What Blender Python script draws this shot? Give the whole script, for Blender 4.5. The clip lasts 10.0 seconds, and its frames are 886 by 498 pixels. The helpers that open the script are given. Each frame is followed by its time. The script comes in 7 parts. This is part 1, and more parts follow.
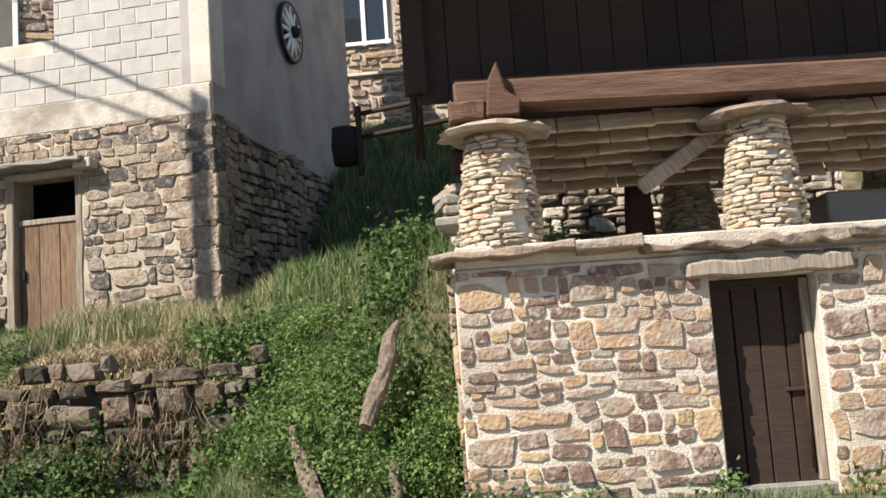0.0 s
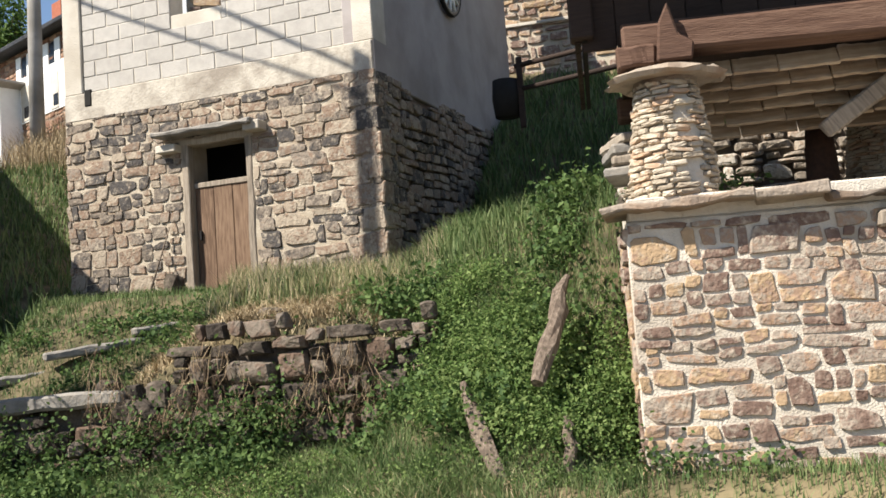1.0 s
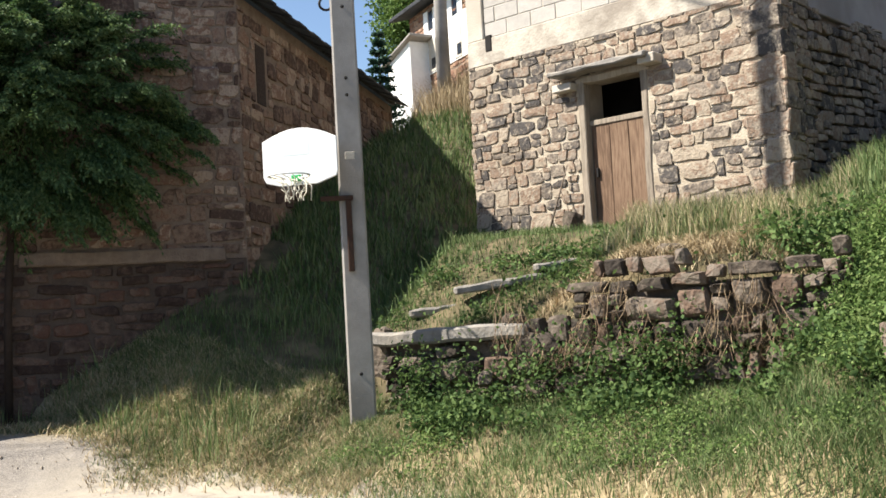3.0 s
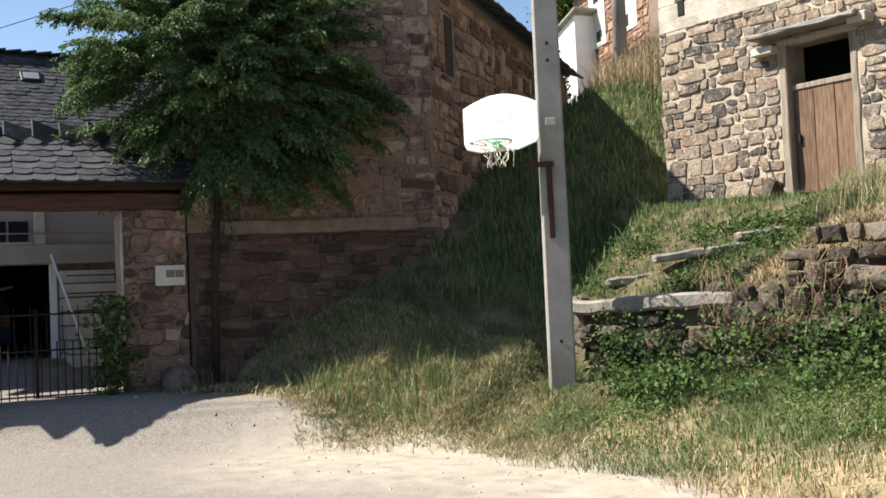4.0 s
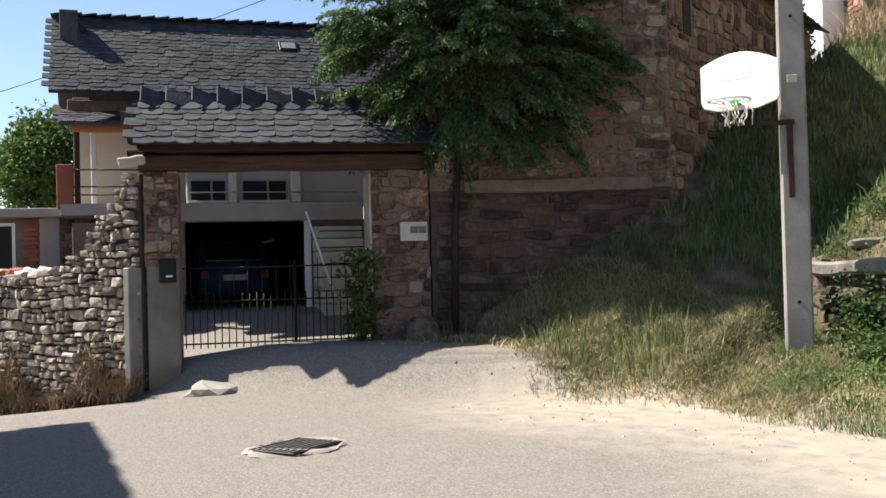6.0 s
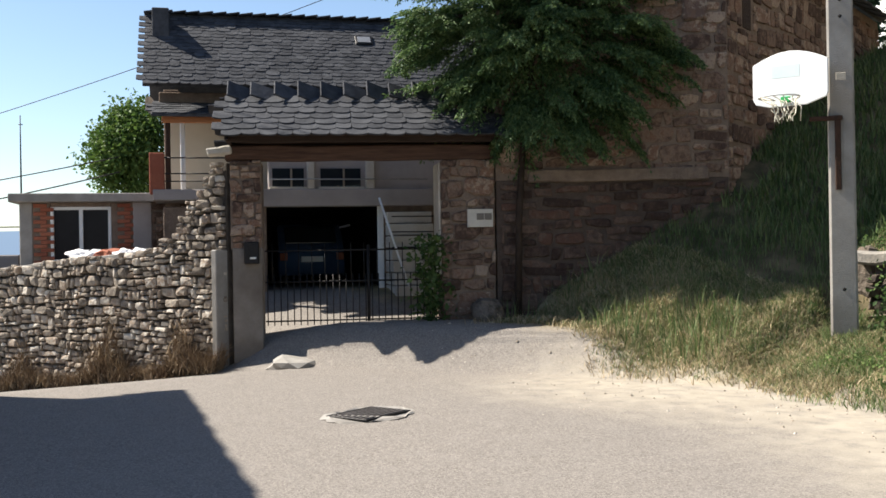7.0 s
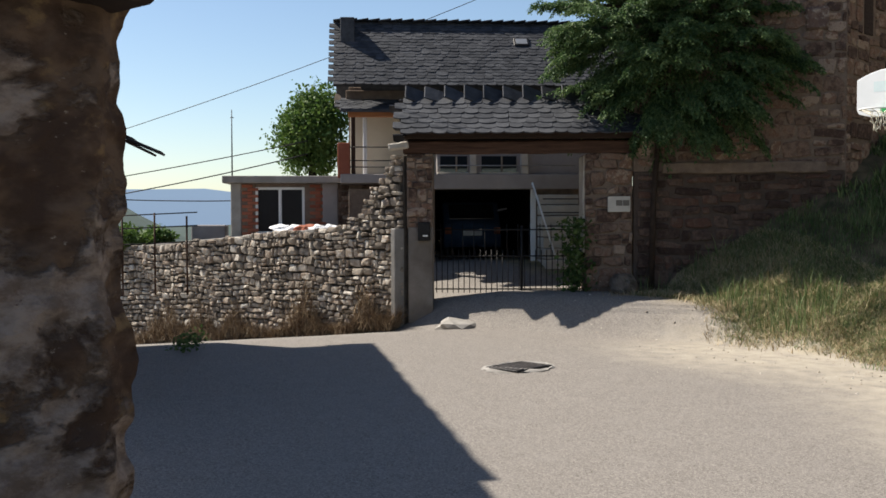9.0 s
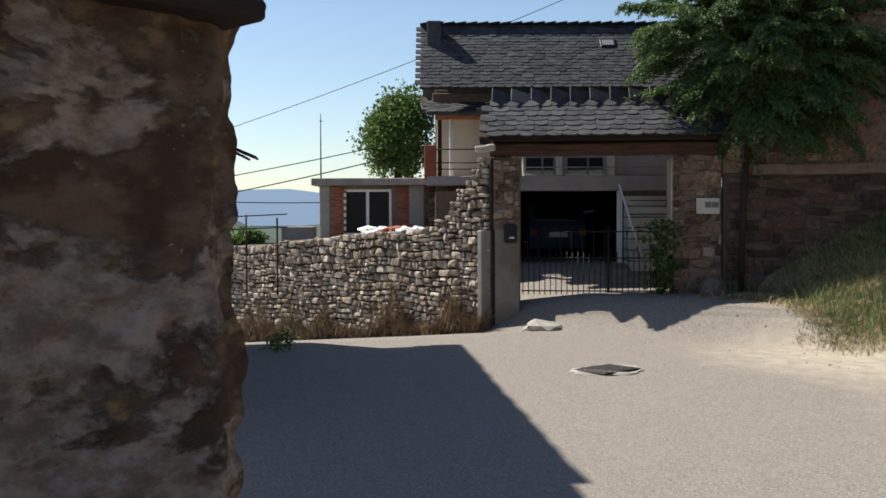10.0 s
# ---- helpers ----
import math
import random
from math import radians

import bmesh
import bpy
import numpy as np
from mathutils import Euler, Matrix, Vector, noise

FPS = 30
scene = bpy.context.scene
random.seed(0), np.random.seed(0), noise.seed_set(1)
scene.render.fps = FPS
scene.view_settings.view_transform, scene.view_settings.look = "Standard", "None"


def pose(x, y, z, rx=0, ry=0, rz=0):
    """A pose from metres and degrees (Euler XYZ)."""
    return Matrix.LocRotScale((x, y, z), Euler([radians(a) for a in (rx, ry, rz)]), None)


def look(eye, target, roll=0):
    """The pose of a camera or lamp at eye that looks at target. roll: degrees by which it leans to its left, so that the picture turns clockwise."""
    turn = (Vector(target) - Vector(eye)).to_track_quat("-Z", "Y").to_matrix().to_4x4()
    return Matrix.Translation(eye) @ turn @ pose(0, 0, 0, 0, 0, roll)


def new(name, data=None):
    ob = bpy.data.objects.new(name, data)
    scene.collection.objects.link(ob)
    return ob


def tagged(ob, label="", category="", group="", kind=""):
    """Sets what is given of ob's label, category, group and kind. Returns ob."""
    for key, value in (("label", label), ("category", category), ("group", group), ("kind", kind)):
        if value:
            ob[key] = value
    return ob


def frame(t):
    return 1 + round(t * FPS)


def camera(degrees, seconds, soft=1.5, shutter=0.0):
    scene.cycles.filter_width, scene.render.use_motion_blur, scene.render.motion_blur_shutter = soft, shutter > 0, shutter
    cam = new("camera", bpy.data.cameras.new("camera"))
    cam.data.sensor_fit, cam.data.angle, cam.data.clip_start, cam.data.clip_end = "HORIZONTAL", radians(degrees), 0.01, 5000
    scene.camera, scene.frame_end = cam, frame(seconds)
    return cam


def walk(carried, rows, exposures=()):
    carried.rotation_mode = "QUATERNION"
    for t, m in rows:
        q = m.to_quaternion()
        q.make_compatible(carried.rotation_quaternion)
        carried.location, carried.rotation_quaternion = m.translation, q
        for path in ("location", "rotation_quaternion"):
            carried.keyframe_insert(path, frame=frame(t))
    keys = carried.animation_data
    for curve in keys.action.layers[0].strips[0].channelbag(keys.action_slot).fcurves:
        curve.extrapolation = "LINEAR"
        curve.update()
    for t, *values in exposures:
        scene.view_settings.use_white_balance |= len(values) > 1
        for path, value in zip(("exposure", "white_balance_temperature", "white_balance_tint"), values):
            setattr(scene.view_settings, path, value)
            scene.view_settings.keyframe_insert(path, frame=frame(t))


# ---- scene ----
cam = camera(46.3, 10.0, 1.6)
PATH = [
    (0.0, 0.000, 0.000, 1.572, 0.00, 7.25, 3.91),
    (0.5, -0.060, 0.071, 1.583, 4.25, 6.16, 4.01),
    (1.0, -0.094, 0.132, 1.602, 8.79, 5.27, 4.13),
    (1.5, -0.141, 0.159, 1.612, 12.84, 4.63, 4.11),
    (2.0, -0.148, 0.207, 1.611, 17.90, 4.13, 3.75),
    (2.5, -0.174, 0.183, 1.602, 23.44, 3.76, 3.63),
    (3.0, -0.152, 0.217, 1.586, 30.41, 3.27, 3.28),
    (4.5, -0.801, -0.198, 1.415, 41.62, 2.30, 2.28),
    (5.0, -0.766, -0.243, 1.388, 45.37, 1.89, 1.95),
    (5.5, -0.637, -0.273, 1.395, 48.62, 1.45, 1.75),
    (7.0, 0.284, -0.799, 1.445, 55.15, 0.06, 0.96),
    (7.5, 0.788, -1.090, 1.490, 57.21, -0.42, 0.69),
    (8.0, 1.415, -1.419, 1.576, 59.41, -1.06, 0.49),
    (8.5, 2.071, -1.807, 1.683, 61.23, -1.70, 0.26),
    (9.0, 2.440, -2.046, 1.745, 63.72, -1.99, 0.13),
    (9.5, 2.500, -2.136, 1.774, 66.31, -2.00, 0.06),
    (10.0, 2.509, -2.168, 1.782, 68.22, -1.99, 0.18),
]
walk(cam, [(t, pose(x, y, z, 90 + pitch, roll, yaw)) for t, x, y, z, yaw, pitch, roll in PATH],
     exposures=[(0.0, 1.12), (1.5, 1.1), (3.0, 1.34), (4.5, 1.26), (5.5, 1.27), (7.0, 1.2), (7.5, 1.12), (8.5, 0.82), (10.0, 0.84)])

# ---- light ----
SUN_TO = Vector((-0.795, -0.607, 0.0)).normalized()
SUN_EL = radians(47)
SUN_DIR = Vector((SUN_TO.x * math.cos(SUN_EL), SUN_TO.y * math.cos(SUN_EL), math.sin(SUN_EL)))
world = bpy.data.worlds.new("sky")
scene.world = world
world.use_nodes = True
wn = world.node_tree.nodes
sky = wn.new("ShaderNodeTexSky")
sky.sky_type = "NISHITA"
sky.sun_disc = False
sky.sun_elevation = SUN_EL
sky.sun_rotation = math.atan2(SUN_TO.x, SUN_TO.y) % (2 * math.pi)
sky.altitude = 700
sky.air_density, sky.dust_density, sky.ozone_density = 1.0, 0.6, 1.5
wn["Background"].inputs[1].default_value = 0.074
world.node_tree.links.new(sky.outputs[0], wn["Background"].inputs[0])
sun_data = bpy.data.lights.new("sun", "SUN")
sun_data.energy, sun_data.angle, sun_data.color = 5.0, radians(0.6), (1.0, 0.93, 0.82)
sun = new("sun", sun_data)
sun.matrix_world = look(SUN_DIR * 60, (0, 0, 0))


# ---- materials ----
def surf(name, cols, scale=6.0, rough=0.9, bump=0.3, bscale=40.0, vary=0.0, island=False, metal=0.0, stretch=None, stain=None, stain_scale=1.2, spec=0.3, smear=None, thin=0.0, detail_rough=0.65):
    """cols: list of linear rgb, mixed by noise; vary: shift per object or per loose piece; stain: colour in large patches."""
    m = bpy.data.materials.new(name)
    m.use_nodes = True
    n, l = m.node_tree.nodes, m.node_tree.links
    b = n["Principled BSDF"]
    b.inputs["Roughness"].default_value = rough
    b.inputs["Metallic"].default_value = metal
    b.inputs["Specular IOR Level"].default_value = spec
    co = n.new("ShaderNodeTexCoord")
    src = n.new("ShaderNodeNewGeometry")
    vec = src.outputs["Position"]
    if stretch:
        mp = n.new("ShaderNodeMapping")
        mp.inputs["Scale"].default_value = stretch
        l.new(co.outputs["Object"], mp.inputs["Vector"])
        vec = mp.outputs[0]
    nz = n.new("ShaderNodeTexNoise")
    nz.inputs["Scale"].default_value = scale
    nz.inputs["Detail"].default_value = 6
    nz.inputs["Roughness"].default_value = detail_rough
    l.new(vec, nz.inputs["Vector"])
    fac = nz.outputs["Fac"]
    ramp = n.new("ShaderNodeValToRGB")
    e = ramp.color_ramp.elements
    k = len(cols)
    e[0].position, e[0].color = 0.3, (*cols[0], 1)
    e[1].position, e[1].color = 0.7, (*cols[-1], 1)
    for i in range(1, k - 1):
        s = e.new(0.3 + 0.4 * i / (k - 1))
        s.color = (*cols[i], 1)
    if vary:
        if island:
            rnd = src.outputs["Random Per Island"]
        else:
            rnd = n.new("ShaderNodeObjectInfo").outputs["Random"]
        a = n.new("ShaderNodeMath")
        a.operation = "MULTIPLY_ADD"
        a.inputs[1].default_value = vary
        a.inputs[2].default_value = -vary / 2
        l.new(rnd, a.inputs[0])
        s2 = n.new("ShaderNodeMath")
        l.new(fac, s2.inputs[0])
        l.new(a.outputs[0], s2.inputs[1])
        l.new(s2.outputs[0], ramp.inputs[0])
    else:
        l.new(fac, ramp.inputs[0])
    col = ramp.outputs[0]
    if stain:
        nz2 = n.new("ShaderNodeTexNoise")
        nz2.inputs["Scale"].default_value = stain_scale
        nz2.inputs["Detail"].default_value = 5
        l.new(src.outputs["Position"], nz2.inputs["Vector"])
        mr = n.new("ShaderNodeMapRange")
        mr.inputs[1].default_value, mr.inputs[2].default_value = 0.48, 0.66
        l.new(nz2.outputs["Fac"], mr.inputs[0])
        mx = n.new("ShaderNodeMix")
        mx.data_type = "RGBA"
        mx.inputs["B"].default_value = (*stain, 1)
        l.new(mr.outputs[0], mx.inputs[0])
        l.new(col, mx.inputs["A"])
        col = mx.outputs["Result"]
    if smear:
        nz3 = n.new("ShaderNodeTexNoise")
        nz3.inputs["Scale"].default_value = 11
        nz3.inputs["Detail"].default_value = 8
        nz3.inputs["Roughness"].default_value = 0.7
        l.new(src.outputs["Position"], nz3.inputs["Vector"])
        mr3 = n.new("ShaderNodeMapRange")
        mr3.inputs[1].default_value, mr3.inputs[2].default_value, mr3.inputs[4].default_value = 0.53, 0.66, 0.85
        l.new(nz3.outputs["Fac"], mr3.inputs[0])
        mx3 = n.new("ShaderNodeMix")
        mx3.data_type = "RGBA"
        mx3.inputs["B"].default_value = (*smear, 1)
        l.new(mr3.outputs[0], mx3.inputs[0])
        l.new(col, mx3.inputs["A"])
        col = mx3.outputs["Result"]
    l.new(col, b.inputs["Base Color"])
    if thin:
        tr = n.new("ShaderNodeBsdfTranslucent")
        l.new(col, tr.inputs["Color"])
        ms = n.new("ShaderNodeMixShader")
        ms.inputs[0].default_value = thin
        l.new(b.outputs[0], ms.inputs[1])
        l.new(tr.outputs[0], ms.inputs[2])
        l.new(ms.outputs[0], n["Material Output"].inputs["Surface"])
    if bump:
        nb = n.new("ShaderNodeTexNoise")
        nb.inputs["Scale"].default_value = bscale
        nb.inputs["Detail"].default_value = 5
        l.new(vec, nb.inputs["Vector"])
        bp = n.new("ShaderNodeBump")
        bp.inputs["Strength"].default_value = bump
        bp.inputs["Distance"].default_value = 0.02
        l.new(nb.outputs["Fac"], bp.inputs["Height"])
        l.new(bp.outputs[0], b.inputs["Normal"])
    return m


WARM = [(0.15, 0.098, 0.077), (0.225, 0.16, 0.126), (0.31, 0.265, 0.217), (0.295, 0.195, 0.138), (0.37, 0.262, 0.16)]
HOUSE = [(0.07, 0.063, 0.06), (0.15, 0.122, 0.098), (0.25, 0.21, 0.17), (0.2, 0.132, 0.092), (0.31, 0.258, 0.2)]
GREYS = [(0.15, 0.125, 0.1), (0.25, 0.21, 0.168), (0.37, 0.32, 0.262), (0.27, 0.195, 0.14), (0.54, 0.49, 0.42)]
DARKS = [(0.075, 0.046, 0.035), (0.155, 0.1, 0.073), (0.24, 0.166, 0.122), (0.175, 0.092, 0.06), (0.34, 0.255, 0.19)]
M = {}
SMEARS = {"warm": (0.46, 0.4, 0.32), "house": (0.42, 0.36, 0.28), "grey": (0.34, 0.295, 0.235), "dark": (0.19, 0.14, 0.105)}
# Plinth set: the dark stones deepened to paint shade under the tree.
SHADE_PLINTH = [(0.045, 0.028, 0.022), (0.088, 0.056, 0.043), (0.14, 0.096, 0.072), (0.105, 0.056, 0.04)]
SMEARS["shade_plinth"] = (0.085, 0.062, 0.05)
SMEARS["brick_stone"] = (0.36, 0.24, 0.17)
for key, cols in (("shade_plinth", SHADE_PLINTH), ("brick_stone", [(0.15, 0.075, 0.05), (0.26, 0.14, 0.09), (0.33, 0.22, 0.15)]), ("warm", WARM), ("house", HOUSE), ("grey", GREYS), ("dark", DARKS)):
    M[key] = surf("stone_" + key, cols, 8, 0.92, 0.9, 30, vary=0.5, smear=SMEARS[key], detail_rough=0.72)
    M[key + "_i"] = surf("stone_rest_" + key, cols, 8, 0.92, 0.9, 30, vary=0.5, island=True, smear=SMEARS[key], detail_rough=0.72)
M["mortar"] = surf("mortar", [(0.36, 0.31, 0.24), (0.5, 0.44, 0.35)], 9, 0.95, 0.7, 60, stain=(0.28, 0.22, 0.16))
M["mortar_white"] = surf("lime_mortar", [(0.48, 0.43, 0.36), (0.62, 0.57, 0.49)], 9, 0.95, 0.7, 60, stain=(0.36, 0.31, 0.25))
M["mortar_dark"] = surf("earth_mortar", [(0.15, 0.11, 0.085), (0.25, 0.19, 0.145)], 7, 0.95, 0.8, 40)
# Earth mortar darkened to match the shade painted on the plinth.
M["shade_plinth_joint"] = surf("shade_earth_mortar", [(0.07, 0.05, 0.04), (0.11, 0.083, 0.066)], 7, 0.95, 0.8, 40)
M["dry_joint"] = surf("dry_joint", [(0.07, 0.058, 0.047), (0.14, 0.117, 0.095)], 7, 0.95, 0.8, 40)
M["block"] = surf("concrete_block", [(0.36, 0.338, 0.31), (0.45, 0.425, 0.39)], 7, 0.95, 0.5, 70, vary=0.2)
M["cement"] = surf("cement", [(0.46, 0.42, 0.36), (0.58, 0.54, 0.47)], 4, 0.92, 0.4, 50, stain=(0.4, 0.36, 0.3))
M["band"] = surf("smeared_cement", [(0.3, 0.265, 0.22), (0.44, 0.4, 0.34), (0.52, 0.48, 0.41)], 5, 0.95, 0.5, 30, stain=(0.27, 0.235, 0.195), stain_scale=2.2, detail_rough=0.75)
M["pillar_cement"] = surf("dark_pillar_cement", [(0.17, 0.152, 0.132), (0.25, 0.225, 0.2)], 4, 0.93, 0.4, 50, stain=(0.13, 0.11, 0.092))
M["render_grey"] = surf("cement_render", [(0.31, 0.28, 0.27), (0.38, 0.345, 0.33)], 2, 0.93, 0.25, 60, stain=(0.27, 0.24, 0.225))
M["concrete"] = surf("pole_concrete", [(0.25, 0.235, 0.215), (0.34, 0.32, 0.295)], 5, 0.9, 0.3, 70, stain=(0.2, 0.185, 0.165))
M["cream"] = surf("cream_render", [(0.5, 0.44, 0.34), (0.58, 0.52, 0.41)], 2, 0.92, 0.2, 50)
M["white"] = surf("white_paint", [(0.72, 0.72, 0.7), (0.82, 0.82, 0.8)], 3, 0.6, 0.1, 40)
M["brick"] = surf("red_brick", [(0.27, 0.085, 0.05), (0.36, 0.13, 0.075)], 9, 0.9, 0.3, 60, vary=0.4)
M["wood_old"] = surf("weathered_door_wood", [(0.115, 0.07, 0.045), (0.2, 0.13, 0.085), (0.27, 0.185, 0.125)], 5, 0.85, 0.5, 25, vary=0.3, stretch=(8, 8, 0.7))
M["wood_grey"] = surf("grey_wood", [(0.2, 0.165, 0.13), (0.32, 0.27, 0.215), (0.4, 0.345, 0.28)], 5, 0.88, 0.6, 25, vary=0.3, stretch=(8, 8, 0.7))
M["wood_dark"] = surf("dark_brown_wood", [(0.02, 0.012, 0.009), (0.042, 0.026, 0.019)], 5, 0.8, 0.5, 25, vary=0.3, stretch=(0.8, 8, 8))
M["wood_beam"] = surf("brown_beam_wood", [(0.06, 0.031, 0.021), (0.105, 0.057, 0.038), (0.15, 0.09, 0.062)], 4, 0.8, 0.6, 22, vary=0.2, stretch=(0.6, 7, 7))
M["wood_pale"] = surf("pale_board_wood", [(0.28, 0.2, 0.13), (0.42, 0.32, 0.22), (0.5, 0.4, 0.29)], 4, 0.85, 0.5, 22, vary=0.3, stretch=(0.6, 7, 7))
M["orange_wood"] = surf("orange_fascia_wood", [(0.36, 0.14, 0.055), (0.46, 0.2, 0.085)], 4, 0.7, 0.3, 22, stretch=(0.6, 7, 7))
M["slate"] = surf("slate", [(0.028, 0.03, 0.036), (0.048, 0.05, 0.057), (0.073, 0.075, 0.083)], 6, 0.78, 0.4, 30, vary=0.3, spec=0.2)
M["slate_i"] = surf("slate_rest", [(0.028, 0.03, 0.036), (0.048, 0.05, 0.057), (0.073, 0.075, 0.083)], 6, 0.78, 0.4, 30, vary=0.3, island=True, spec=0.2)
M["capstone"] = surf("brown_slate_capstone", [(0.1, 0.08, 0.066), (0.19, 0.158, 0.13), (0.3, 0.25, 0.2)], 7, 0.9, 0.8, 30, vary=0.5, stain=(0.24, 0.17, 0.12), stain_scale=3)
M["slab"] = surf("slate_slab", [(0.13, 0.12, 0.11), (0.22, 0.205, 0.185), (0.3, 0.27, 0.23)], 4, 0.85, 0.5, 30)
M["iron"] = surf("dark_iron", [(0.018, 0.018, 0.02), (0.035, 0.032, 0.03)], 20, 0.55, 0.1, 60, metal=0.6)
M["grate"] = surf("worn_grate_iron", [(0.09, 0.08, 0.075), (0.17, 0.155, 0.145)], 20, 0.6, 0.1, 60, metal=0.4)
M["rust"] = surf("rusty_iron", [(0.035, 0.021, 0.015), (0.075, 0.037, 0.023)], 20, 0.8, 0.2, 60, metal=0.3)
M["grey_metal"] = surf("galvanised_metal", [(0.3, 0.3, 0.3), (0.42, 0.42, 0.42)], 10, 0.5, 0.1, 60, metal=0.7)
M["board"] = surf("white_board_plastic", [(0.8, 0.82, 0.82), (0.86, 0.87, 0.87)], 3, 0.35, 0.0)
M["board_print"] = surf("faded_blue_print", [(0.68, 0.8, 0.8), (0.78, 0.85, 0.85)], 6, 0.4, 0.0)
M["green_plastic"] = surf("green_plastic", [(0.04, 0.35, 0.1), (0.06, 0.42, 0.13)], 6, 0.4, 0.0)
M["net"] = surf("net_cord", [(0.62, 0.58, 0.47), (0.74, 0.7, 0.58)], 20, 0.9, 0.0)
# Near-black paints the shade of unlit insides; the dark tub shares it.
M["black"] = surf("shade_and_tub_black", [(0.012, 0.011, 0.01), (0.022, 0.02, 0.018)], 3, 0.95, 0.1, 20)
M["leaf_a"] = surf("bramble_leaf", [(0.075, 0.125, 0.038), (0.14, 0.222, 0.064), (0.235, 0.31, 0.112)], 3, 0.7, 0.0, vary=0.6, island=True, thin=0.45, spec=0.15)
M["leaf_b"] = surf("weed_leaf", [(0.046, 0.086, 0.027), (0.085, 0.142, 0.044), (0.125, 0.185, 0.06)], 3, 0.7, 0.0, vary=0.6, island=True, thin=0.35, spec=0.2)
M["yew"] = surf("conifer_leaf", [(0.036, 0.074, 0.027), (0.075, 0.137, 0.045), (0.15, 0.215, 0.08)], 2, 0.65, 0.0, vary=0.5, island=True, thin=0.3)
M["tree_leaf"] = surf("tree_leaf", [(0.05, 0.1, 0.022), (0.095, 0.165, 0.035), (0.14, 0.21, 0.05)], 2, 0.65, 0.0, vary=0.4, island=True, thin=0.3)
M["spruce"] = surf("spruce_leaf", [(0.02, 0.05, 0.035), (0.04, 0.085, 0.055)], 2, 0.7, 0.0, vary=0.4, island=True, thin=0.3)
M["grass"] = surf("grass_blade", [(0.055, 0.096, 0.029), (0.108, 0.168, 0.055), (0.21, 0.25, 0.11)], 1.6, 0.7, 0.0, vary=0.5, island=True, thin=0.3)
M["mixed_grass"] = surf("mixed_grass", [(0.11, 0.155, 0.058), (0.2, 0.23, 0.1), (0.37, 0.32, 0.18), (0.52, 0.43, 0.28)], 1.3, 0.75, 0.0, vary=0.5, island=True, thin=0.25)
M["dead_weed"] = surf("dead_weed", [(0.11, 0.072, 0.045), (0.2, 0.14, 0.088), (0.32, 0.24, 0.15)], 3, 0.9, 0.0, vary=0.5, island=True)
M["straw"] = surf("dry_straw", [(0.2, 0.15, 0.085), (0.36, 0.275, 0.16), (0.48, 0.39, 0.25)], 3, 0.85, 0.0, vary=0.5, island=True)
M["bark"] = surf("bark", [(0.025, 0.017, 0.012), (0.05, 0.034, 0.025)], 6, 0.95, 0.8, 25)
M["log"] = surf("split_log", [(0.07, 0.052, 0.04), (0.15, 0.115, 0.088), (0.28, 0.225, 0.175)], 5, 0.9, 0.8, 20, stretch=(7, 7, 0.7))
M["car_blue"] = surf("blue_car_paint", [(0.05, 0.085, 0.15), (0.06, 0.1, 0.17)], 2, 0.25, 0.0, spec=0.6)
M["rubber"] = surf("rubber", [(0.015, 0.015, 0.015), (0.025, 0.025, 0.025)], 10, 0.8, 0.0)
M["plastic_bag"] = surf("white_plastic_bag", [(0.7, 0.7, 0.72), (0.82, 0.82, 0.83)], 5, 0.5, 0.3, 20)
M["plaque"] = surf("pale_enamel", [(0.5, 0.46, 0.4), (0.6, 0.56, 0.49)], 6, 0.6, 0.0)
M["dark_bars"] = surf("dark_print", [(0.16, 0.14, 0.12), (0.2, 0.18, 0.15)], 6, 0.7, 0.0)
M["hill"] = surf("far_forest", [(0.03, 0.06, 0.05), (0.06, 0.095, 0.075)], 0.05, 0.95, 0.0)
# Pale blue colour and emission paint distance haze onto the mountain.
M["mountain"] = surf("glowing_haze_mountain", [(0.2, 0.27, 0.36), (0.24, 0.31, 0.4)], 0.01, 1.0, 0.0)
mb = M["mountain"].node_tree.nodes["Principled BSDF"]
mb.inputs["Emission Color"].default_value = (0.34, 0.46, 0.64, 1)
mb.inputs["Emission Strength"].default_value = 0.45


def glass(name, tint):
    m = bpy.data.materials.new(name)
    m.use_nodes = True
    b = m.node_tree.nodes["Principled BSDF"]
    b.inputs["Base Color"].default_value = (*tint, 1)
    b.inputs["Roughness"].default_value = 0.05
    b.inputs["Specular IOR Level"].default_value = 0.6
    return m


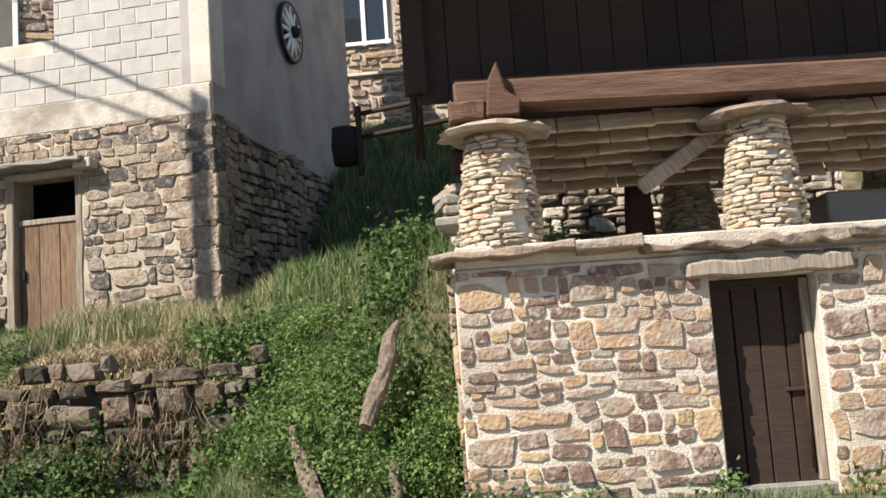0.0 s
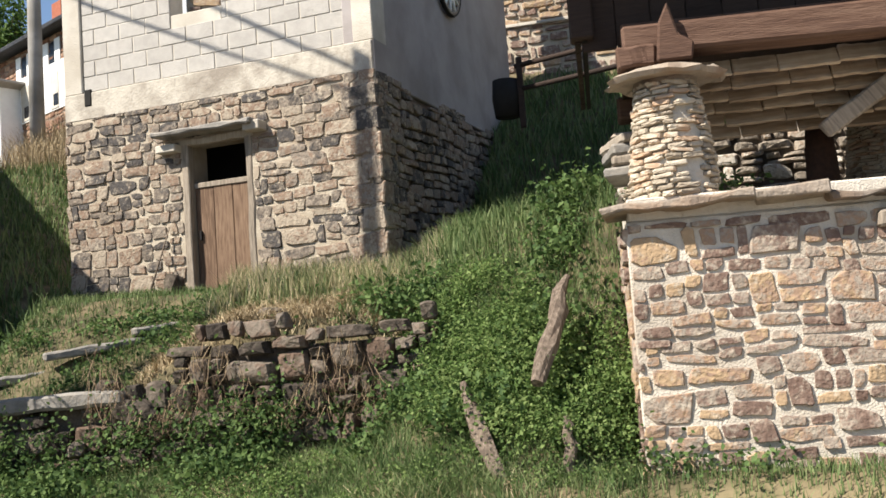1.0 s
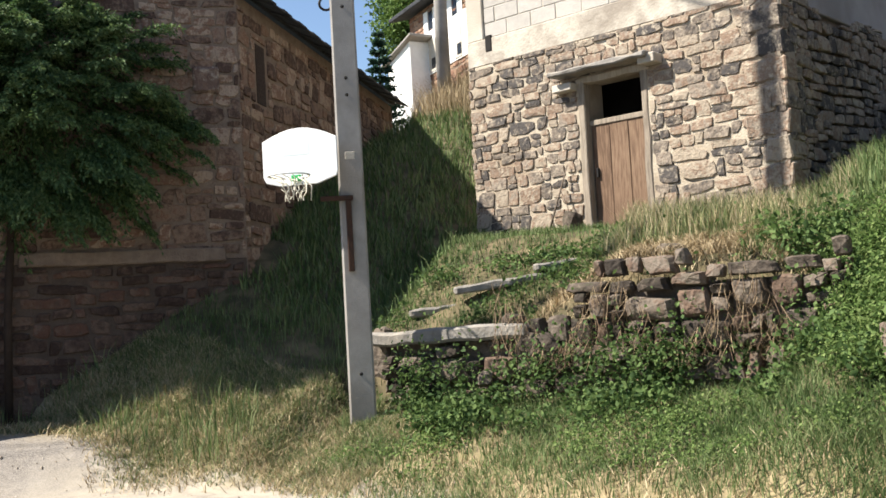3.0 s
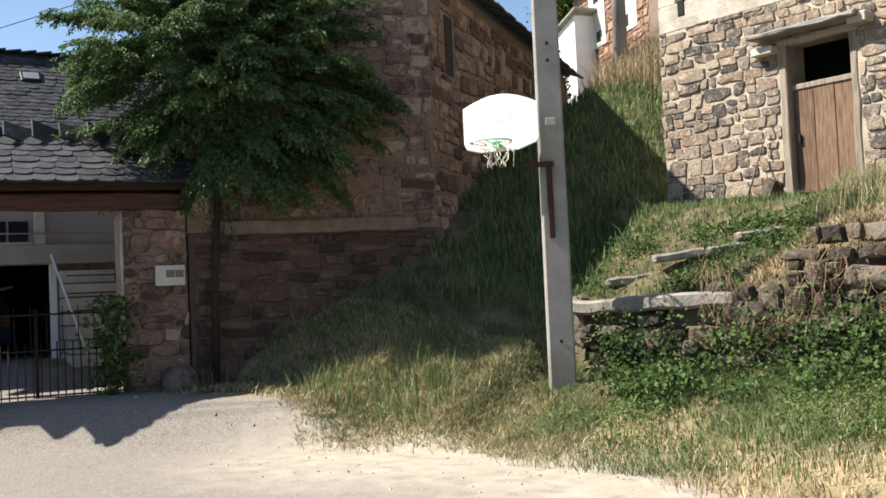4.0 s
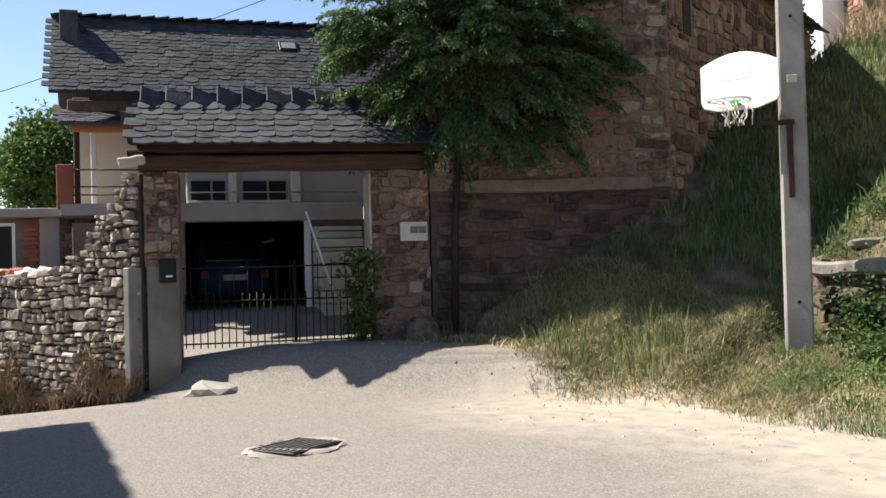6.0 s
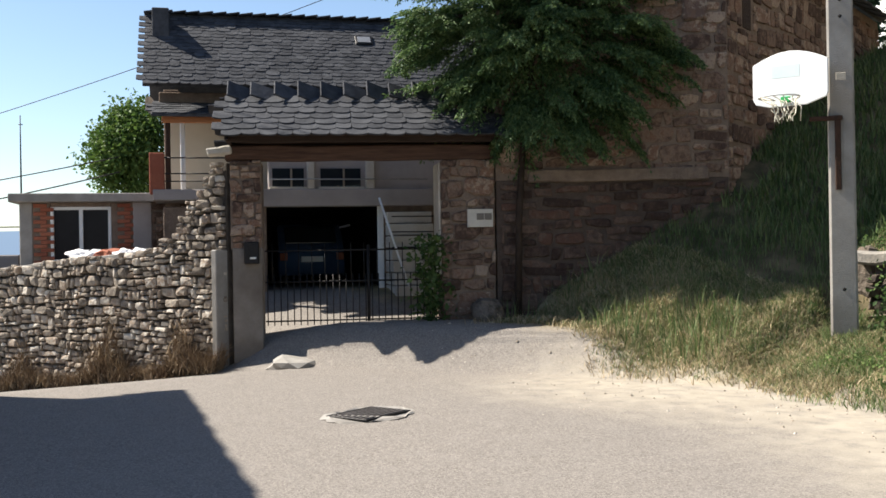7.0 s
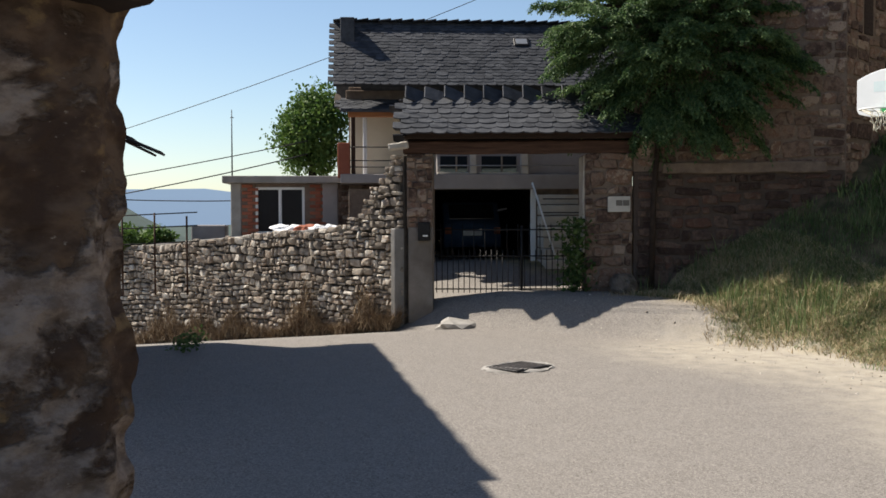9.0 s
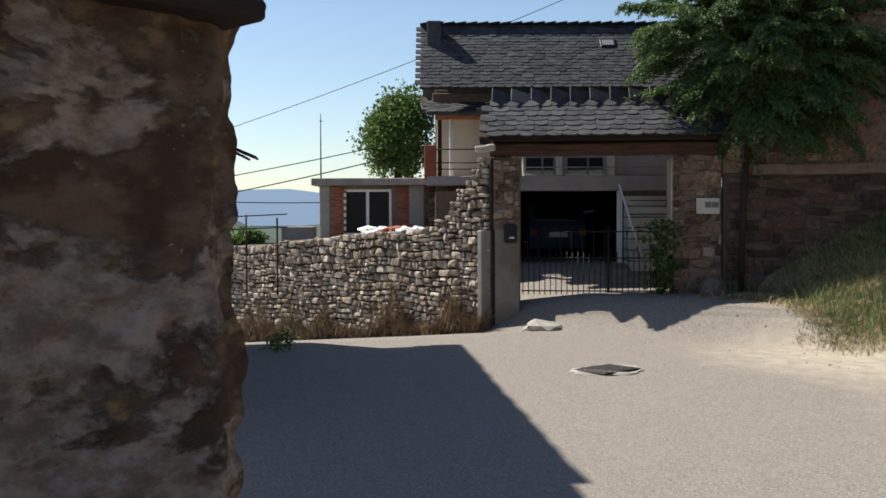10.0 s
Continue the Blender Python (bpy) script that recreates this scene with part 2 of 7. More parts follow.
def old_plaster():
    """Rubble with worn plaster that clings in ragged patches, fewer upward to paint eave shade."""
    m = bpy.data.materials.new("worn_plaster")
    m.use_nodes = True
    n, l = m.node_tree.nodes, m.node_tree.links
    b = n["Principled BSDF"]
    b.inputs["Roughness"].default_value = 0.95
    b.inputs["Specular IOR Level"].default_value = 0.15
    geo = n.new("ShaderNodeNewGeometry")
    mp = n.new("ShaderNodeMapping")
    mp.inputs["Scale"].default_value = (1.0, 1.0, 1.7)
    l.new(geo.outputs["Position"], mp.inputs["Vector"])

    def noise_of(scale, detail, rough=0.6, warp=0.0):
        z = n.new("ShaderNodeTexNoise")
        z.inputs["Scale"].default_value, z.inputs["Detail"].default_value, z.inputs["Roughness"].default_value, z.inputs["Distortion"].default_value = scale, detail, rough, warp
        l.new(mp.outputs[0], z.inputs["Vector"])
        return z.outputs["Fac"]

    def step(v, lo, hi):
        z = n.new("ShaderNodeMapRange")
        z.interpolation_type = "SMOOTHSTEP"
        z.inputs[1].default_value, z.inputs[2].default_value = lo, hi
        l.new(v, z.inputs[0])
        return z.outputs[0]

    def two(fac, a, c):
        z = n.new("ShaderNodeMix")
        z.data_type = "RGBA"
        for key, q in (("A", a), ("B", c)):
            if isinstance(q, tuple):
                z.inputs[key].default_value = (*q, 1)
            else:
                l.new(q, z.inputs[key])
        l.new(fac, z.inputs[0])
        return z.outputs["Result"]

    stone = two(step(noise_of(2.6, 4), 0.4, 0.6), (0.085, 0.055, 0.04), (0.18, 0.125, 0.088))
    stone = two(step(noise_of(3.4, 5, 0.55), 0.58, 0.68), stone, (0.27, 0.185, 0.1))
    coat = two(step(noise_of(6, 8, 0.7), 0.36, 0.66), (0.2, 0.152, 0.122), (0.4, 0.33, 0.28))
    ragged = noise_of(1.35, 9, 0.62, 0.25)
    sep = n.new("ShaderNodeSeparateXYZ")
    l.new(geo.outputs["Position"], sep.inputs[0])
    # Patches thin out with height, which also puts the eaves' shade into colour.
    low = n.new("ShaderNodeMath")
    low.operation = "MULTIPLY_ADD"
    low.inputs[1].default_value = -0.075
    l.new(sep.outputs[2], low.inputs[0])
    l.new(ragged, low.inputs[2])
    mask = step(low.outputs[0], 0.34, 0.41)
    col = two(mask, stone, coat)
    col = two(step(noise_of(9, 6, 0.7), 0.62, 0.72), col, (0.06, 0.04, 0.03))
    col = two(step(noise_of(16, 5, 0.6), 0.66, 0.74), col, (0.36, 0.31, 0.26))
    l.new(col, b.inputs["Base Color"])
    add = n.new("ShaderNodeMath")
    add.operation = "MULTIPLY_ADD"
    add.inputs[1].default_value = 0.8
    l.new(noise_of(14, 8, 0.7), add.inputs[0])
    l.new(mask, add.inputs[2])
    bp = n.new("ShaderNodeBump")
    bp.inputs["Strength"].default_value, bp.inputs["Distance"].default_value = 1.0, 0.035
    l.new(add.outputs[0], bp.inputs["Height"])
    l.new(bp.outputs[0], b.inputs["Normal"])
    return m


M["plaster_near"] = old_plaster()
M["pane"] = glass("window_glass", (0.02, 0.025, 0.03))
M["pane_dark"] = surf("dull_window_glass", [(0.014, 0.015, 0.017), (0.022, 0.023, 0.026)], 2, 0.25, 0.0, spec=0.15)


def ground_material():
    m = bpy.data.materials.new("ground_surface")
    m.use_nodes = True
    n, l = m.node_tree.nodes, m.node_tree.links
    b = n["Principled BSDF"]
    b.inputs["Roughness"].default_value = 0.95
    b.inputs["Specular IOR Level"].default_value = 0.2
    geo = n.new("ShaderNodeNewGeometry")
    sep = n.new("ShaderNodeSeparateXYZ")
    l.new(geo.outputs["Position"], sep.inputs[0])

    def noise_of(scale, detail=6):
        z = n.new("ShaderNodeTexNoise")
        z.inputs["Scale"].default_value, z.inputs["Detail"].default_value = scale, detail
        l.new(geo.outputs["Position"], z.inputs["Vector"])
        return z.outputs["Fac"]

    def math_of(op, a, c, d=None):
        z = n.new("ShaderNodeMath")
        z.operation = op
        for i, q in enumerate((a, c, d)):
            if q is None:
                continue
            if isinstance(q, (int, float)):
                z.inputs[i].default_value = q
            else:
                l.new(q, z.inputs[i])
        return z.outputs[0]

    def step(v, lo, hi):
        z = n.new("ShaderNodeMapRange")
        z.interpolation_type = "SMOOTHSTEP"
        z.inputs[1].default_value, z.inputs[2].default_value = lo, hi
        l.new(v, z.inputs[0])
        return z.outputs[0]

    def two(fac, a, c):
        z = n.new("ShaderNodeMix")
        z.data_type = "RGBA"
        for key, q in (("A", a), ("B", c)):
            if isinstance(q, tuple):
                z.inputs[key].default_value = (*q, 1)
            else:
                l.new(q, z.inputs[key])
        l.new(fac, z.inputs[0])
        return z.outputs["Result"]

    fine, mid, big = noise_of(130, 3), noise_of(3.5), noise_of(0.6)
    asphalt = two(step(fine, 0.33, 0.68), (0.105, 0.094, 0.085), (0.31, 0.283, 0.255))
    asphalt = two(step(noise_of(60, 2), 0.66, 0.72), asphalt, (0.43, 0.39, 0.345))
    asphalt = two(step(noise_of(48, 2), 0.69, 0.74), asphalt, (0.07, 0.056, 0.048))
    chips = n.new("ShaderNodeTexVoronoi")
    chips.inputs["Scale"].default_value = 78
    l.new(geo.outputs["Position"], chips.inputs["Vector"])
    chip = n.new("ShaderNodeSeparateColor")
    l.new(chips.outputs["Color"], chip.inputs[0])
    stones = two(chip.outputs[0], (0.085, 0.075, 0.067), (0.36, 0.325, 0.29))
    half = n.new("ShaderNodeValue")
    half.outputs[0].default_value = 0.42
    asphalt = two(half.outputs[0], asphalt, stones)
    asphalt = two(math_of("MULTIPLY", step(mid, 0.4, 0.8), 0.35), asphalt, (0.25, 0.23, 0.21))
    sand = two(step(mid, 0.25, 0.8), (0.35, 0.31, 0.25), (0.42, 0.375, 0.305))
    soil = two(step(mid, 0.35, 0.65), (0.06, 0.055, 0.03), (0.15, 0.12, 0.07))
    straw_soil = two(step(mid, 0.35, 0.7), (0.18, 0.155, 0.08), (0.34, 0.27, 0.16))
    edge = math_of("MULTIPLY_ADD", math_of("ADD", math_of("MULTIPLY_ADD", mid, 0.4, 0.3), big), 1.6, math_of("MULTIPLY_ADD", step(sep.outputs[0], -5.5, -2.5), 1.5, sep.outputs[1]))
    bare = math_of("MULTIPLY", step(edge, 6.5, 8.6), step(noise_of(5.0, 9), 0.1, 0.62))
    bare = math_of("MULTIPLY", bare, step(sep.outputs[0], -9.8, -7.8))
    col = two(bare, asphalt, sand)
    grassy = step(edge, 9.1, 9.8)
    col = two(grassy, col, two(step(edge, 10.2, 11.2), straw_soil, soil))
    far = step(sep.outputs[0], -40, -60)
    col = two(far, col, (0.05, 0.07, 0.062))
    l.new(col, b.inputs["Base Color"])
    bp = n.new("ShaderNodeBump")
    bp.inputs["Strength"].default_value, bp.inputs["Distance"].default_value = 0.6, 0.012
    l.new(fine, bp.inputs["Height"])
    l.new(bp.outputs[0], b.inputs["Normal"])
    return m


M["ground"] = ground_material()


# ---- building kit ----
def mesh_of(name, verts, faces, material, smooth=False):
    me = bpy.data.meshes.new(name)
    me.from_pydata([tuple(v) for v in verts], [], faces)
    me.materials.append(material)
    if smooth:
        me.polygons.foreach_set("use_smooth", [True] * len(me.polygons))
    me.update()
    return me


def part(name, me, parent=None, label="", at=None):
    """Links a mesh, or a bmesh's mesh, as one object, under a thing if a parent is given."""
    ob = new(name, me)
    if at is not None:
        ob.matrix_basis = at
    if parent is not None:
        ob.parent = parent
    if label:
        ob["label"] = label
    return ob


def thing(name, label, category, at=None, group="", kind=""):
    ob = new(name)
    if at is not None:
        ob.matrix_basis = at
    return tagged(ob, label, category, group, kind)


def from_bm(name, bm, material, smooth=False):
    me = bpy.data.meshes.new(name)
    bm.to_mesh(me)
    bm.free()
    me.materials.append(material)
    if smooth:
        me.polygons.foreach_set("use_smooth", [True] * len(me.polygons))
    return me


def box_mesh(name, size, material, bevel=0.01, centre=(0, 0, 0), rough=0.0, seed=0):
    """A bevelled block; rough: uneven corners."""
    bm = bmesh.new()
    bmesh.ops.create_cube(bm, size=1.0)
    r = random.Random(seed)
    for v in bm.verts:
        v.co = Vector((v.co.x * size[0], v.co.y * size[1], v.co.z * size[2])) + Vector(centre)
    if rough:
        long = max(range(3), key=lambda i: size[i])
        cuts = bmesh.ops.subdivide_edges(bm, edges=[e for e in bm.edges if abs((e.verts[0].co - e.verts[1].co)[long]) > size[long] * 0.9], cuts=6, use_grid_fill=True)
        for v in bm.verts:
            v.co += Vector((r.uniform(-1, 1), r.uniform(-1, 1), r.uniform(-1, 1))) * rough
    if bevel:
        bmesh.ops.bevel(bm, geom=bm.edges[:], offset=bevel, segments=1, affect="EDGES", profile=0.6)
    return from_bm(name, bm, material)


def prism_mesh(name, outline, depth, material, bevel=0.0):
    """An outline in x, z, drawn out along y from 0 to depth."""
    bm = bmesh.new()
    f = bm.faces.new([bm.verts.new((x, 0, z)) for x, z in outline])
    out = bmesh.ops.extrude_face_region(bm, geom=[f])
    for v in out["geom"]:
        if isinstance(v, bmesh.types.BMVert):
            v.co.y += depth
    bmesh.ops.recalc_face_normals(bm, faces=bm.faces)
    if bevel:
        bmesh.ops.bevel(bm, geom=bm.edges[:], offset=bevel, segments=1, affect="EDGES")
    return from_bm(name, bm, material)


def tube_mesh(name, points, radii, material, sides=8, smooth=True, wobble=0.0, seed=0):
    """A round bar along points."""
    r = random.Random(seed)
    verts, faces = [], []
    pts = [Vector(p) for p in points]
    n = len(pts)
    for i, p in enumerate(pts):
        d = (pts[min(i + 1, n - 1)] - pts[max(i - 1, 0)]).normalized()
        a = d.orthogonal().normalized() if abs(d.z) > 0.95 else d.cross(Vector((0, 0, 1))).normalized()
        c = d.cross(a)
        rad = radii[i] if isinstance(radii, (list, tuple)) else radii
        for k in range(sides):
            t = 2 * math.pi * k / sides
            q = rad * (1 + r.uniform(-wobble, wobble))
            verts.append(p + a * math.cos(t) * q + c * math.sin(t) * q)
    for i in range(n - 1):
        for k in range(sides):
            faces.append((i * sides + k, i * sides + (k + 1) % sides, (i + 1) * sides + (k + 1) % sides, (i + 1) * sides + k))
    faces.append(tuple(range(sides))[::-1])
    faces.append(tuple((n - 1) * sides + k for k in range(sides)))
    return mesh_of(name, verts, faces, material, smooth)


def frame_at(a, b, z=0.0):
    """A frame with x from a to b, y out of the face on the right-hand side of that way turned to the viewer, z up."""
    u = Vector((b[0] - a[0], b[1] - a[1], 0)).normalized()
    out = Vector((u.y, -u.x, 0))
    m = Matrix(((u.x, -out.x, 0, a[0]), (u.y, -out.y, 0, a[1]), (0, 0, 1, z), (0, 0, 0, 1)))
    return m


# In such a frame y points INTO the wall, and the face looks towards -y.
def unit_stones(prefix, material, count=10, seed=1, soft=0.75):
    """Irregular stones of size 1 x 1 in x, z, proud by 1 towards -y."""
    r = random.Random(seed)
    made = []
    for k in range(count):
        ring = []
        cx, cz = r.uniform(-0.06, 0.06), r.uniform(-0.06, 0.06)
        for qx, qz in ((1, -1), (1, 1), (-1, 1), (-1, -1)):
            px, pz = qx * (0.5 - r.uniform(0, 0.05)), qz * (0.5 - r.uniform(0, 0.06))
            if r.random() < 0.7:
                a, b = r.uniform(0.06, 0.24), r.uniform(0.08, 0.3)
                pair = [(px, pz - qz * b), (px - qx * a, pz)]
                ring += pair if qx * qz > 0 else pair[::-1]
            else:
                ring.append((px - qx * 0.03, pz - qz * 0.03))
            if r.random() < 0.6:
                # a point on the edge towards the next corner
                if qx * qz < 0:
                    ring.append((qx * (0.5 + r.uniform(-0.06, 0.03)), r.uniform(-0.1, 0.1)))
                else:
                    ring.append((r.uniform(-0.12, 0.12), qz * (0.5 + r.uniform(-0.09, 0.03))))
        full = []
        for i, (px, pz) in enumerate(ring):
            full.append((px, pz))
            nx2, nz2 = ring[(i + 1) % len(ring)]
            if math.hypot(nx2 - px, nz2 - pz) > 0.3:
                full.append(((px + nx2) / 2 + r.uniform(-0.035, 0.03), (pz + nz2) / 2 + r.uniform(-0.045, 0.035)))
        ring = full
        n = len(ring)
        verts = [(x, 0.6, z) for x, z in ring]
        verts += [(x * 0.98, -0.45, z * 0.98) for x, z in ring]
        tilt = r.uniform(-0.25, 0.25), r.uniform(-0.25, 0.25)
        verts += [(x * soft * r.uniform(0.95, 1.08), -0.85 + tilt[0] * x + tilt[1] * z + r.uniform(-0.1, 0.1), z * soft * r.uniform(0.95, 1.08)) for x, z in ring]
        verts.append((r.uniform(-0.1, 0.1), -1.0 + r.uniform(-0.1, 0.15), r.uniform(-0.1, 0.1)))
        faces = []
        for lvl in (0, 1):
            for i in range(n):
                j = (i + 1) % n
                faces.append((lvl * n + j, lvl * n + i, (lvl + 1) * n + i, (lvl + 1) * n + j))
        for i in range(n):
            faces.append((2 * n + (i + 1) % n, 2 * n + i, 3 * n))
        made.append(mesh_of(prefix, verts, faces, material))
    return made


def lay_stones(width, height, mean_w, mean_h, seed, fill=0.93):
    """Cells of uneven rubble courses: (x, z, w, h, turn)."""
    r = random.Random(seed)
    z = 0.0
    ph = r.uniform(0, 6)
    while z < height:
        h = mean_h * r.uniform(0.65, 1.6)
        x = -r.uniform(0, mean_w)
        while x < width:
            w = mean_w * r.choice((r.uniform(0.35, 0.8), r.uniform(0.7, 1.3), r.uniform(1.0, 2.0)))
            lift = 0.3 * mean_h * math.sin(x * 1.7 / mean_w * 0.35 + ph + z * 2.1) + r.uniform(-0.1, 0.1) * mean_h
            if h > mean_h * 1.05 and r.random() < 0.45:
                cut = r.uniform(0.35, 0.65)
                yield x + w / 2, z + h * cut / 2 + lift, w * fill, h * cut * fill * 0.97, r.uniform(-5, 5)
                if r.random() < 0.5 and w > mean_w:
                    c2 = r.uniform(0.35, 0.65)
                    yield x + w * c2 / 2, z + h * (1 + cut) / 2 + lift, w * c2 * fill, h * (1 - cut) * fill, r.uniform(-6, 6)
                    yield x + w * (1 + c2) / 2, z + h * (1 + cut) / 2 + lift, w * (1 - c2) * fill, h * (1 - cut) * fill, r.uniform(-6, 6)
                else:
                    yield x + w / 2, z + h * (1 + cut) / 2 + lift, w * fill, h * (1 - cut) * fill, r.uniform(-5, 5)
            else:
                yield x + w / 2, z + h / 2 + lift, w * fill, h * fill, r.uniform(-4, 4)
            x += w
        z += h


LATER = []


def trimmed(cells, width, holes):
    """Cuts cells short at the wall's ends and at openings (x0, x1, z0, z1)."""
    for x, z, w, h, turn in cells:
        a, b = max(x - w / 2, 0.0), min(x + w / 2, width)
        lo, hi = z - h / 2, z + h / 2
        for x0, x1, z0, z1 in holes:
            if b > x0 and a < x1 and hi > z0 and lo < z1:
                if (a + b) / 2 < x0:
                    b = x0
                elif (a + b) / 2 > x1:
                    a = x1
                elif z > z1 - 0.05:
                    lo = z1
                elif z < z0 + 0.05:
                    hi = z0
                elif a < x0 - 0.08:
                    b = x0
                elif b > x1 + 0.08:
                    a = x1
                else:
                    b = a
        if b - a > 0.05 and hi - lo > 0.03:
            yield (a + b) / 2, (lo + hi) / 2, b - a, hi - lo, turn if b - a > 0.8 * w else 0.0


def fitted_stones(width, height, mean_w, mean_h, seed, holes, gap):
    """Outlines of angular stones in broken courses, with uneven joints: (x, z, outline)."""
    r = random.Random(seed + 77)
    for x, z, w, h, turn in trimmed(lay_stones(width, height, mean_w, mean_h, seed, 1.0), width, holes):
        if z + h / 2 > height:
            h, z = height - z + h / 2, (height + z - h / 2) / 2
        a, b = w / 2 - gap * r.uniform(0.4, 1.3), h / 2 - gap * r.uniform(0.4, 1.3)
        if a < 0.018 or b < 0.012:
            continue
        t = radians(turn)
        lean = r.uniform(-0.35, 0.35) * b
        poly = []
        for qx, qz in ((-1, -1), (1, -1), (1, 1), (-1, 1)):
            px = qx * a * (1 - abs(r.gauss(0, 0.09))) + qz * lean * 0.6
            pz = qz * b * (1 - abs(r.gauss(0, 0.13)))
            poly.append((px, pz))
        if r.random() < 0.35:
            # a corner broken off
            c = r.randrange(4)
            p, q, o = poly[c], poly[c - 1], poly[(c + 1) % 4]
            f, g = r.uniform(0.25, 0.5), r.uniform(0.25, 0.5)
            poly[c:c + 1] = [(p[0] + (q[0] - p[0]) * f, p[1] + (q[1] - p[1]) * f), (p[0] + (o[0] - p[0]) * g, p[1] + (o[1] - p[1]) * g)]
        if r.random() < 0.4:
            # a bulge in the top edge
            i = max(range(len(poly)), key=lambda c: poly[c][1] + poly[(c + 1) % len(poly)][1])
            p, q = poly[i], poly[(i + 1) % len(poly)]
            poly.insert(i + 1, ((p[0] + q[0]) / 2 + r.uniform(-0.2, 0.2) * a, max(p[1], q[1]) + r.uniform(0.0, 0.18) * b))
        ct, st = math.cos(t), math.sin(t)
        yield x, z, [(x + px * ct - pz * st, z + px * st + pz * ct) for px, pz in poly]


def stone_shape(poly, mx, mz, proud, soft, r):
    """One stone round its middle: corners knocked off, edges uneven, a flattish tilted face towards -y."""
    ring = []
    for i, (x, z) in enumerate(poly):
        xp, zp = poly[i - 1]
        xn, zn = poly[(i + 1) % len(poly)]
        le, ln = math.hypot(x - xp, z - zp), math.hypot(xn - x, zn - z)
        if min(le, ln) > 0.03 and r.random() < 0.75:
            c = r.uniform(0.06, 0.2)
            ring.append((x + (xp - x) * c, z + (zp - z) * c))
            ring.append((x + (xn - x) * c, z + (zn - z) * c))
        else:
            ring.append((x, z))
        if ln > 0.11:
            j = 0.035 * ln
            ring.append(((x + xn) / 2 + r.uniform(-j, j), (z + zn) / 2 + r.uniform(-j, j)))
    n = len(ring)
    half_w, half_h = max(abs(x - mx) for x, z in ring), max(abs(z - mz) for x, z in ring)
    tx, tz = r.uniform(-0.3, 0.3) * proud / max(half_w, 0.03), r.uniform(-0.3, 0.3) * proud / max(half_h, 0.03)
    verts = [(x - mx, 0.03, z - mz) for x, z in ring]
    verts += [(x - mx, -proud * r.uniform(0.35, 0.65), z - mz) for x, z in ring]
    for x, z in ring:
        f = soft * r.uniform(0.96, 1.03)
        a, b = (x - mx) * f, (z - mz) * f
        verts.append((a, -proud * r.uniform(0.88, 1.05) + tx * a + tz * b, b))
    verts.append((r.uniform(-0.3, 0.3) * half_w, -proud * r.uniform(0.95, 1.25), r.uniform(-0.3, 0.3) * half_h))
    faces = []
    for lvl in (0, 1):
        for i in range(n):
            j = (i + 1) % n
            faces.append((lvl * n + j, lvl * n + i, (lvl + 1) * n + i, (lvl + 1) * n + j))
    for i in range(n):
        faces.append((2 * n + (i + 1) % n, 2 * n + i, 3 * n))
    return verts, faces


def rubble(owner, m, width, height, mean_w, mean_h, key, seed, keep=None, holes=(), proud=0.035, limit=300, near=None, fill=1.0, soft=0.86):
    """Stones on a wall's face, as parts up to the limit, the rest joined. keep(x, z) leaves out openings. m: the face's frame."""
    LATER.append((owner, m.copy(), width, height, mean_w, mean_h, key, seed, keep, holes, proud, limit, near, fill, soft))


def lay_all():
    for owner, m, width, height, mean_w, mean_h, key, seed, keep, holes, proud, limit, near, fill, soft in LATER:
        r = random.Random(seed + 5)
        gap = (1.0 - fill) * mean_h * 0.5 + 0.003
        cells = []
        for mx, mz, poly in fitted_stones(width, height, mean_w, mean_h, seed, holes, gap):
            a, b = max(abs(p[0] - mx) for p in poly), max(abs(p[1] - mz) for p in poly)
            if keep is None or keep(mx, mz, a, b):
                cells.append((mx, mz, poly))
        if near is not None:
            cells.sort(key=lambda c: abs(c[0] - near[0]) + abs(c[1] - near[1]))
        inv = owner.matrix_world.inverted() if owner else Matrix()
        verts, faces = [], []
        for i, (mx, mz, poly) in enumerate(cells):
            vs, fs = stone_shape(poly, mx, mz, proud * r.uniform(0.6, 1.45), soft, r)
            loc = m @ Matrix.Translation((mx, 0, mz))
            if i < limit:
                ob = part("stone", mesh_of("stone", vs, fs, M[key]), owner)
                ob.matrix_basis = inv @ loc
            else:
                k = len(verts)
                verts += [inv @ (loc @ Vector(v)) for v in vs]
                faces += [tuple(k + q for q in f) for f in fs]
        if verts:
            rest = part("stonework", mesh_of("stonework", verts, faces, M[key + "_i"]), owner)
            rest["kind"] = "stuff"


def smooth(a, b, v):
    t = min(1.0, max(0.0, (v - a) / (b - a)))
    return t * t * (3 - 2 * t)


# ---- the lie of the land ----
GATE_L, GATE_R = (-12.62, 5.21), (-11.49, 7.37)
WALL_A, WALL_Q, WALL_E = (-11.1, 8.1), (-9.25, 10.7), (-12.0, 18.7)


def behind_gate(x, y):
    return (x + 12.62) * -0.886 + (y - 5.21) * 0.463


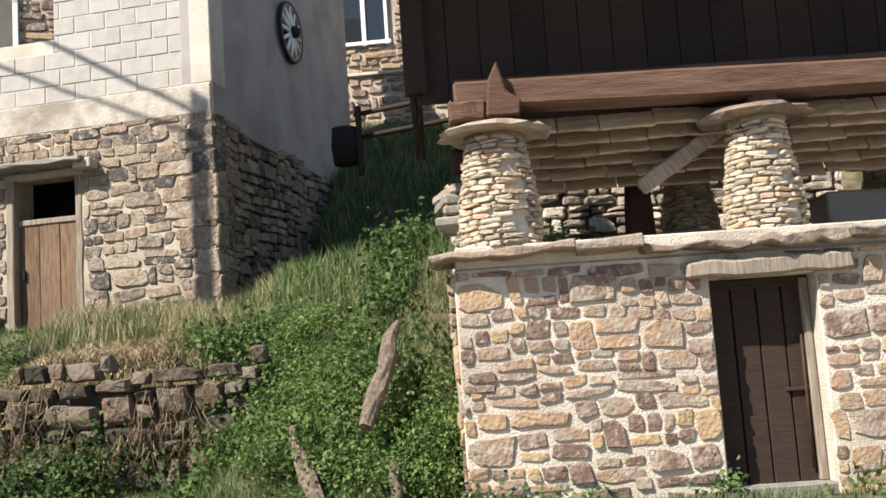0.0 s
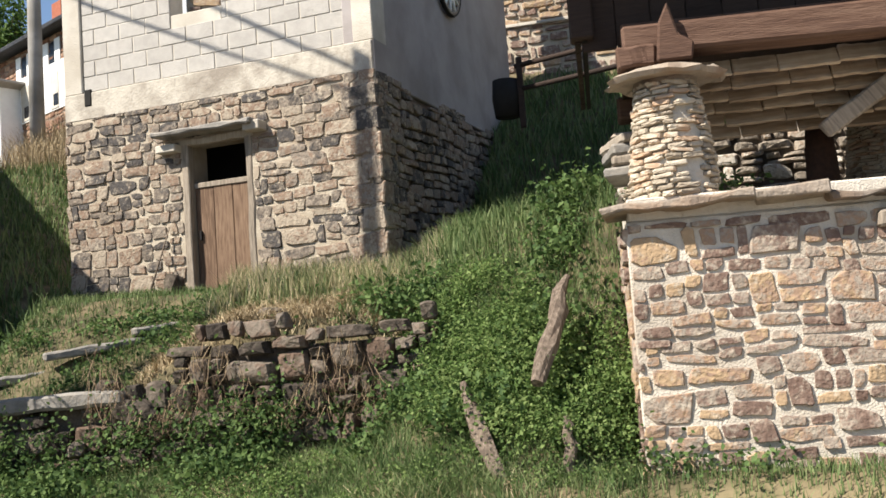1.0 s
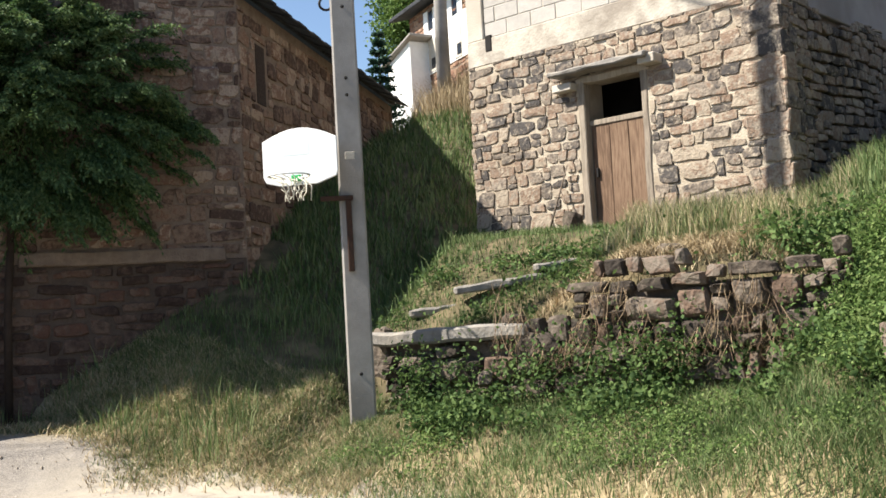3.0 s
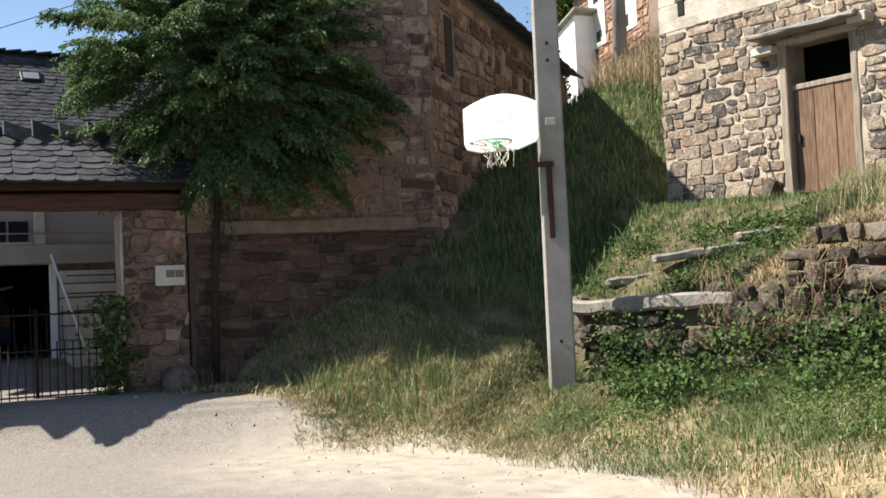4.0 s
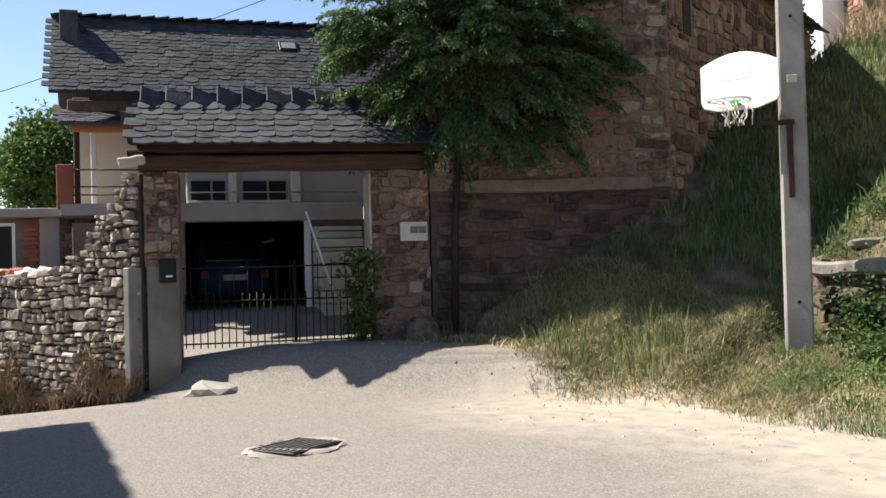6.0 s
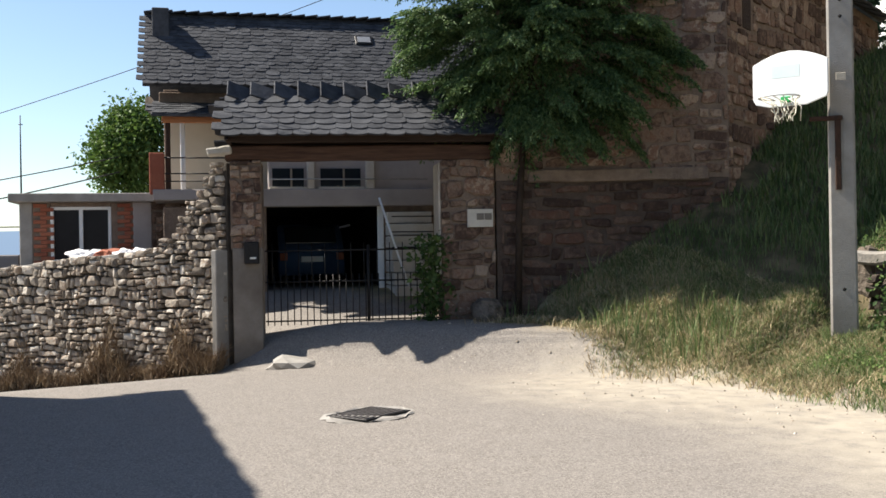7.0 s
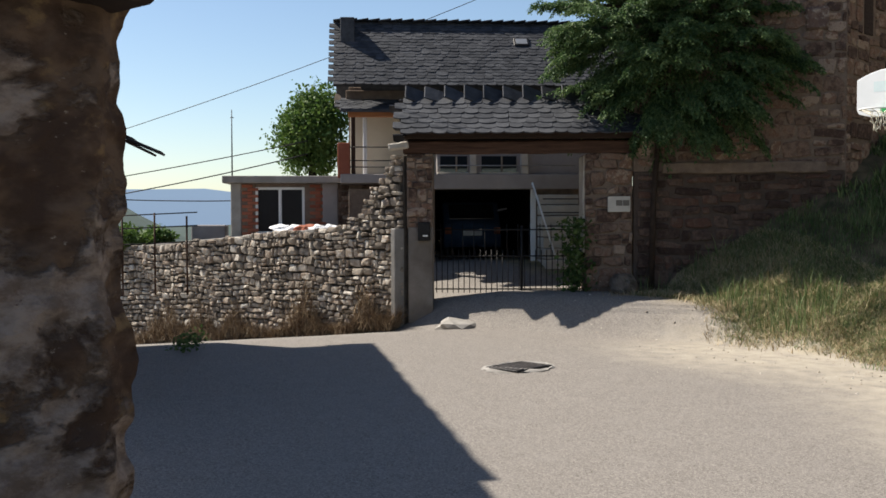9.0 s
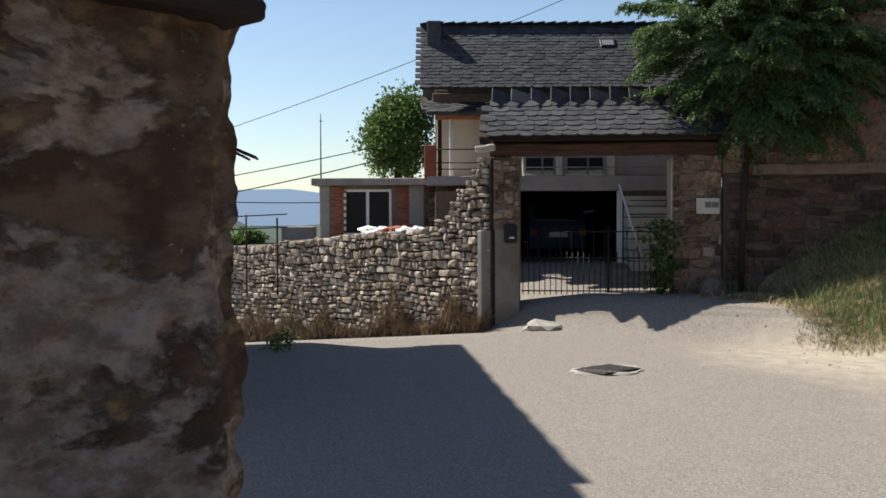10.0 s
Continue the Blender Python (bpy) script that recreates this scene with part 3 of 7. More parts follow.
def ground_z(x, y):
    if x < -60 or y < -60 or x > 80 or y > 90:
        fall = min(1.0, (max(-x - 60, -y - 60, x - 80, y - 90, 0)) / 200)
    else:
        fall = 0.0
    road = -0.118 * max(0.0, -11.4 - x) * (1 - smooth(5.0, 6.5, y))
    road = max(road, -6.0)
    yard = 0.48 * smooth(-0.3, 1.1, (y - 4.6) * 0.35 + (-9.9 - x) * 0.35) * smooth(4.9, 6.0, y + (-12 - x) * 0.6) * smooth(-13.4, -12.5, x)
    if behind_gate(x, y) > 0.15 and y > 4.8 + (-12.6 - x) * 0.5:
        yard = 0.46 + 0.38 * smooth(0.3, 3.0, behind_gate(x, y))
    # bank on the far side of the road
    k = 0.45 + 0.27 * smooth(-7.0, -10.0, x)
    t = max(0.0, y - 7.55)
    bank = k * min(t, 3.5) + 0.42 * min(max(0.0, t - 3.5), 14) + 0.12 * max(0.0, t - 17.5)
    if x > -7.2:
        wl = 9.86 - 0.07 * (x + 6.7)
        front = 0.27 * max(0.0, min(y, wl) - 7.6 + 0.75 * smooth(-5.5, -2.5, x))
        low = 1.36 + 0.58 * smooth(-5.0, -3.6, x)
        up = low + (2.45 - low) * smooth(wl, 12.2, y) + 0.3 * max(0.0, y - 12.6)
        terrace = front + (up - front) * smooth(wl - 0.02, wl + 0.22, y)
        crest = 11.3 - 1.2 * (min(x, 0.4) + 1.33)
        foot = 7.9 + 0.35 * smooth(-0.6, 0.1, x)
        f = min(1.0, max(0.0, (y - foot) / (crest - foot)))
        right = 0.52 + 2.28 * f ** 1.1 + 0.75 * max(0.0, y - max(crest + 2.2, 13.7))
        right *= smooth(6.9, 7.9, y)
        if x > 0.12:
            right = 0.52 * smooth(6.9, 7.9, y) if y < 12.0 else right
        land = terrace + (right - terrace) * smooth(-2.5, -1.6, x)
        w = smooth(-7.2, -6.75, x)
        bank = bank + (land - bank) * w
    if x < -10.4 and y < 8.6:
        bank *= smooth(-11.3, -10.4, x)
    if behind_gate(x, y) > 0.1 and x < -10.9:
        bank = 0.0 if y < 9.5 - (x + 11) * 0.7 else bank * 0.3
    bump = 0.012 * noise.noise(Vector((x * 0.5, y * 0.5, 0)))
    if y > 7.6:
        bump += smooth(7.6, 8.4, y) * (0.05 * noise.noise(Vector((x * 0.9, y * 0.9, 0))) + 0.025 * noise.noise(Vector((x * 4, y * 4, 3))))
    z = max(road, 0.0 if x > -11.4 else -9.0) + max(yard, bank) + bump
    if x < -60:
        z = z * 0 - 6 - 10 * min(1, (-x - 60) / 120)
        for cx, cy, sx, sy, h in ((-420, 48, 70, 36, 29), (-560, 150, 90, 60, 14)):
            z += h * math.exp(-((x - cx) / sx) ** 2 - ((y - cy) / sy) ** 2)
    return z


def axis(lo, hi, step, far):
    out, v, s = [], lo, step
    while v < hi:
        out.append(v)
        v += step
    right, s = hi, step
    while right < far:
        out.append(right)
        s *= 1.25
        right += s
    left, s = lo, step
    pre = []
    while left > -far:
        s *= 1.25
        left -= s
        pre.append(left)
    return pre[::-1] + out


GX, GY = axis(-18, 4.5, 0.16, 2500), axis(-5, 19, 0.16, 2500)
verts = [(x, y, ground_z(x, y)) for y in GY for x in GX]
nx = len(GX)
faces = [(j * nx + i, j * nx + i + 1, (j + 1) * nx + i + 1, (j + 1) * nx + i) for j in range(len(GY) - 1) for i in range(nx - 1)]
tagged(part("ground", mesh_of("ground", verts, faces, M["ground"], True)), "grey asphalt road with pale sandy edge and grassy bank", "ground", kind="structure")


# ---- granary on a stone base ----
def wall_piece(owner, name, m, x0, x1, z0, z1, depth, material, y0=0.0, label=""):
    """A block of wall in a face's frame, its face at y0."""
    me = box_mesh(name, (x1 - x0, depth, z1 - z0), material, 0.012, ((x0 + x1) / 2, y0 + depth / 2, (z0 + z1) / 2))
    ob = part(name, me, owner, label)
    ob.matrix_basis = (owner.matrix_world.inverted() if owner else Matrix()) @ m
    return ob


def put(name, me, owner, m, label=""):
    ob = part(name, me, owner, label)
    ob.matrix_basis = (owner.matrix_world.inverted() if owner else Matrix()) @ m
    return ob


def stone_pillar(at, r0, r1, z0, z1, owner, seed):
    """A bulging pillar of thin stones with a flat slab on top."""
    r = random.Random(seed)
    pil = tagged(new("staddle_pillar"), "rough pillar of thin pale stones under a flat slab", "pillar", "pillars under the granary")
    pil.matrix_basis = Matrix.Translation(at)
    prof = [(0.0, r0 * 1.0), (0.25, r0 * 1.0), (0.5, (r0 + r1) / 2 * 1.05), (0.8, r1 * 1.06), (1.0, r1 * 0.92)]

    def rad(t):
        for (a, ra), (b, rb) in zip(prof, prof[1:]):
            if t <= b:
                return ra + (rb - ra) * (t - a) / (b - a)
        return r1
    h = z1 - z0
    part("core", tube_mesh("core", [(0, 0, h * i / 8) for i in range(9)], [rad(i / 8) - 0.025 for i in range(9)], M["mortar_white"], 18), pil)
    shapes = unit_stones("pillar_stone", M["warm_pale"], 8, seed, 0.8)
    z = 0.02
    while z < h - 0.03:
        ch = r.uniform(0.03, 0.055)
        R = rad(z / h)
        t = r.uniform(0, 1)
        while t < 2 * math.pi + 0.0:
            w = r.uniform(0.1, 0.22)
            dt = w / R
            ob = part("pillar_stone", r.choice(shapes), pil)
            ob.matrix_basis = Matrix.Rotation(t + dt / 2, 4, "Z") @ Matrix.Translation((0, -R + 0.022, z + ch / 2 + r.uniform(-0.006, 0.006))) @ Matrix.Rotation(radians(r.uniform(-7, 7)), 4, "Y") @ Matrix.Diagonal((w * 0.95, r.uniform(0.025, 0.05), ch * 0.92, 1))
            t += dt
        z += ch
    return pil


def rough_slab(name, rx, ry, th, material, seed, n=18):
    r = random.Random(seed)
    bm = bmesh.new()
    ring = []
    for i in range(n):
        t = 2 * math.pi * i / n
        q = r.uniform(0.88, 1.06)
        ring.append((math.cos(t) * rx * q, math.sin(t) * ry * q))
    lo = [bm.verts.new((x * 0.93, y * 0.93, r.uniform(-0.01, 0.015))) for x, y in ring]
    md = [bm.verts.new((x, y, th * 0.5 + r.uniform(-0.01, 0.01))) for x, y in ring]
    hi = [bm.verts.new((x * 0.9, y * 0.9, th + r.uniform(-0.015, 0.015))) for x, y in ring]
    for a, b in ((lo, md), (md, hi)):
        for i in range(n):
            bm.faces.new((a[i], a[(i + 1) % n], b[(i + 1) % n], b[i]))
    bm.faces.new(hi)
    bm.faces.new(lo[::-1])
    return from_bm(name, bm, material)


M["warm_pale"] = surf("pillar_stone", [(0.3, 0.25, 0.19), (0.42, 0.36, 0.28), (0.5, 0.44, 0.35), (0.4, 0.28, 0.19)], 5, 0.9, 0.5, 45, vary=0.5)

HF = frame_at((0.14, 8.08), (1.14, 8.08))
base = thing("stone_storehouse", "rubble stone base of a granary with pale lime joints", "stone building")
DX0, DX1, DZ0, DZ1 = 1.99, 2.83, 0.6, 2.22
wall_piece(base, "wall", HF, 0, DX0, -0.2, 2.42, 0.5, M["mortar_white"])
wall_piece(base, "wall", HF, DX1, 5.4, -0.2, 2.42, 0.5, M["mortar_white"])
wall_piece(base, "wall", HF, DX0, DX1, 2.22, 2.42, 0.5, M["mortar_white"])
wall_piece(base, "doorstep", HF, DX0 - 0.1, DX1 + 0.1, 0.3, 0.6, 0.5, M["slab"], 0.02)
wall_piece(base, "wall", HF, 0, 0.5, -0.2, 2.42, 2.8, M["mortar_white"], 0.5)
wall_piece(base, "wall", HF, 4.9, 5.4, -0.2, 2.42, 2.8, M["mortar_white"], 0.5)
wall_piece(base, "wall", HF, 0.5, 4.9, -0.2, 2.42, 0.5, M["mortar_white"], 2.8)
wall_piece(base, "top_mortar", HF, 0.02, 5.4, 2.42, 2.6, 3.3, M["mortar_white"], 0.02, "pale mortar cap")
rubble(base, HF, 5.4, 2.4, 0.27, 0.165, "warm", 11, keep=lambda x, z, a, b: z + b < 2.44, holes=[(DX0, DX1, 0.5, 2.36)], proud=0.017, limit=300, near=(1.2, 1.6), fill=0.92, soft=0.93)
SIDE = frame_at((0.14, 11.38), (0.14, 8.08))
rubble(base, SIDE, 3.3, 2.4, 0.36, 0.2, "warm", 13, limit=40, near=(3.2, 1.5))
r = random.Random(4)
x = -0.18
for i, w in enumerate((1.15, 0.5, 0.85, 0.75, 0.9, 0.6, 1.0)):
    put("capstone", box_mesh("capstone", (w, 0.62, r.uniform(0.05, 0.085)), M["capstone"], 0.014, (w / 2, 0.2, 0), 0.028, i), base, HF @ Matrix.Translation((x, -0.05 - r.uniform(0, 0.05), 2.5 + r.uniform(-0.02, 0.03))) @ Matrix.Rotation(radians(r.uniform(-2.5, 2.5)), 4, "Y") @ Matrix.Rotation(radians(r.uniform(-3, 3)), 4, "Z"), "weathered slate capstone")
    x += w * 0.97 + r.uniform(0, 0.06)
put("lintel", box_mesh("lintel", (1.3, 0.3, 0.13), M["wood_grey"], 0.02, (0, 0.1, 0), 0.012, 3), base, HF @ Matrix.Translation((2.46, -0.05, 2.29)), "split grey timber lintel")
door = thing("granary_door", "dark brown plank door with iron hinge in the stone base", "door", HF @ Matrix.Translation((DX0, 0.24, DZ0)))
for i in range(4):
    part("plank", box_mesh("plank", (0.19, 0.04, 1.6), M["wood_dark"], 0.006, (0.115 + i * 0.203, 0, 0.8)), door)
part("frame_top", box_mesh("frame_top", (0.84, 0.07, 0.08), M["wood_dark"], 0.01, (0.42, 0.0, 1.58)), door)
part("frame_side", box_mesh("frame_side", (0.07, 0.07, 1.6), M["wood_grey"], 0.01, (0.8, -0.03, 0.8)), door)
part("latch", box_mesh("latch", (0.2, 0.03, 0.03), M["rust"], 0.004, (0.68, -0.035, 0.72)), door, "rusty latch bar")
part("hinge_bar", tube_mesh("hinge_bar", [(0.73, -0.045, 0.1), (0.74, -0.045, 1.15)], 0.013, M["rust"]), door)
# Near-black sheet paints the dark behind the granary door.
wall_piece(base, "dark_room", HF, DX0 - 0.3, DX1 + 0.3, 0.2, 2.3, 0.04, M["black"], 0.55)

for i, (px, py, ra, rb) in enumerate(((0.56, 8.42, 0.33, 0.25), (2.74, 8.42, 0.31, 0.23), (0.56, 10.9, 0.33, 0.25), (2.74, 10.9, 0.31, 0.24), (4.9, 8.42, 0.33, 0.24), (4.9, 10.9, 0.33, 0.24))):
    stone_pillar((px, py, 2.57), ra, rb, 2.58, 3.52, None, 20 + i)
    slab = part("pillar_slab", rough_slab("pillar_slab", 0.48, 0.44, 0.065, M["capstone"], 40 + i, 24), None)
    slab.matrix_basis = Matrix.Translation((px, py, 3.535))
    tagged(slab, "flat round slate slab on a stone pillar", "stone slab", "slabs on the pillars")
    tube = part("slab_neck", tube_mesh("slab_neck", [(0, 0, -0.08), (0, 0, 0.01)], [0.2, 0.26], M["capstone"], 12), slab)

gran = thing("granary", "dark brown timber granary body on beams", "granary")
for y0, dz in ((8.42, 0.0), (10.9, 0.0)):
    put("floor_beam", box_mesh("floor_beam", (6.0, 0.26, 0.24), M["wood_beam"], 0.025, (0, 0, 0), 0.015, 7), gran, Matrix.Translation((3.25, y0 - 0.1, 3.83)) @ Matrix.Rotation(radians(0.6), 4, "Y"), "reddish brown hewn beam")
for x0 in (0.5, 2.74, 4.9):
    put("cross_beam", box_mesh("cross_beam", (0.24, 3.0, 0.22), M["wood_beam"], 0.025, (0, 0, 0), 0.012, 9), gran, Matrix.Translation((x0 + 0.03, 9.75, 3.74)))
put("beam_end", prism_mesh("beam_end", [(-0.13, 0), (0.14, 0), (0.16, 0.13), (0.05, 0.2), (-0.02, 0.46), (-0.1, 0.3)], 0.22, M["wood_beam"], 0.015), gran, Matrix.Translation((0.62, 8.08, 3.64)), "carved beam end")
put("beam_stub", box_mesh("beam_stub", (0.3, 0.3, 0.17), M["wood_beam"], 0.02, (0, 0, 0), 0.01, 2), gran, Matrix.Translation((0.34, 8.3, 3.72)))
put("floor", box_mesh("floor", (5.6, 2.7, 0.06), M["wood_dark"], 0.005), gran, Matrix.Translation((3.1, 9.95, 3.97)))
for k in range(19):
    put("wall_board", box_mesh("wall_board", (0.285, 0.05, 2.6), M["wood_dark"], 0.006), gran, Matrix.Translation((0.08 + k * 0.29, 8.75, 5.25)))
for k in range(9):
    put("wall_board", box_mesh("wall_board", (0.05, 0.285, 2.4), M["wood_dark"], 0.006), gran, Matrix.Translation((-0.1, 8.86 + k * 0.29, 5.22)))
# Unseen near-black sheets added to block sky light between the boards.
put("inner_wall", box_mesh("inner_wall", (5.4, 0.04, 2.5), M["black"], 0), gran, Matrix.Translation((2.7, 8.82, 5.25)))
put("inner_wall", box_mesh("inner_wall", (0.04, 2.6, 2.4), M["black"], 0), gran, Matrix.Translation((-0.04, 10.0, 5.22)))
put("sill_board", box_mesh("sill_board", (5.9, 0.12, 0.16), M["wood_beam"], 0.015, (0, 0, 0), 0.01, 5), gran, Matrix.Translation((3.2, 8.66, 4.03)))
put("corner_post", box_mesh("corner_post", (0.2, 0.2, 2.4), M["wood_dark"], 0.015), gran, Matrix.Translation((-0.06, 8.72, 5.24)))
# Roof is out of view; its overhang is sized to shade the boards.
put("roof", box_mesh("roof", (7.6, 2.6, 0.12), M["slate"], 0.02, (0, 1.3, 0)), gran, Matrix.Translation((2.35, 7.45, 5.35)) @ Matrix.Rotation(radians(30), 4, "X"), "slate roof")
# boards under the floor, lapped like steps going down to the back
ub = random.Random(61)
for k in range(6):
    x = 0.75
    while x < 5.6:
        w = ub.uniform(0.22, 0.5)
        put("under_board", box_mesh("under_board", (w - 0.006, 0.03, 0.17), M["wood_pale"], 0.006, (0, 0, 0), 0.006, int(ub.uniform(0, 999))), gran, Matrix.Translation((x + w / 2, 8.6 + k * 0.15 + ub.uniform(-0.008, 0.008), 3.66 - k * 0.075 + ub.uniform(-0.012, 0.012))) @ Matrix.Rotation(radians(-32 + ub.uniform(-4, 4)), 4, "X") @ Matrix.Rotation(radians(ub.uniform(-2, 2)), 4, "Y"), "pale lapped board")
        x += w
put("brace", box_mesh("brace", (1.15, 0.13, 0.14), M["wood_grey"], 0.015, (0, 0, 0), 0.012, 8), gran, Matrix.Translation((2.3, 8.85, 3.42)) @ Matrix.Rotation(radians(-33), 4, "Y"), "slanting pale brace")
back = thing("rear_rubble_wall", "low dry rubble wall behind the pillars", "stone wall")
BF = frame_at((0.2, 12.9), (1.2, 12.9))
wall_piece(back, "core", BF, 0, 5, 2.3, 3.95, 0.4, M["dry_joint"])
rubble(back, frame_at((0.2, 12.9), (1.2, 12.9), 2.55), 5, 1.4, 0.26, 0.15, "grey", 17, limit=160, proud=0.06, near=(1.5, 0.5), fill=0.88, soft=0.8)
post = tagged(part("dark_pillar", tube_mesh("dark_pillar", [(0, 0, 0), (0, 0, 0.1), (0, 0, 0.5), (0, 0, 0.75)], [0.2, 0.16, 0.14, 0.12], M["rust"], 10)), "dark wooden post under the granary floor", "post")
post.matrix_basis = Matrix.Translation((2.0, 9.9, 2.6))
greyb = tagged(part("cement_block", box_mesh("cement_block", (0.9, 0.5, 0.55), M["render_grey"], 0.02)), "grey cement block behind the pillar", "block")
greyb.matrix_basis = Matrix.Translation((4.3, 10.2, 2.87))

# ---- stone and block house ----
HA, HB = (-7.06, 13.08), (-2.53, 12.08)
HW = frame_at(HA, HB)
HLEN = 4.64
house = thing("block_house", "unfinished house of rubble stone below and grey concrete blocks above", "house")
D0, D1, DB, DT = 1.9, 2.84, 2.36, 4.42
W0, W1, WB = 1.74, 2.52, 6.15
wall_piece(house, "wall", HW, 0, D0, 1.6, 4.95, 0.5, M["mortar"])
wall_piece(house, "wall", HW, D1, HLEN, 1.6, 4.95, 0.5, M["mortar"])
wall_piece(house, "wall", HW, D0, D1, DT, 4.95, 0.5, M["mortar"])
wall_piece(house, "wall", HW, D0, D1, 1.6, DB, 0.5, M["mortar"])
wall_piece(house, "band", HW, 0, HLEN - 0.02, 4.95, 5.32, 0.46, M["band"], 0.0, "smeared cement band")
wall_piece(house, "wall", HW, 0.3, W0, 5.32, 8.6, 0.3, M["cement"], 0.05)
wall_piece(house, "wall", HW, W1, HLEN - 0.28, 5.32, 8.6, 0.3, M["cement"], 0.05)
wall_piece(house, "wall", HW, W0, W1, 5.32, WB, 0.3, M["cement"], 0.05)
wall_piece(house, "corner_pillar", HW, 0.0, 0.3, 5.32, 8.6, 0.4, M["cement"], 0.01, "cream cement corner")
wall_piece(house, "corner_pillar", HW, HLEN - 0.27, HLEN, 5.32, 8.6, 0.4, M["cement"], 0.01, "cream cement corner")
hs = random.Random(9)
for row in range(13):
    z = 5.33 + row * 0.215
    x = 0.3 - (0.21 if row % 2 else 0.0)
    while x < HLEN - 0.3:
        a, b = max(x, 0.31), min(x + 0.41, HLEN - 0.29)
        if z + 0.2 > WB:
            if a < W0 < b:
                b = W0
            elif a < W1 < b:
                a = W1
            elif a >= W0 and b <= W1:
                b = a
        if b - a > 0.05:
            put("block", box_mesh("block", (b - a - 0.009, 0.05, 0.206), M["block"], 0.006), house, HW @ Matrix.Translation(((a + b) / 2, 0.066 + hs.uniform(-0.003, 0.003), z + 0.107)))
        x += 0.42
# Near-black block on the face paints the vent's inner shade.
wall_piece(house, "vent_hole", HW, 0.34, 0.46, 5.13, 5.36, 0.04, M["black"], -0.012, "small vent shown as a near-black block")
rubble(house, frame_at(HA, HB, 1.9), HLEN, 3.06, 0.25, 0.15, "house", 21, holes=[(D0 - 0.06, D1 + 0.06, 0.4, DT - 1.85)], proud=0.02, limit=300, near=(3.0, 1.3), fill=1.0, soft=0.94)
# quoins at the sunny corner
for k in range(9):
    w = (0.5, 0.3)[k % 2]
    put("quoin", box_mesh("quoin", (w, 0.3, 0.27), M["house"], 0.02, (0, 0, 0), 0.022, k), house, HW @ Matrix.Translation((HLEN - w / 2 + 0.03, 0.12, 2.25 + k * 0.3)))
SB = (-1.3, 17.6)
HS = frame_at(HB, SB)
SLEN = 5.65
wall_piece(house, "side_wall", HS, 0.02, SLEN, 1.8, 4.85, 0.4, M["mortar_dark"], 0.06)
wall_piece(house, "side_wall", HS, 0.02, SLEN, 4.85, 8.6, 0.4, M["render_grey"], 0.0, "grey cement rendered upper wall")
rubble(house, frame_at(HB, SB, 2.2), SLEN, 2.75, 0.27, 0.14, "house", 23, keep=lambda x, z, a, b: z + b < 2.72 + 0.12 * math.sin(x * 3), proud=0.03, limit=220, near=(0, 1.5))
HL2 = (HA[0] + 1.22, HA[1] + 5.5)
HLF = frame_at(HL2, HA)
wall_piece(house, "left_wall", HLF, 0, 5.5, 1.8, 5.6, 0.4, M["mortar"])
door = thing("plank_door", "weathered brown plank half door with open upper half", "door", HW @ Matrix.Translation((D0 + 0.06, 0.12, DB)))
for i, w in enumerate((0.27, 0.28, 0.27)):
    part("plank", box_mesh("plank", (w - 0.008, 0.045, 1.46), M["wood_old"], 0.006, (0.135 + i * 0.275, 0, 0.75), 0.004, i), door)
part("top_rail", box_mesh("top_rail", (0.84, 0.06, 0.07), M["wood_grey"], 0.008, (0.41, -0.01, 1.5)), door, "pale worn rail")
part("handle", box_mesh("handle", (0.03, 0.04, 0.12), M["iron"], 0.005, (0.07, -0.04, 0.85)), door, "small iron latch")
fr = thing("door_frame", "rough grey timber door frame with stone hood", "door frame", HW)
part("jamb", box_mesh("jamb", (0.1, 0.16, 2.1), M["wood_grey"], 0.012, (D0 + 0.0, 0.06, DB + 1.0), 0.01, 1), fr)
part("jamb", box_mesh("jamb", (0.1, 0.16, 2.1), M["wood_grey"], 0.012, (D1 + 0.0, 0.06, DB + 1.0), 0.01, 2), fr)
part("head", box_mesh("head", (1.1, 0.16, 0.09), M["wood_grey"], 0.012, (2.37, 0.06, DT), 0.01, 3), fr)
hood = part("hood", box_mesh("hood", (1.45, 0.4, 0.07), M["slab"], 0.02, (2.3, -0.08, 4.52), 0.015, 4), fr, "thin stone hood over the door")
part("hood_block", box_mesh("hood_block", (0.24, 0.28, 0.12), M["cement"], 0.012, (3.0, -0.06, 4.47)), fr)
part("hood_block", box_mesh("hood_block", (0.3, 0.28, 0.1), M["cement"], 0.012, (1.7, -0.02, 4.35)), fr)
# Near-black sheets paint the unlit room and its ceiling level.
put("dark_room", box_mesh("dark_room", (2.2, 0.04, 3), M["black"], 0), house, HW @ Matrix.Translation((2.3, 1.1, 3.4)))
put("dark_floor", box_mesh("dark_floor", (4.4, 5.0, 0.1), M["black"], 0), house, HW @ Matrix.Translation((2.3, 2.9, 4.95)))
rake = thing("leaning_stick", "thin dry stick leaning on the stone wall", "stick", HW @ Matrix.Translation((1.55, -0.05, 2.3)))
part("shaft", tube_mesh("shaft", [(-0.16, -0.25, 0), (-0.02, -0.1, 0.6), (0.1, -0.01, 1.05)], [0.016, 0.013, 0.009], M["log"], 6), rake)
part("twig", tube_mesh("twig", [(0.02, -0.07, 0.7), (0.13, -0.1, 0.5), (0.16, -0.12, 0.3)], [0.009, 0.007, 0.004], M["log"], 5), rake)

wheel = thing("cart_wheel", "old white painted spoked cart wheel hung on the wall", "wheel", HS @ Matrix.Translation((2.68, -0.06, 6.78)))


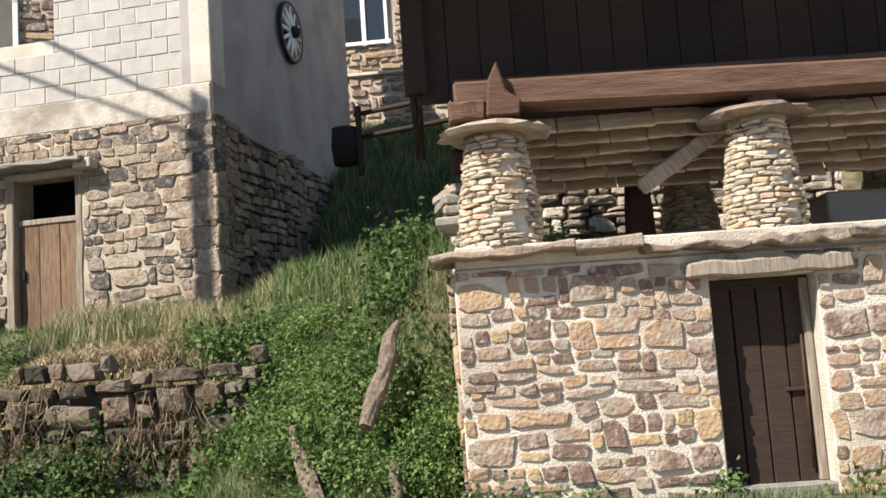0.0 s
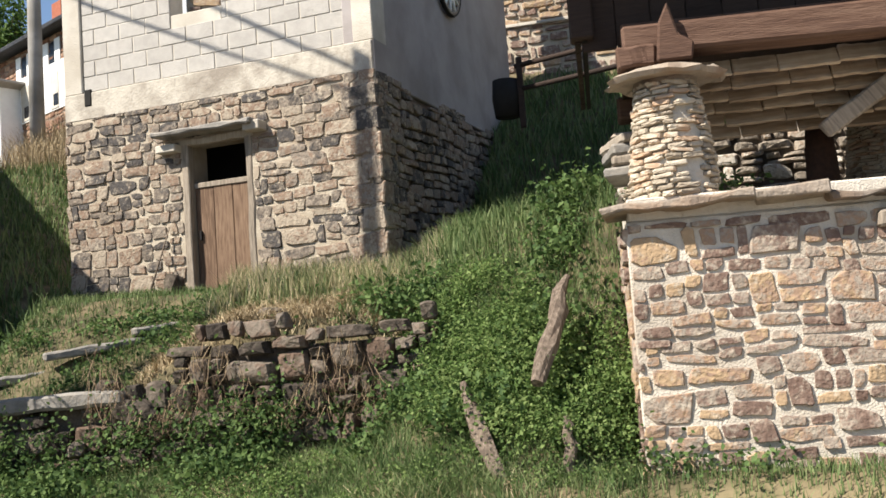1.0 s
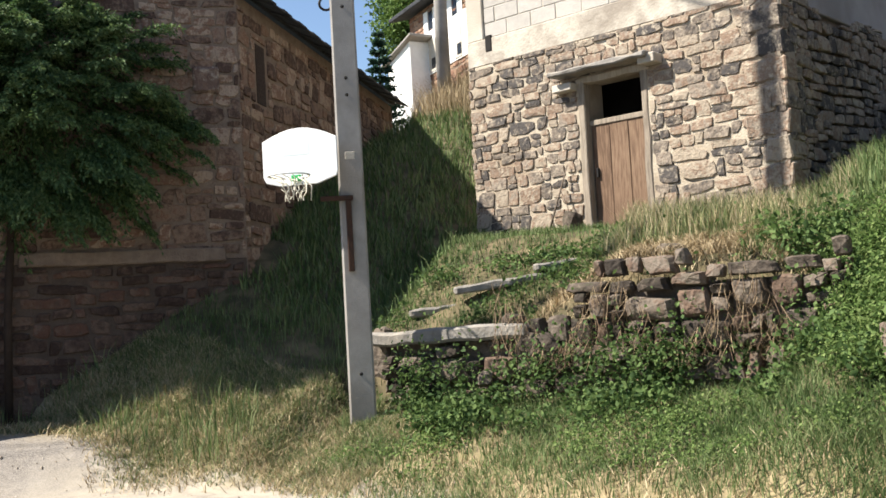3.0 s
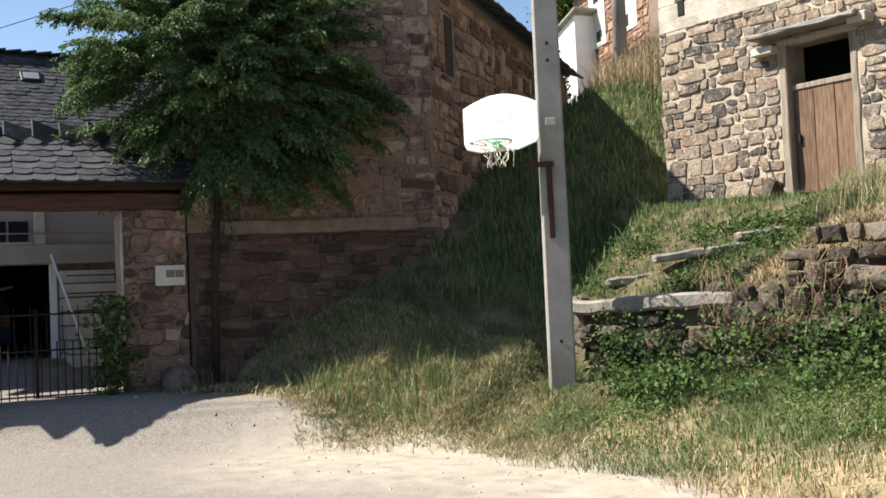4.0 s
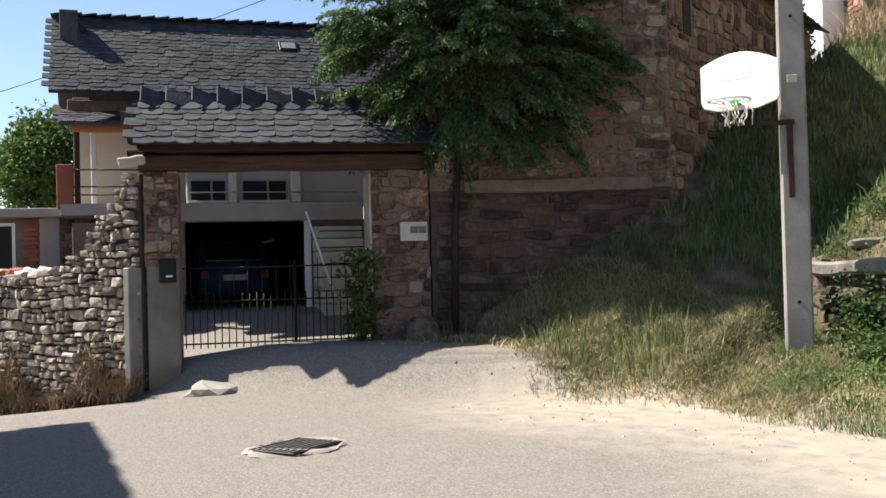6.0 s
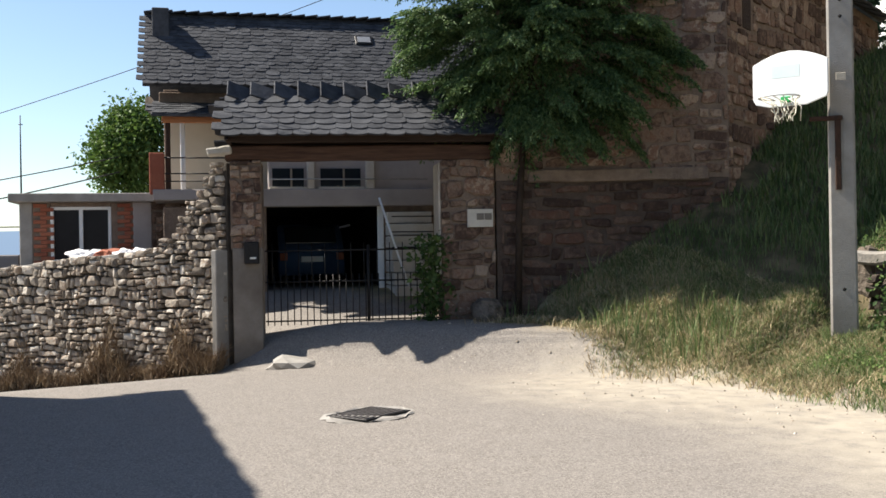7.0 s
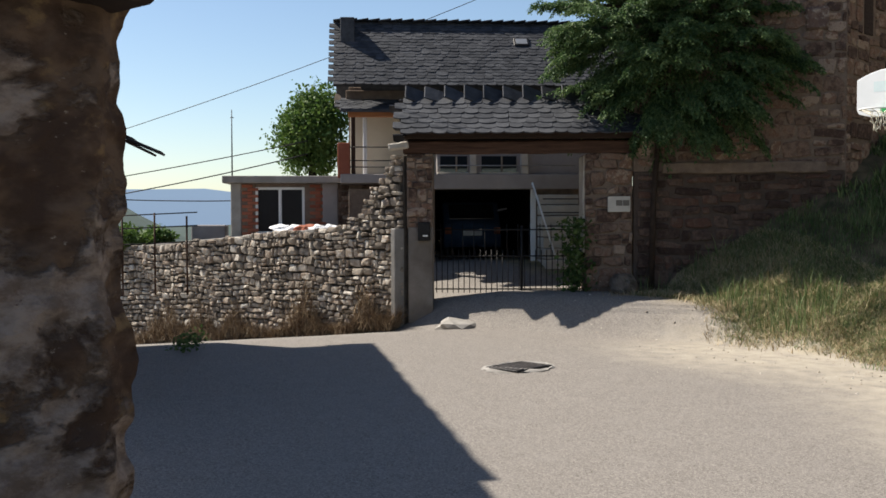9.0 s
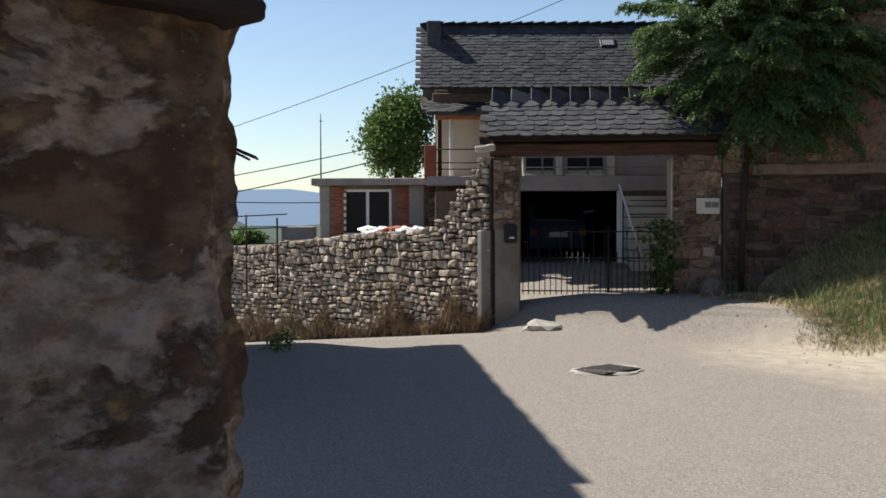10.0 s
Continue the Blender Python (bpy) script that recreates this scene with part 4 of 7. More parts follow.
def ring_mesh(name, R, rr, material, axis="y", n=32, k=8, flat=1.0):
    verts, faces = [], []
    for i in range(n):
        t = 2 * math.pi * i / n
        for j in range(k):
            s = 2 * math.pi * j / k
            q = R + rr * math.cos(s)
            h = rr * math.sin(s) * flat
            verts.append((q * math.cos(t), h, q * math.sin(t)) if axis == "y" else (q * math.cos(t), q * math.sin(t), h))
    for i in range(n):
        for j in range(k):
            a, b = i * k, ((i + 1) % n) * k
            faces.append((a + j, b + j, b + (j + 1) % k, a + (j + 1) % k))
    return mesh_of(name, verts, faces, material, True)


part("tyre", ring_mesh("tyre", 0.44, 0.022, M["iron"], flat=1.6), wheel, "dark iron tyre")
part("rim", ring_mesh("rim", 0.405, 0.03, M["wood_grey"]), wheel)
part("hub", tube_mesh("hub", [(0, -0.14, 0), (0, -0.1, 0), (0, 0.04, 0)], [0.05, 0.09, 0.1], M["wood_dark"], 12), wheel)
spoke = None
for i in range(12):
    t = 2 * math.pi * i / 12
    me = spoke or tube_mesh("spoke", [(0.08, -0.02, 0), (0.25, -0.01, 0), (0.4, 0, 0)], [0.034, 0.028, 0.024], M["white"], 6)
    spoke = me
    part("spoke", me, wheel, at=Matrix.Rotation(t, 4, "Y"))

# ---- house behind, above the bank ----
FF = frame_at((-2.4, 18.6), (3.2, 18.0))
fh = thing("upper_house", "warm rubble stone house with white window up the bank", "house")
wall_piece(fh, "wall", FF, 0, 7, 3.5, 10.5, 0.5, M["mortar"])
rubble(fh, frame_at((-2.4, 18.6), (3.2, 18.0), 5.0), 4.0, 5.0, 0.33, 0.17, "warm", 31, holes=[(0.9, 1.95, 2.75, 4.2)], limit=200, near=(1.6, 1.5), fill=0.84)
put("string_course", box_mesh("string_course", (3.4, 0.1, 0.06), M["cement"], 0.01), fh, FF @ Matrix.Translation((2.2, -0.03, 7.22)))
win = thing("white_window", "white framed casement window with sky reflected", "window", FF @ Matrix.Translation((0.95, -0.05, 7.8)))
for x0, z0, w, h in ((0.03, 0.6, 0.06, 1.3), (0.45, 0.6, 0.08, 1.3), (0.87, 0.6, 0.06, 1.3), (0.45, 0.0, 0.98, 0.07), (0.45, 1.25, 0.98, 0.07)):
    part("window_frame", box_mesh("window_frame", (w, 0.06, h), M["white"], 0.006, (x0, 0, z0)), win)
for x0 in (0.24, 0.67):
    part("pane", box_mesh("pane", (0.37, 0.015, 1.2), M["pane"], 0.0, (x0, 0.01, 0.62)), win)
RHF = frame_at((-9.4, 19.6), (-4.6, 20.4))
rh = thing("rear_house", "stone house with white window behind the unfinished house", "house")
wall_piece(rh, "wall", RHF, 0, 4.8, 4.5, 12.5, 0.5, M["mortar"])
rubble(rh, frame_at((-9.4, 19.6), (-4.6, 20.4), 7.2), 2.6, 4.6, 0.34, 0.18, "warm", 37, holes=[(0.6, 1.5, 1.0, 3.8)], limit=90, near=(1.2, 2.4), fill=0.84)
rwin = thing("tall_window", "white framed window in the rear stone house", "window", RHF @ Matrix.Translation((1.05, -0.06, 9.6)))
for x0, z0, w, h in ((-0.4, 0, 0.1, 2.7), (0.4, 0, 0.1, 2.7), (0, 1.3, 0.9, 0.1), (0, -1.3, 0.9, 0.1), (0, 0.1, 0.9, 0.3), (0, 0.7, 0.07, 1.2), (0, -0.7, 0.07, 1.2)):
    part("window_frame", box_mesh("window_frame", (w, 0.07, h), M["white"], 0.006, (x0, 0, z0)), rwin)
part("pane", box_mesh("pane", (0.76, 0.015, 2.6), M["pane"], 0.0, (0, 0.02, 0)), rwin)
rack = thing("timber_rail", "dark weathered timber rail with two bars", "fence")
for z0 in (5.22, 4.9):
    put("bar", tube_mesh("bar", [(-0.95, 13.7, z0), (-0.2, 13.2, z0 - 0.03), (0.7, 12.6, z0 - 0.06)], 0.035, M["wood_dark"], 7), rack, Matrix())
for px, py in ((-0.9, 13.66), (0.42, 12.8)):
    put("post", box_mesh("post", (0.08, 0.08, 0.95), M["wood_dark"], 0.01), rack, Matrix.Translation((px, py, 4.85)))
tub = tagged(part("dark_tub", tube_mesh("dark_tub", [(0, 0, 0), (0, 0, 0.25), (0, 0, 0.5)], [0.17, 0.2, 0.18], M["black"], 14)), "dark old tub beside the rail", "tub")
tub.matrix_basis = Matrix.Translation((-1.1, 13.75, 4.55))
slabs = thing("stacked_slabs", "stack of weathered timber slabs beside the granary", "slabs")
for k in range(4):
    put("slab", box_mesh("slab", (0.3, 0.7, 0.09), M["wood_grey"] if k % 2 else M["slab"], 0.02, (0, 0, 0), 0.01, k), slabs, Matrix.Translation((0.22 + 0.04 * (k % 2), 9.5, 2.98 + k * 0.1)) @ Matrix.Rotation(radians(8 * (k - 1)), 4, "Z"))

# ---- retaining wall and bank ----
RW0, RW1 = (-6.55, 9.84), (-1.55, 9.5)
rwall = thing("retaining_wall", "old dry stone retaining wall overgrown with weeds", "stone wall")
RF = frame_at(RW0, RW1)
wall_piece(rwall, "core", RF, 0, 1.9, 0.2, 1.22, 0.3, M["dry_joint"], 0.06)
wall_piece(rwall, "core", RF, 1.9, 2.7, 0.2, 1.4, 0.3, M["dry_joint"], 0.06)
wall_piece(rwall, "core", RF, 2.7, 5.0, 0.2, 1.7, 0.3, M["dry_joint"], 0.06)
rubble(rwall, frame_at(RW0, RW1, 0.45), 5.0, 1.6, 0.27, 0.2, "drystone", 41, keep=lambda x, z, a, b: z + b < (0.8 if x < 1.9 else 1.08 + 0.45 * smooth(1.9, 2.8, x)) + 0.05, proud=0.1, fill=0.93, soft=0.8, limit=200)
M["drystone"] = surf("lichened_stone", [(0.04, 0.032, 0.026), (0.085, 0.067, 0.053), (0.17, 0.14, 0.112), (0.13, 0.087, 0.064)], 6, 0.95, 1.0, 24, vary=0.5, smear=(0.05, 0.052, 0.03), detail_rough=0.75)
M["drystone_i"] = M["drystone"]
sill = tagged(part("stone_sill", box_mesh("stone_sill", (2.05, 0.34, 0.15), M["slab"], 0.03, (0, 0, 0), 0.02, 5)), "long grey stone slab laid along the wall top", "stone slab")
sill.matrix_basis = frame_at(RW0, RW1) @ Matrix.Translation((0.85, 0.02, 1.3)) @ Matrix.Rotation(radians(-1.2), 4, "Y")
for k, (x0, y0, z0, w, ang) in enumerate(((-5.55, 10.75, 1.83, 1.1, -24), (-4.95, 11.2, 2.02, 0.7, -30), (-6.3, 10.45, 1.56, 0.55, -12))):
    pl = tagged(part("edging_slab", box_mesh("edging_slab", (w, 0.22, 0.09), M["slab"], 0.02, (0, 0, 0), 0.015, 60 + k)), "weathered edging slab half sunk in the grass", "stone slab", "edging slabs on the terrace")
    pl.matrix_basis = Matrix.Translation((x0, y0, z0)) @ Matrix.Rotation(radians(38), 4, "Z") @ Matrix.Rotation(radians(-6), 4, "Y")
rr = random.Random(77)


def field_rock(x, y, z, s, label="grey field stone lying on the bank"):
    bm = bmesh.new()
    bmesh.ops.create_icosphere(bm, subdivisions=2, radius=0.5)
    off = rr.uniform(0, 50)
    for v in bm.verts:
        c = v.co
        q = (abs(c.x) ** 3 + abs(c.y) ** 3 + abs(c.z) ** 3) ** (1 / 3)
        v.co = c * (0.42 / q) * (1 + 0.35 * noise.noise(c * 2.2 + Vector((off, 0, 0))) + 0.15 * noise.noise(c * 6 + Vector((off, 0, 0))))
        v.co = Vector((v.co.x * s[0], v.co.y * s[1], v.co.z * s[2]))
    ob = tagged(part("rock", from_bm("rock", bm, M["drystone"])), label, "rock")
    ob.matrix_basis = Matrix.Translation((x, y, z)) @ Matrix.Rotation(rr.uniform(0, 3), 4, "Z")
    return ob


field_rock(-3.35, 10.15, 2.0, (0.35, 0.3, 0.22))
field_rock(-3.0, 10.1, 1.93, (0.5, 0.35, 0.14))
field_rock(-6.7, 10.05, 1.05, (0.4, 0.4, 0.75), "pale boulder standing beside the pole")
field_rock(-6.2, 9.62, 0.9, (0.34, 0.2, 0.24))
field_rock(-5.2, 9.6, 0.85, (0.3, 0.2, 0.2))
field_rock(-4.9, 9.72, 1.42, (0.3, 0.26, 0.16))
field_rock(-4.6, 9.62, 1.15, (0.6, 0.25, 0.36), "broad tilted stone slab in the wall")
field_rock(-10.95, 7.75, 0.55, (0.75, 0.5, 0.5), "mossy boulder at the foot of the gate pillar")
field_rock(-12.0, 5.4, 0.0, (1.5, 0.8, 0.24), "worn bedrock hump at the gate").data.materials[0] = M["concrete"]
field_rock(-5.35, 12.45, 2.55, (0.3, 0.25, 0.4))
field_rock(-6.6, 12.75, 2.45, (0.45, 0.3, 0.35))
for k, (p0, p1, w) in enumerate((((-1.26, 8.6, 1.28), (-0.91, 7.9, 0.5), 0.09), ((-0.36, 8.95, 2.1), (-0.64, 8.2, 1.25), 0.1), ((-0.41, 8.1, 1.0), (-0.42, 8.05, 0.55), 0.065))):
    a, b = Vector(p0), Vector(p1)
    lg = tagged(part("split_log", tube_mesh("split_log", [a.lerp(b, t / 6) + Vector((rr.uniform(-1, 1), 0, 0)) * 0.02 for t in range(7)], [w * 0.75 * q for q in (0.35, 0.75, 0.95, 1.05, 0.95, 0.85, 0.7)], M["log"], 9, False, 0.25, k)), "weathered split log leaning on the ivy bank", "log", "logs on the bank")

# ---- utility pole with the basketball board ----
PX, PY = -6.48, 9.22
pole = thing("utility_pole", "grey concrete utility pole with holes and iron bands", "pole", Matrix.Translation((PX, PY, 0.3)) @ Matrix.Rotation(radians(36), 4, "Z"))
bm = bmesh.new()
for z, w, d in ((0, 0.28, 0.21), (9.9, 0.24, 0.19)):
    for sx, sy in ((-1, -1), (1, -1), (1, 1), (-1, 1)):
        bm.verts.new((sx * w / 2, sy * d / 2, z))
bm.verts.ensure_lookup_table()
v = bm.verts
for q in ((0, 1, 5, 4), (1, 2, 6, 5), (2, 3, 7, 6), (3, 0, 4, 7), (4, 5, 6, 7), (3, 2, 1, 0)):
    bm.faces.new([v[i] for i in q])
bmesh.ops.bevel(bm, geom=bm.edges[:], offset=0.02, segments=1, affect="EDGES")
part("shaft", from_bm("shaft", bm, M["concrete"]), pole)
# Near-black plugs paint the shade inside the bolt holes.
for z in (0.65, 3.6, 3.78, 4.55, 5.2):
    part("hole", tube_mesh("hole", [(0.0, -0.108 + 0.001 * z, z), (0.0, -0.07, z)], 0.02, M["black"], 8), pole, "bolt hole shown by a near-black plug")
part("number_tag", box_mesh("number_tag", (0.1, 0.01, 0.08), M["cement"], 0.003, (0, -0.1, 2.95)), pole)
part("cable_band", box_mesh("cable_band", (0.25, 0.2, 0.05), M["iron"], 0.01, (0, 0, 4.65)), pole, "black iron band")
part("cable_coil", ring_mesh("cable_coil", 0.07, 0.014, M["iron"], n=16, k=6), pole, "loop of black cable", at=Matrix.Translation((-0.17, -0.05, 4.6)))
part("bracket_post", box_mesh("bracket_post", (0.06, 0.05, 0.75), M["rust"], 0.006, (-0.04, -0.125, 2.1)), pole, "rusty iron upright")
part("bracket_arm", box_mesh("bracket_arm", (0.34, 0.05, 0.05), M["rust"], 0.006, (-0.16, -0.12, 2.5)), pole)
bl, br = Vector((-7.18, 8.63, 0)), Vector((-6.4, 8.88, 0))
hoop = thing("basketball_hoop", "white backboard with green bracket, white rim and tangled net", "basketball hoop")
BO = frame_at((bl.x, bl.y), (br.x, br.y), 2.97)
bw = (br - bl).length
arch = [(0.03, 0.02), (0.22 * bw, -0.02), (0.72 * bw, -0.02), (bw - 0.02, 0.05), (bw, 0.1), (bw, 0.42)]
for k in range(9):
    t = k / 8
    arch.append((bw * (1 - t), 0.43 + 0.15 * math.sin(math.pi * (0.06 + 0.88 * t))))
arch += [(0.0, 0.08)]
put("backboard", prism_mesh("backboard", arch, 0.03, M["board"], 0.006), hoop, BO)
put("print_bar", box_mesh("print_bar", (0.3, 0.002, 0.13), M["board_print"], 0, (bw * 0.45, -0.0005, 0.36)), hoop, BO, "faded pale blue print bar")
put("rim", ring_mesh("rim", 0.21, 0.011, M["white"], "z", 28, 6), hoop, BO @ Matrix.Translation((bw * 0.46, -0.25, 0.05)), "thin pale rim")
put("bracket", box_mesh("bracket", (0.1, 0.06, 0.06), M["green_plastic"], 0.006, (bw * 0.46, -0.03, 0.05)), hoop, BO, "green plastic bracket")
nr = random.Random(3)
for k in range(12):
    t = 2 * math.pi * k / 12
    c, s = math.cos(t), math.sin(t)
    pts = [(0.21 * c, 0.21 * s, 0)]
    for q in range(1, 6):
        f = q / 5
        sw = t + (0.5 if k % 2 else -0.5) * f
        pts.append((0.06 + (0.15 - 0.05 * f) * math.cos(sw) * (1 - 0.25 * f) + nr.uniform(-0.03, 0.03), (0.15 - 0.05 * f) * math.sin(sw) + nr.uniform(-0.03, 0.03), -0.26 * f + nr.uniform(-0.03, 0.03)))
    put("net_cord", tube_mesh("net_cord", pts, 0.006, M["net"], 5), hoop, BO @ Matrix.Translation((bw * 0.46, -0.25, 0.05)))
put("loose_cord", tube_mesh("loose_cord", [(0.1, 0, -0.02), (0.24, 0, -0.12), (0.22, 0.02, -0.27)], 0.006, M["net"], 5), hoop, BO @ Matrix.Translation((bw * 0.46, -0.25, 0.05)))


def cable(p0, p1, sag, radius, label="thin black overhead cable"):
    a, b = Vector(p0), Vector(p1)
    pts = [a.lerp(b, i / 16) - Vector((0, 0, sag * 4 * (i / 16) * (1 - i / 16))) for i in range(17)]
    return tagged(part("overhead_cable", tube_mesh("overhead_cable", pts, radius, M["iron"], 5)), label, "cable")


# ---- tall old building beside the gate ----
old = thing("old_stone_building", "tall dark rubble stone building in shade with slate eaves", "building")
FA, FB = frame_at(WALL_A, WALL_Q), frame_at(WALL_Q, WALL_E)
LA = math.dist(WALL_A, WALL_Q)
LB = math.dist(WALL_Q, WALL_E)
wall_piece(old, "wall", FA, -0.05, LA, -0.2, 2.4, 0.6, M["shade_plinth_joint"])
put("gable_wall", prism_mesh("gable_wall", [(-0.05, 2.4), (LA, 2.4), (LA, 6.05), (-0.05, 7.35)], 0.6, M["mortar_dark"]), old, FA)
wall_piece(old, "wall", FB, 0.0, LB, 0.5, 5.95, 0.6, M["mortar_dark"])
# Lower stones carry painted shade up to the ledge.
rubble(old, frame_at(WALL_A, WALL_Q, 0.3), LA, 2.05, 0.34, 0.19, "shade_plinth", 51, limit=120, near=(1.5, 1.5), proud=0.03, fill=0.9)
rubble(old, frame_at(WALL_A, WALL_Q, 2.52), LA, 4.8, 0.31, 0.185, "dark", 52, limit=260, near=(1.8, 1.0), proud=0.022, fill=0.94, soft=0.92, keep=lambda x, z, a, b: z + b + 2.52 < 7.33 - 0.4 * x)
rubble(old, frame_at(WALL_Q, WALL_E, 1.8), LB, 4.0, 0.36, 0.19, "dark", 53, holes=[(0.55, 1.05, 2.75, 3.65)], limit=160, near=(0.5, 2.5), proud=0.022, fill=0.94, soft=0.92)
put("ledge", box_mesh("ledge", (2.5, 0.12, 0.17), M["mortar_dark"], 0.015, (1.65, -0.02, 2.45), 0.01, 3), old, FA, "plain cement ledge")
put("big_stone", box_mesh("big_stone", (0.36, 0.1, 0.34), M["warm"], 0.03, (2.75, -0.02, 4.75), 0.02, 8), old, FA)
put("window_shutter", box_mesh("window_shutter", (0.34, 0.06, 0.85), M["wood_dark"], 0.01, (0.8, 0.02, 5.0)), old, FB, "closed dark shutter")
for k in range(26):
    put("eave_slate", box_mesh("eave_slate", (0.42, 0.5, 0.03), M["slate"], 0.006), old, FB @ Matrix.Translation((0.1 + k * 0.33, -0.12, 6.0 + 0.02 * (k % 2))) @ Matrix.Rotation(radians(22), 4, "X") @ Matrix.Rotation(radians(rr.uniform(-4, 4)), 4, "Z"))
put("roof", box_mesh("roof", (LB + 0.4, 3.0, 0.1), M["slate"], 0.01, (LB / 2, 1.45, 0)), old, FB @ Matrix.Translation((0, 0, 6.05)) @ Matrix.Rotation(radians(22), 4, "X"), "slate roof")

# ---- gateway ----
GF = frame_at(GATE_L, GATE_R)
# Stones on both pillars use the dark set, picked for their shaded fronts.
gl = thing("gate_pillar", "cement faced stone gate pillar with mailbox", "pillar", group="gate pillars")
wall_piece(gl, "upper", GF, -0.42, 0.0, 1.5, 2.68, 0.6, M["mortar_dark"])
wall_piece(gl, "cement_face", GF, -0.4, 0.0, -0.3, 1.52, 0.6, M["pillar_cement"], -0.02, "grey cement lower face")
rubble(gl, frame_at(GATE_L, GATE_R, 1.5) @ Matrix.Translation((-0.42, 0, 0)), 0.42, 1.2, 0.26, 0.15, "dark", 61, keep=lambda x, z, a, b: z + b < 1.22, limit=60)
gr = thing("gate_pillar", "rubble stone gate pillar with sunlit reveal painted pale", "pillar", group="gate pillars")
wall_piece(gr, "core", GF, 2.44, 3.2, 0.0, 2.68, 0.6, M["mortar_dark"])
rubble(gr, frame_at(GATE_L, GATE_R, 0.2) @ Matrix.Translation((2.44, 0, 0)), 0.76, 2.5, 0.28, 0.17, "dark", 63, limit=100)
LFACE = GF @ Matrix.Translation((2.44, 0.6, 0)) @ Matrix.Rotation(radians(-90), 4, "Z")
# Pale sheet puts the sunlight on the inner face into its colour.
wall_piece(gr, "worn_render", LFACE, 0.0, 0.6, 1.1, 2.66, 0.03, M["mortar_white"], -0.03, "pale sheet painting sunlight on the reveal")
mb = thing("mailbox", "black metal mailbox on the gate pillar", "mailbox", GF @ Matrix.Translation((-0.14, -0.07, 1.45)))
box = part("body", box_mesh("body", (0.2, 0.1, 0.3), M["iron"], 0.012), mb)
part("label_plate", box_mesh("label_plate", (0.08, 0.01, 0.025), M["white"], 0.002, (0.02, -0.055, -0.07)), box, "small white label")
pq = thing("wall_plaque", "pale plaque with dark bars on the gate pillar", "plaque", GF @ Matrix.Translation((2.98, -0.06, 1.88)))
plate = part("plate", box_mesh("plate", (0.36, 0.03, 0.25), M["plaque"], 0.006), pq)
for k in range(2):
    part("print_bar", box_mesh("print_bar", (0.1, 0.008, 0.09), M["dark_bars"], 0.0, (0.0 + 0.11 * k, -0.017, 0.02)), plate)
gro = thing("gateway_roof", "small slate roof on timber beams over the gateway", "roof")
put("beam", box_mesh("beam", (3.75, 0.24, 0.2), M["wood_beam"], 0.02, (1.4, 0.1, 2.8), 0.012, 3), gro, GF, "brown hewn beam")
put("beam", box_mesh("beam", (3.75, 0.2, 0.16), M["wood_dark"], 0.02, (1.4, 0.55, 2.9), 0.012, 4), gro, GF)
put("eave_board", box_mesh("eave_board", (3.8, 0.08, 0.12), M["wood_dark"], 0.01, (1.45, -0.22, 2.98), 0.006, 5), gro, GF)
put("pale_stub", box_mesh("pale_stub", (0.32, 0.25, 0.11), M["cement"], 0.02, (-0.25, -0.05, 2.86), 0.012, 6), gro, GF @ Matrix.Rotation(radians(-6), 4, "Y"), "pale stone wedge")
gable = [(-0.36, 2.95), (0.5, 3.62), (1.36, 2.95)]
for x0 in (-0.46, 3.3):
    bm = bmesh.new()
    a = [bm.verts.new((x0, y, z)) for y, z in gable]
    b = [bm.verts.new((x0 + 0.05, y, z)) for y, z in gable]
    bm.faces.new(a)
    bm.faces.new(b[::-1])
    for i in range(3):
        bm.faces.new((a[i], a[(i + 1) % 3], b[(i + 1) % 3], b[i]))
    bmesh.ops.recalc_face_normals(bm, faces=bm.faces)
    put("gable_board", from_bm("gable_board", bm, M["wood_dark"]), gro, GF)


def round_slate(material):
    n = 7
    out = [(-0.5, 0.0), (-0.5, -0.75)] + [(0.5 * math.cos(math.pi + math.pi * k / n), -0.75 + 0.25 * math.sin(math.pi + math.pi * k / n)) for k in range(1, n)] + [(0.5, -0.75), (0.5, 0.0)]
    verts = [(x, y, 1.0) for x, y in out] + [(x, y, 0.0) for x, y in out]
    k = len(out)
    faces = [tuple(range(k)), tuple(range(2 * k - 1, k - 1, -1))] + [(i, i + k, (i + 1) % k + k, (i + 1) % k) for i in range(k)]
    return mesh_of("slate", verts, faces, material)


SLATE = round_slate(M["slate"])


def slate_slope(owner, m, width, length, sw, sl, seed, limit, thick=0.02):
    """Rounded slates laid up a slope: m has its origin at the eave's left end, x along the eave, y up the slope, z out."""
    r = random.Random(seed)
    verts, faces = [], []
    count, y, row = 0, 0.0, 0
    while y < length:
        x = -sw / 2 if row % 2 else 0.0
        while x < width:
            w = sw * r.uniform(0.75, 1.2)
            loc = m @ Matrix.Translation((x + w / 2, y + sl, 0.004 + r.uniform(0, 0.008))) @ Matrix.Rotation(radians(r.uniform(-2.5, 2.5)), 4, "Z") @ Matrix.Rotation(radians(-4.5), 4, "X") @ Matrix.Diagonal((w * 0.99, sl * r.uniform(1.35, 1.55), thick, 1))
            if count < limit:
                put("slate", SLATE, owner, loc)
            else:
                k = len(verts)
                verts += [loc @ v.co for v in SLATE.vertices]
                faces += [tuple(k + q for q in p.vertices) for p in SLATE.polygons]
            count += 1
            x += w
        y += sl
        row += 1
    if verts:
        rest = part("slate_field", mesh_of("slate_field", verts, faces, M["slate_i"]), owner)
        rest["kind"] = "stuff"


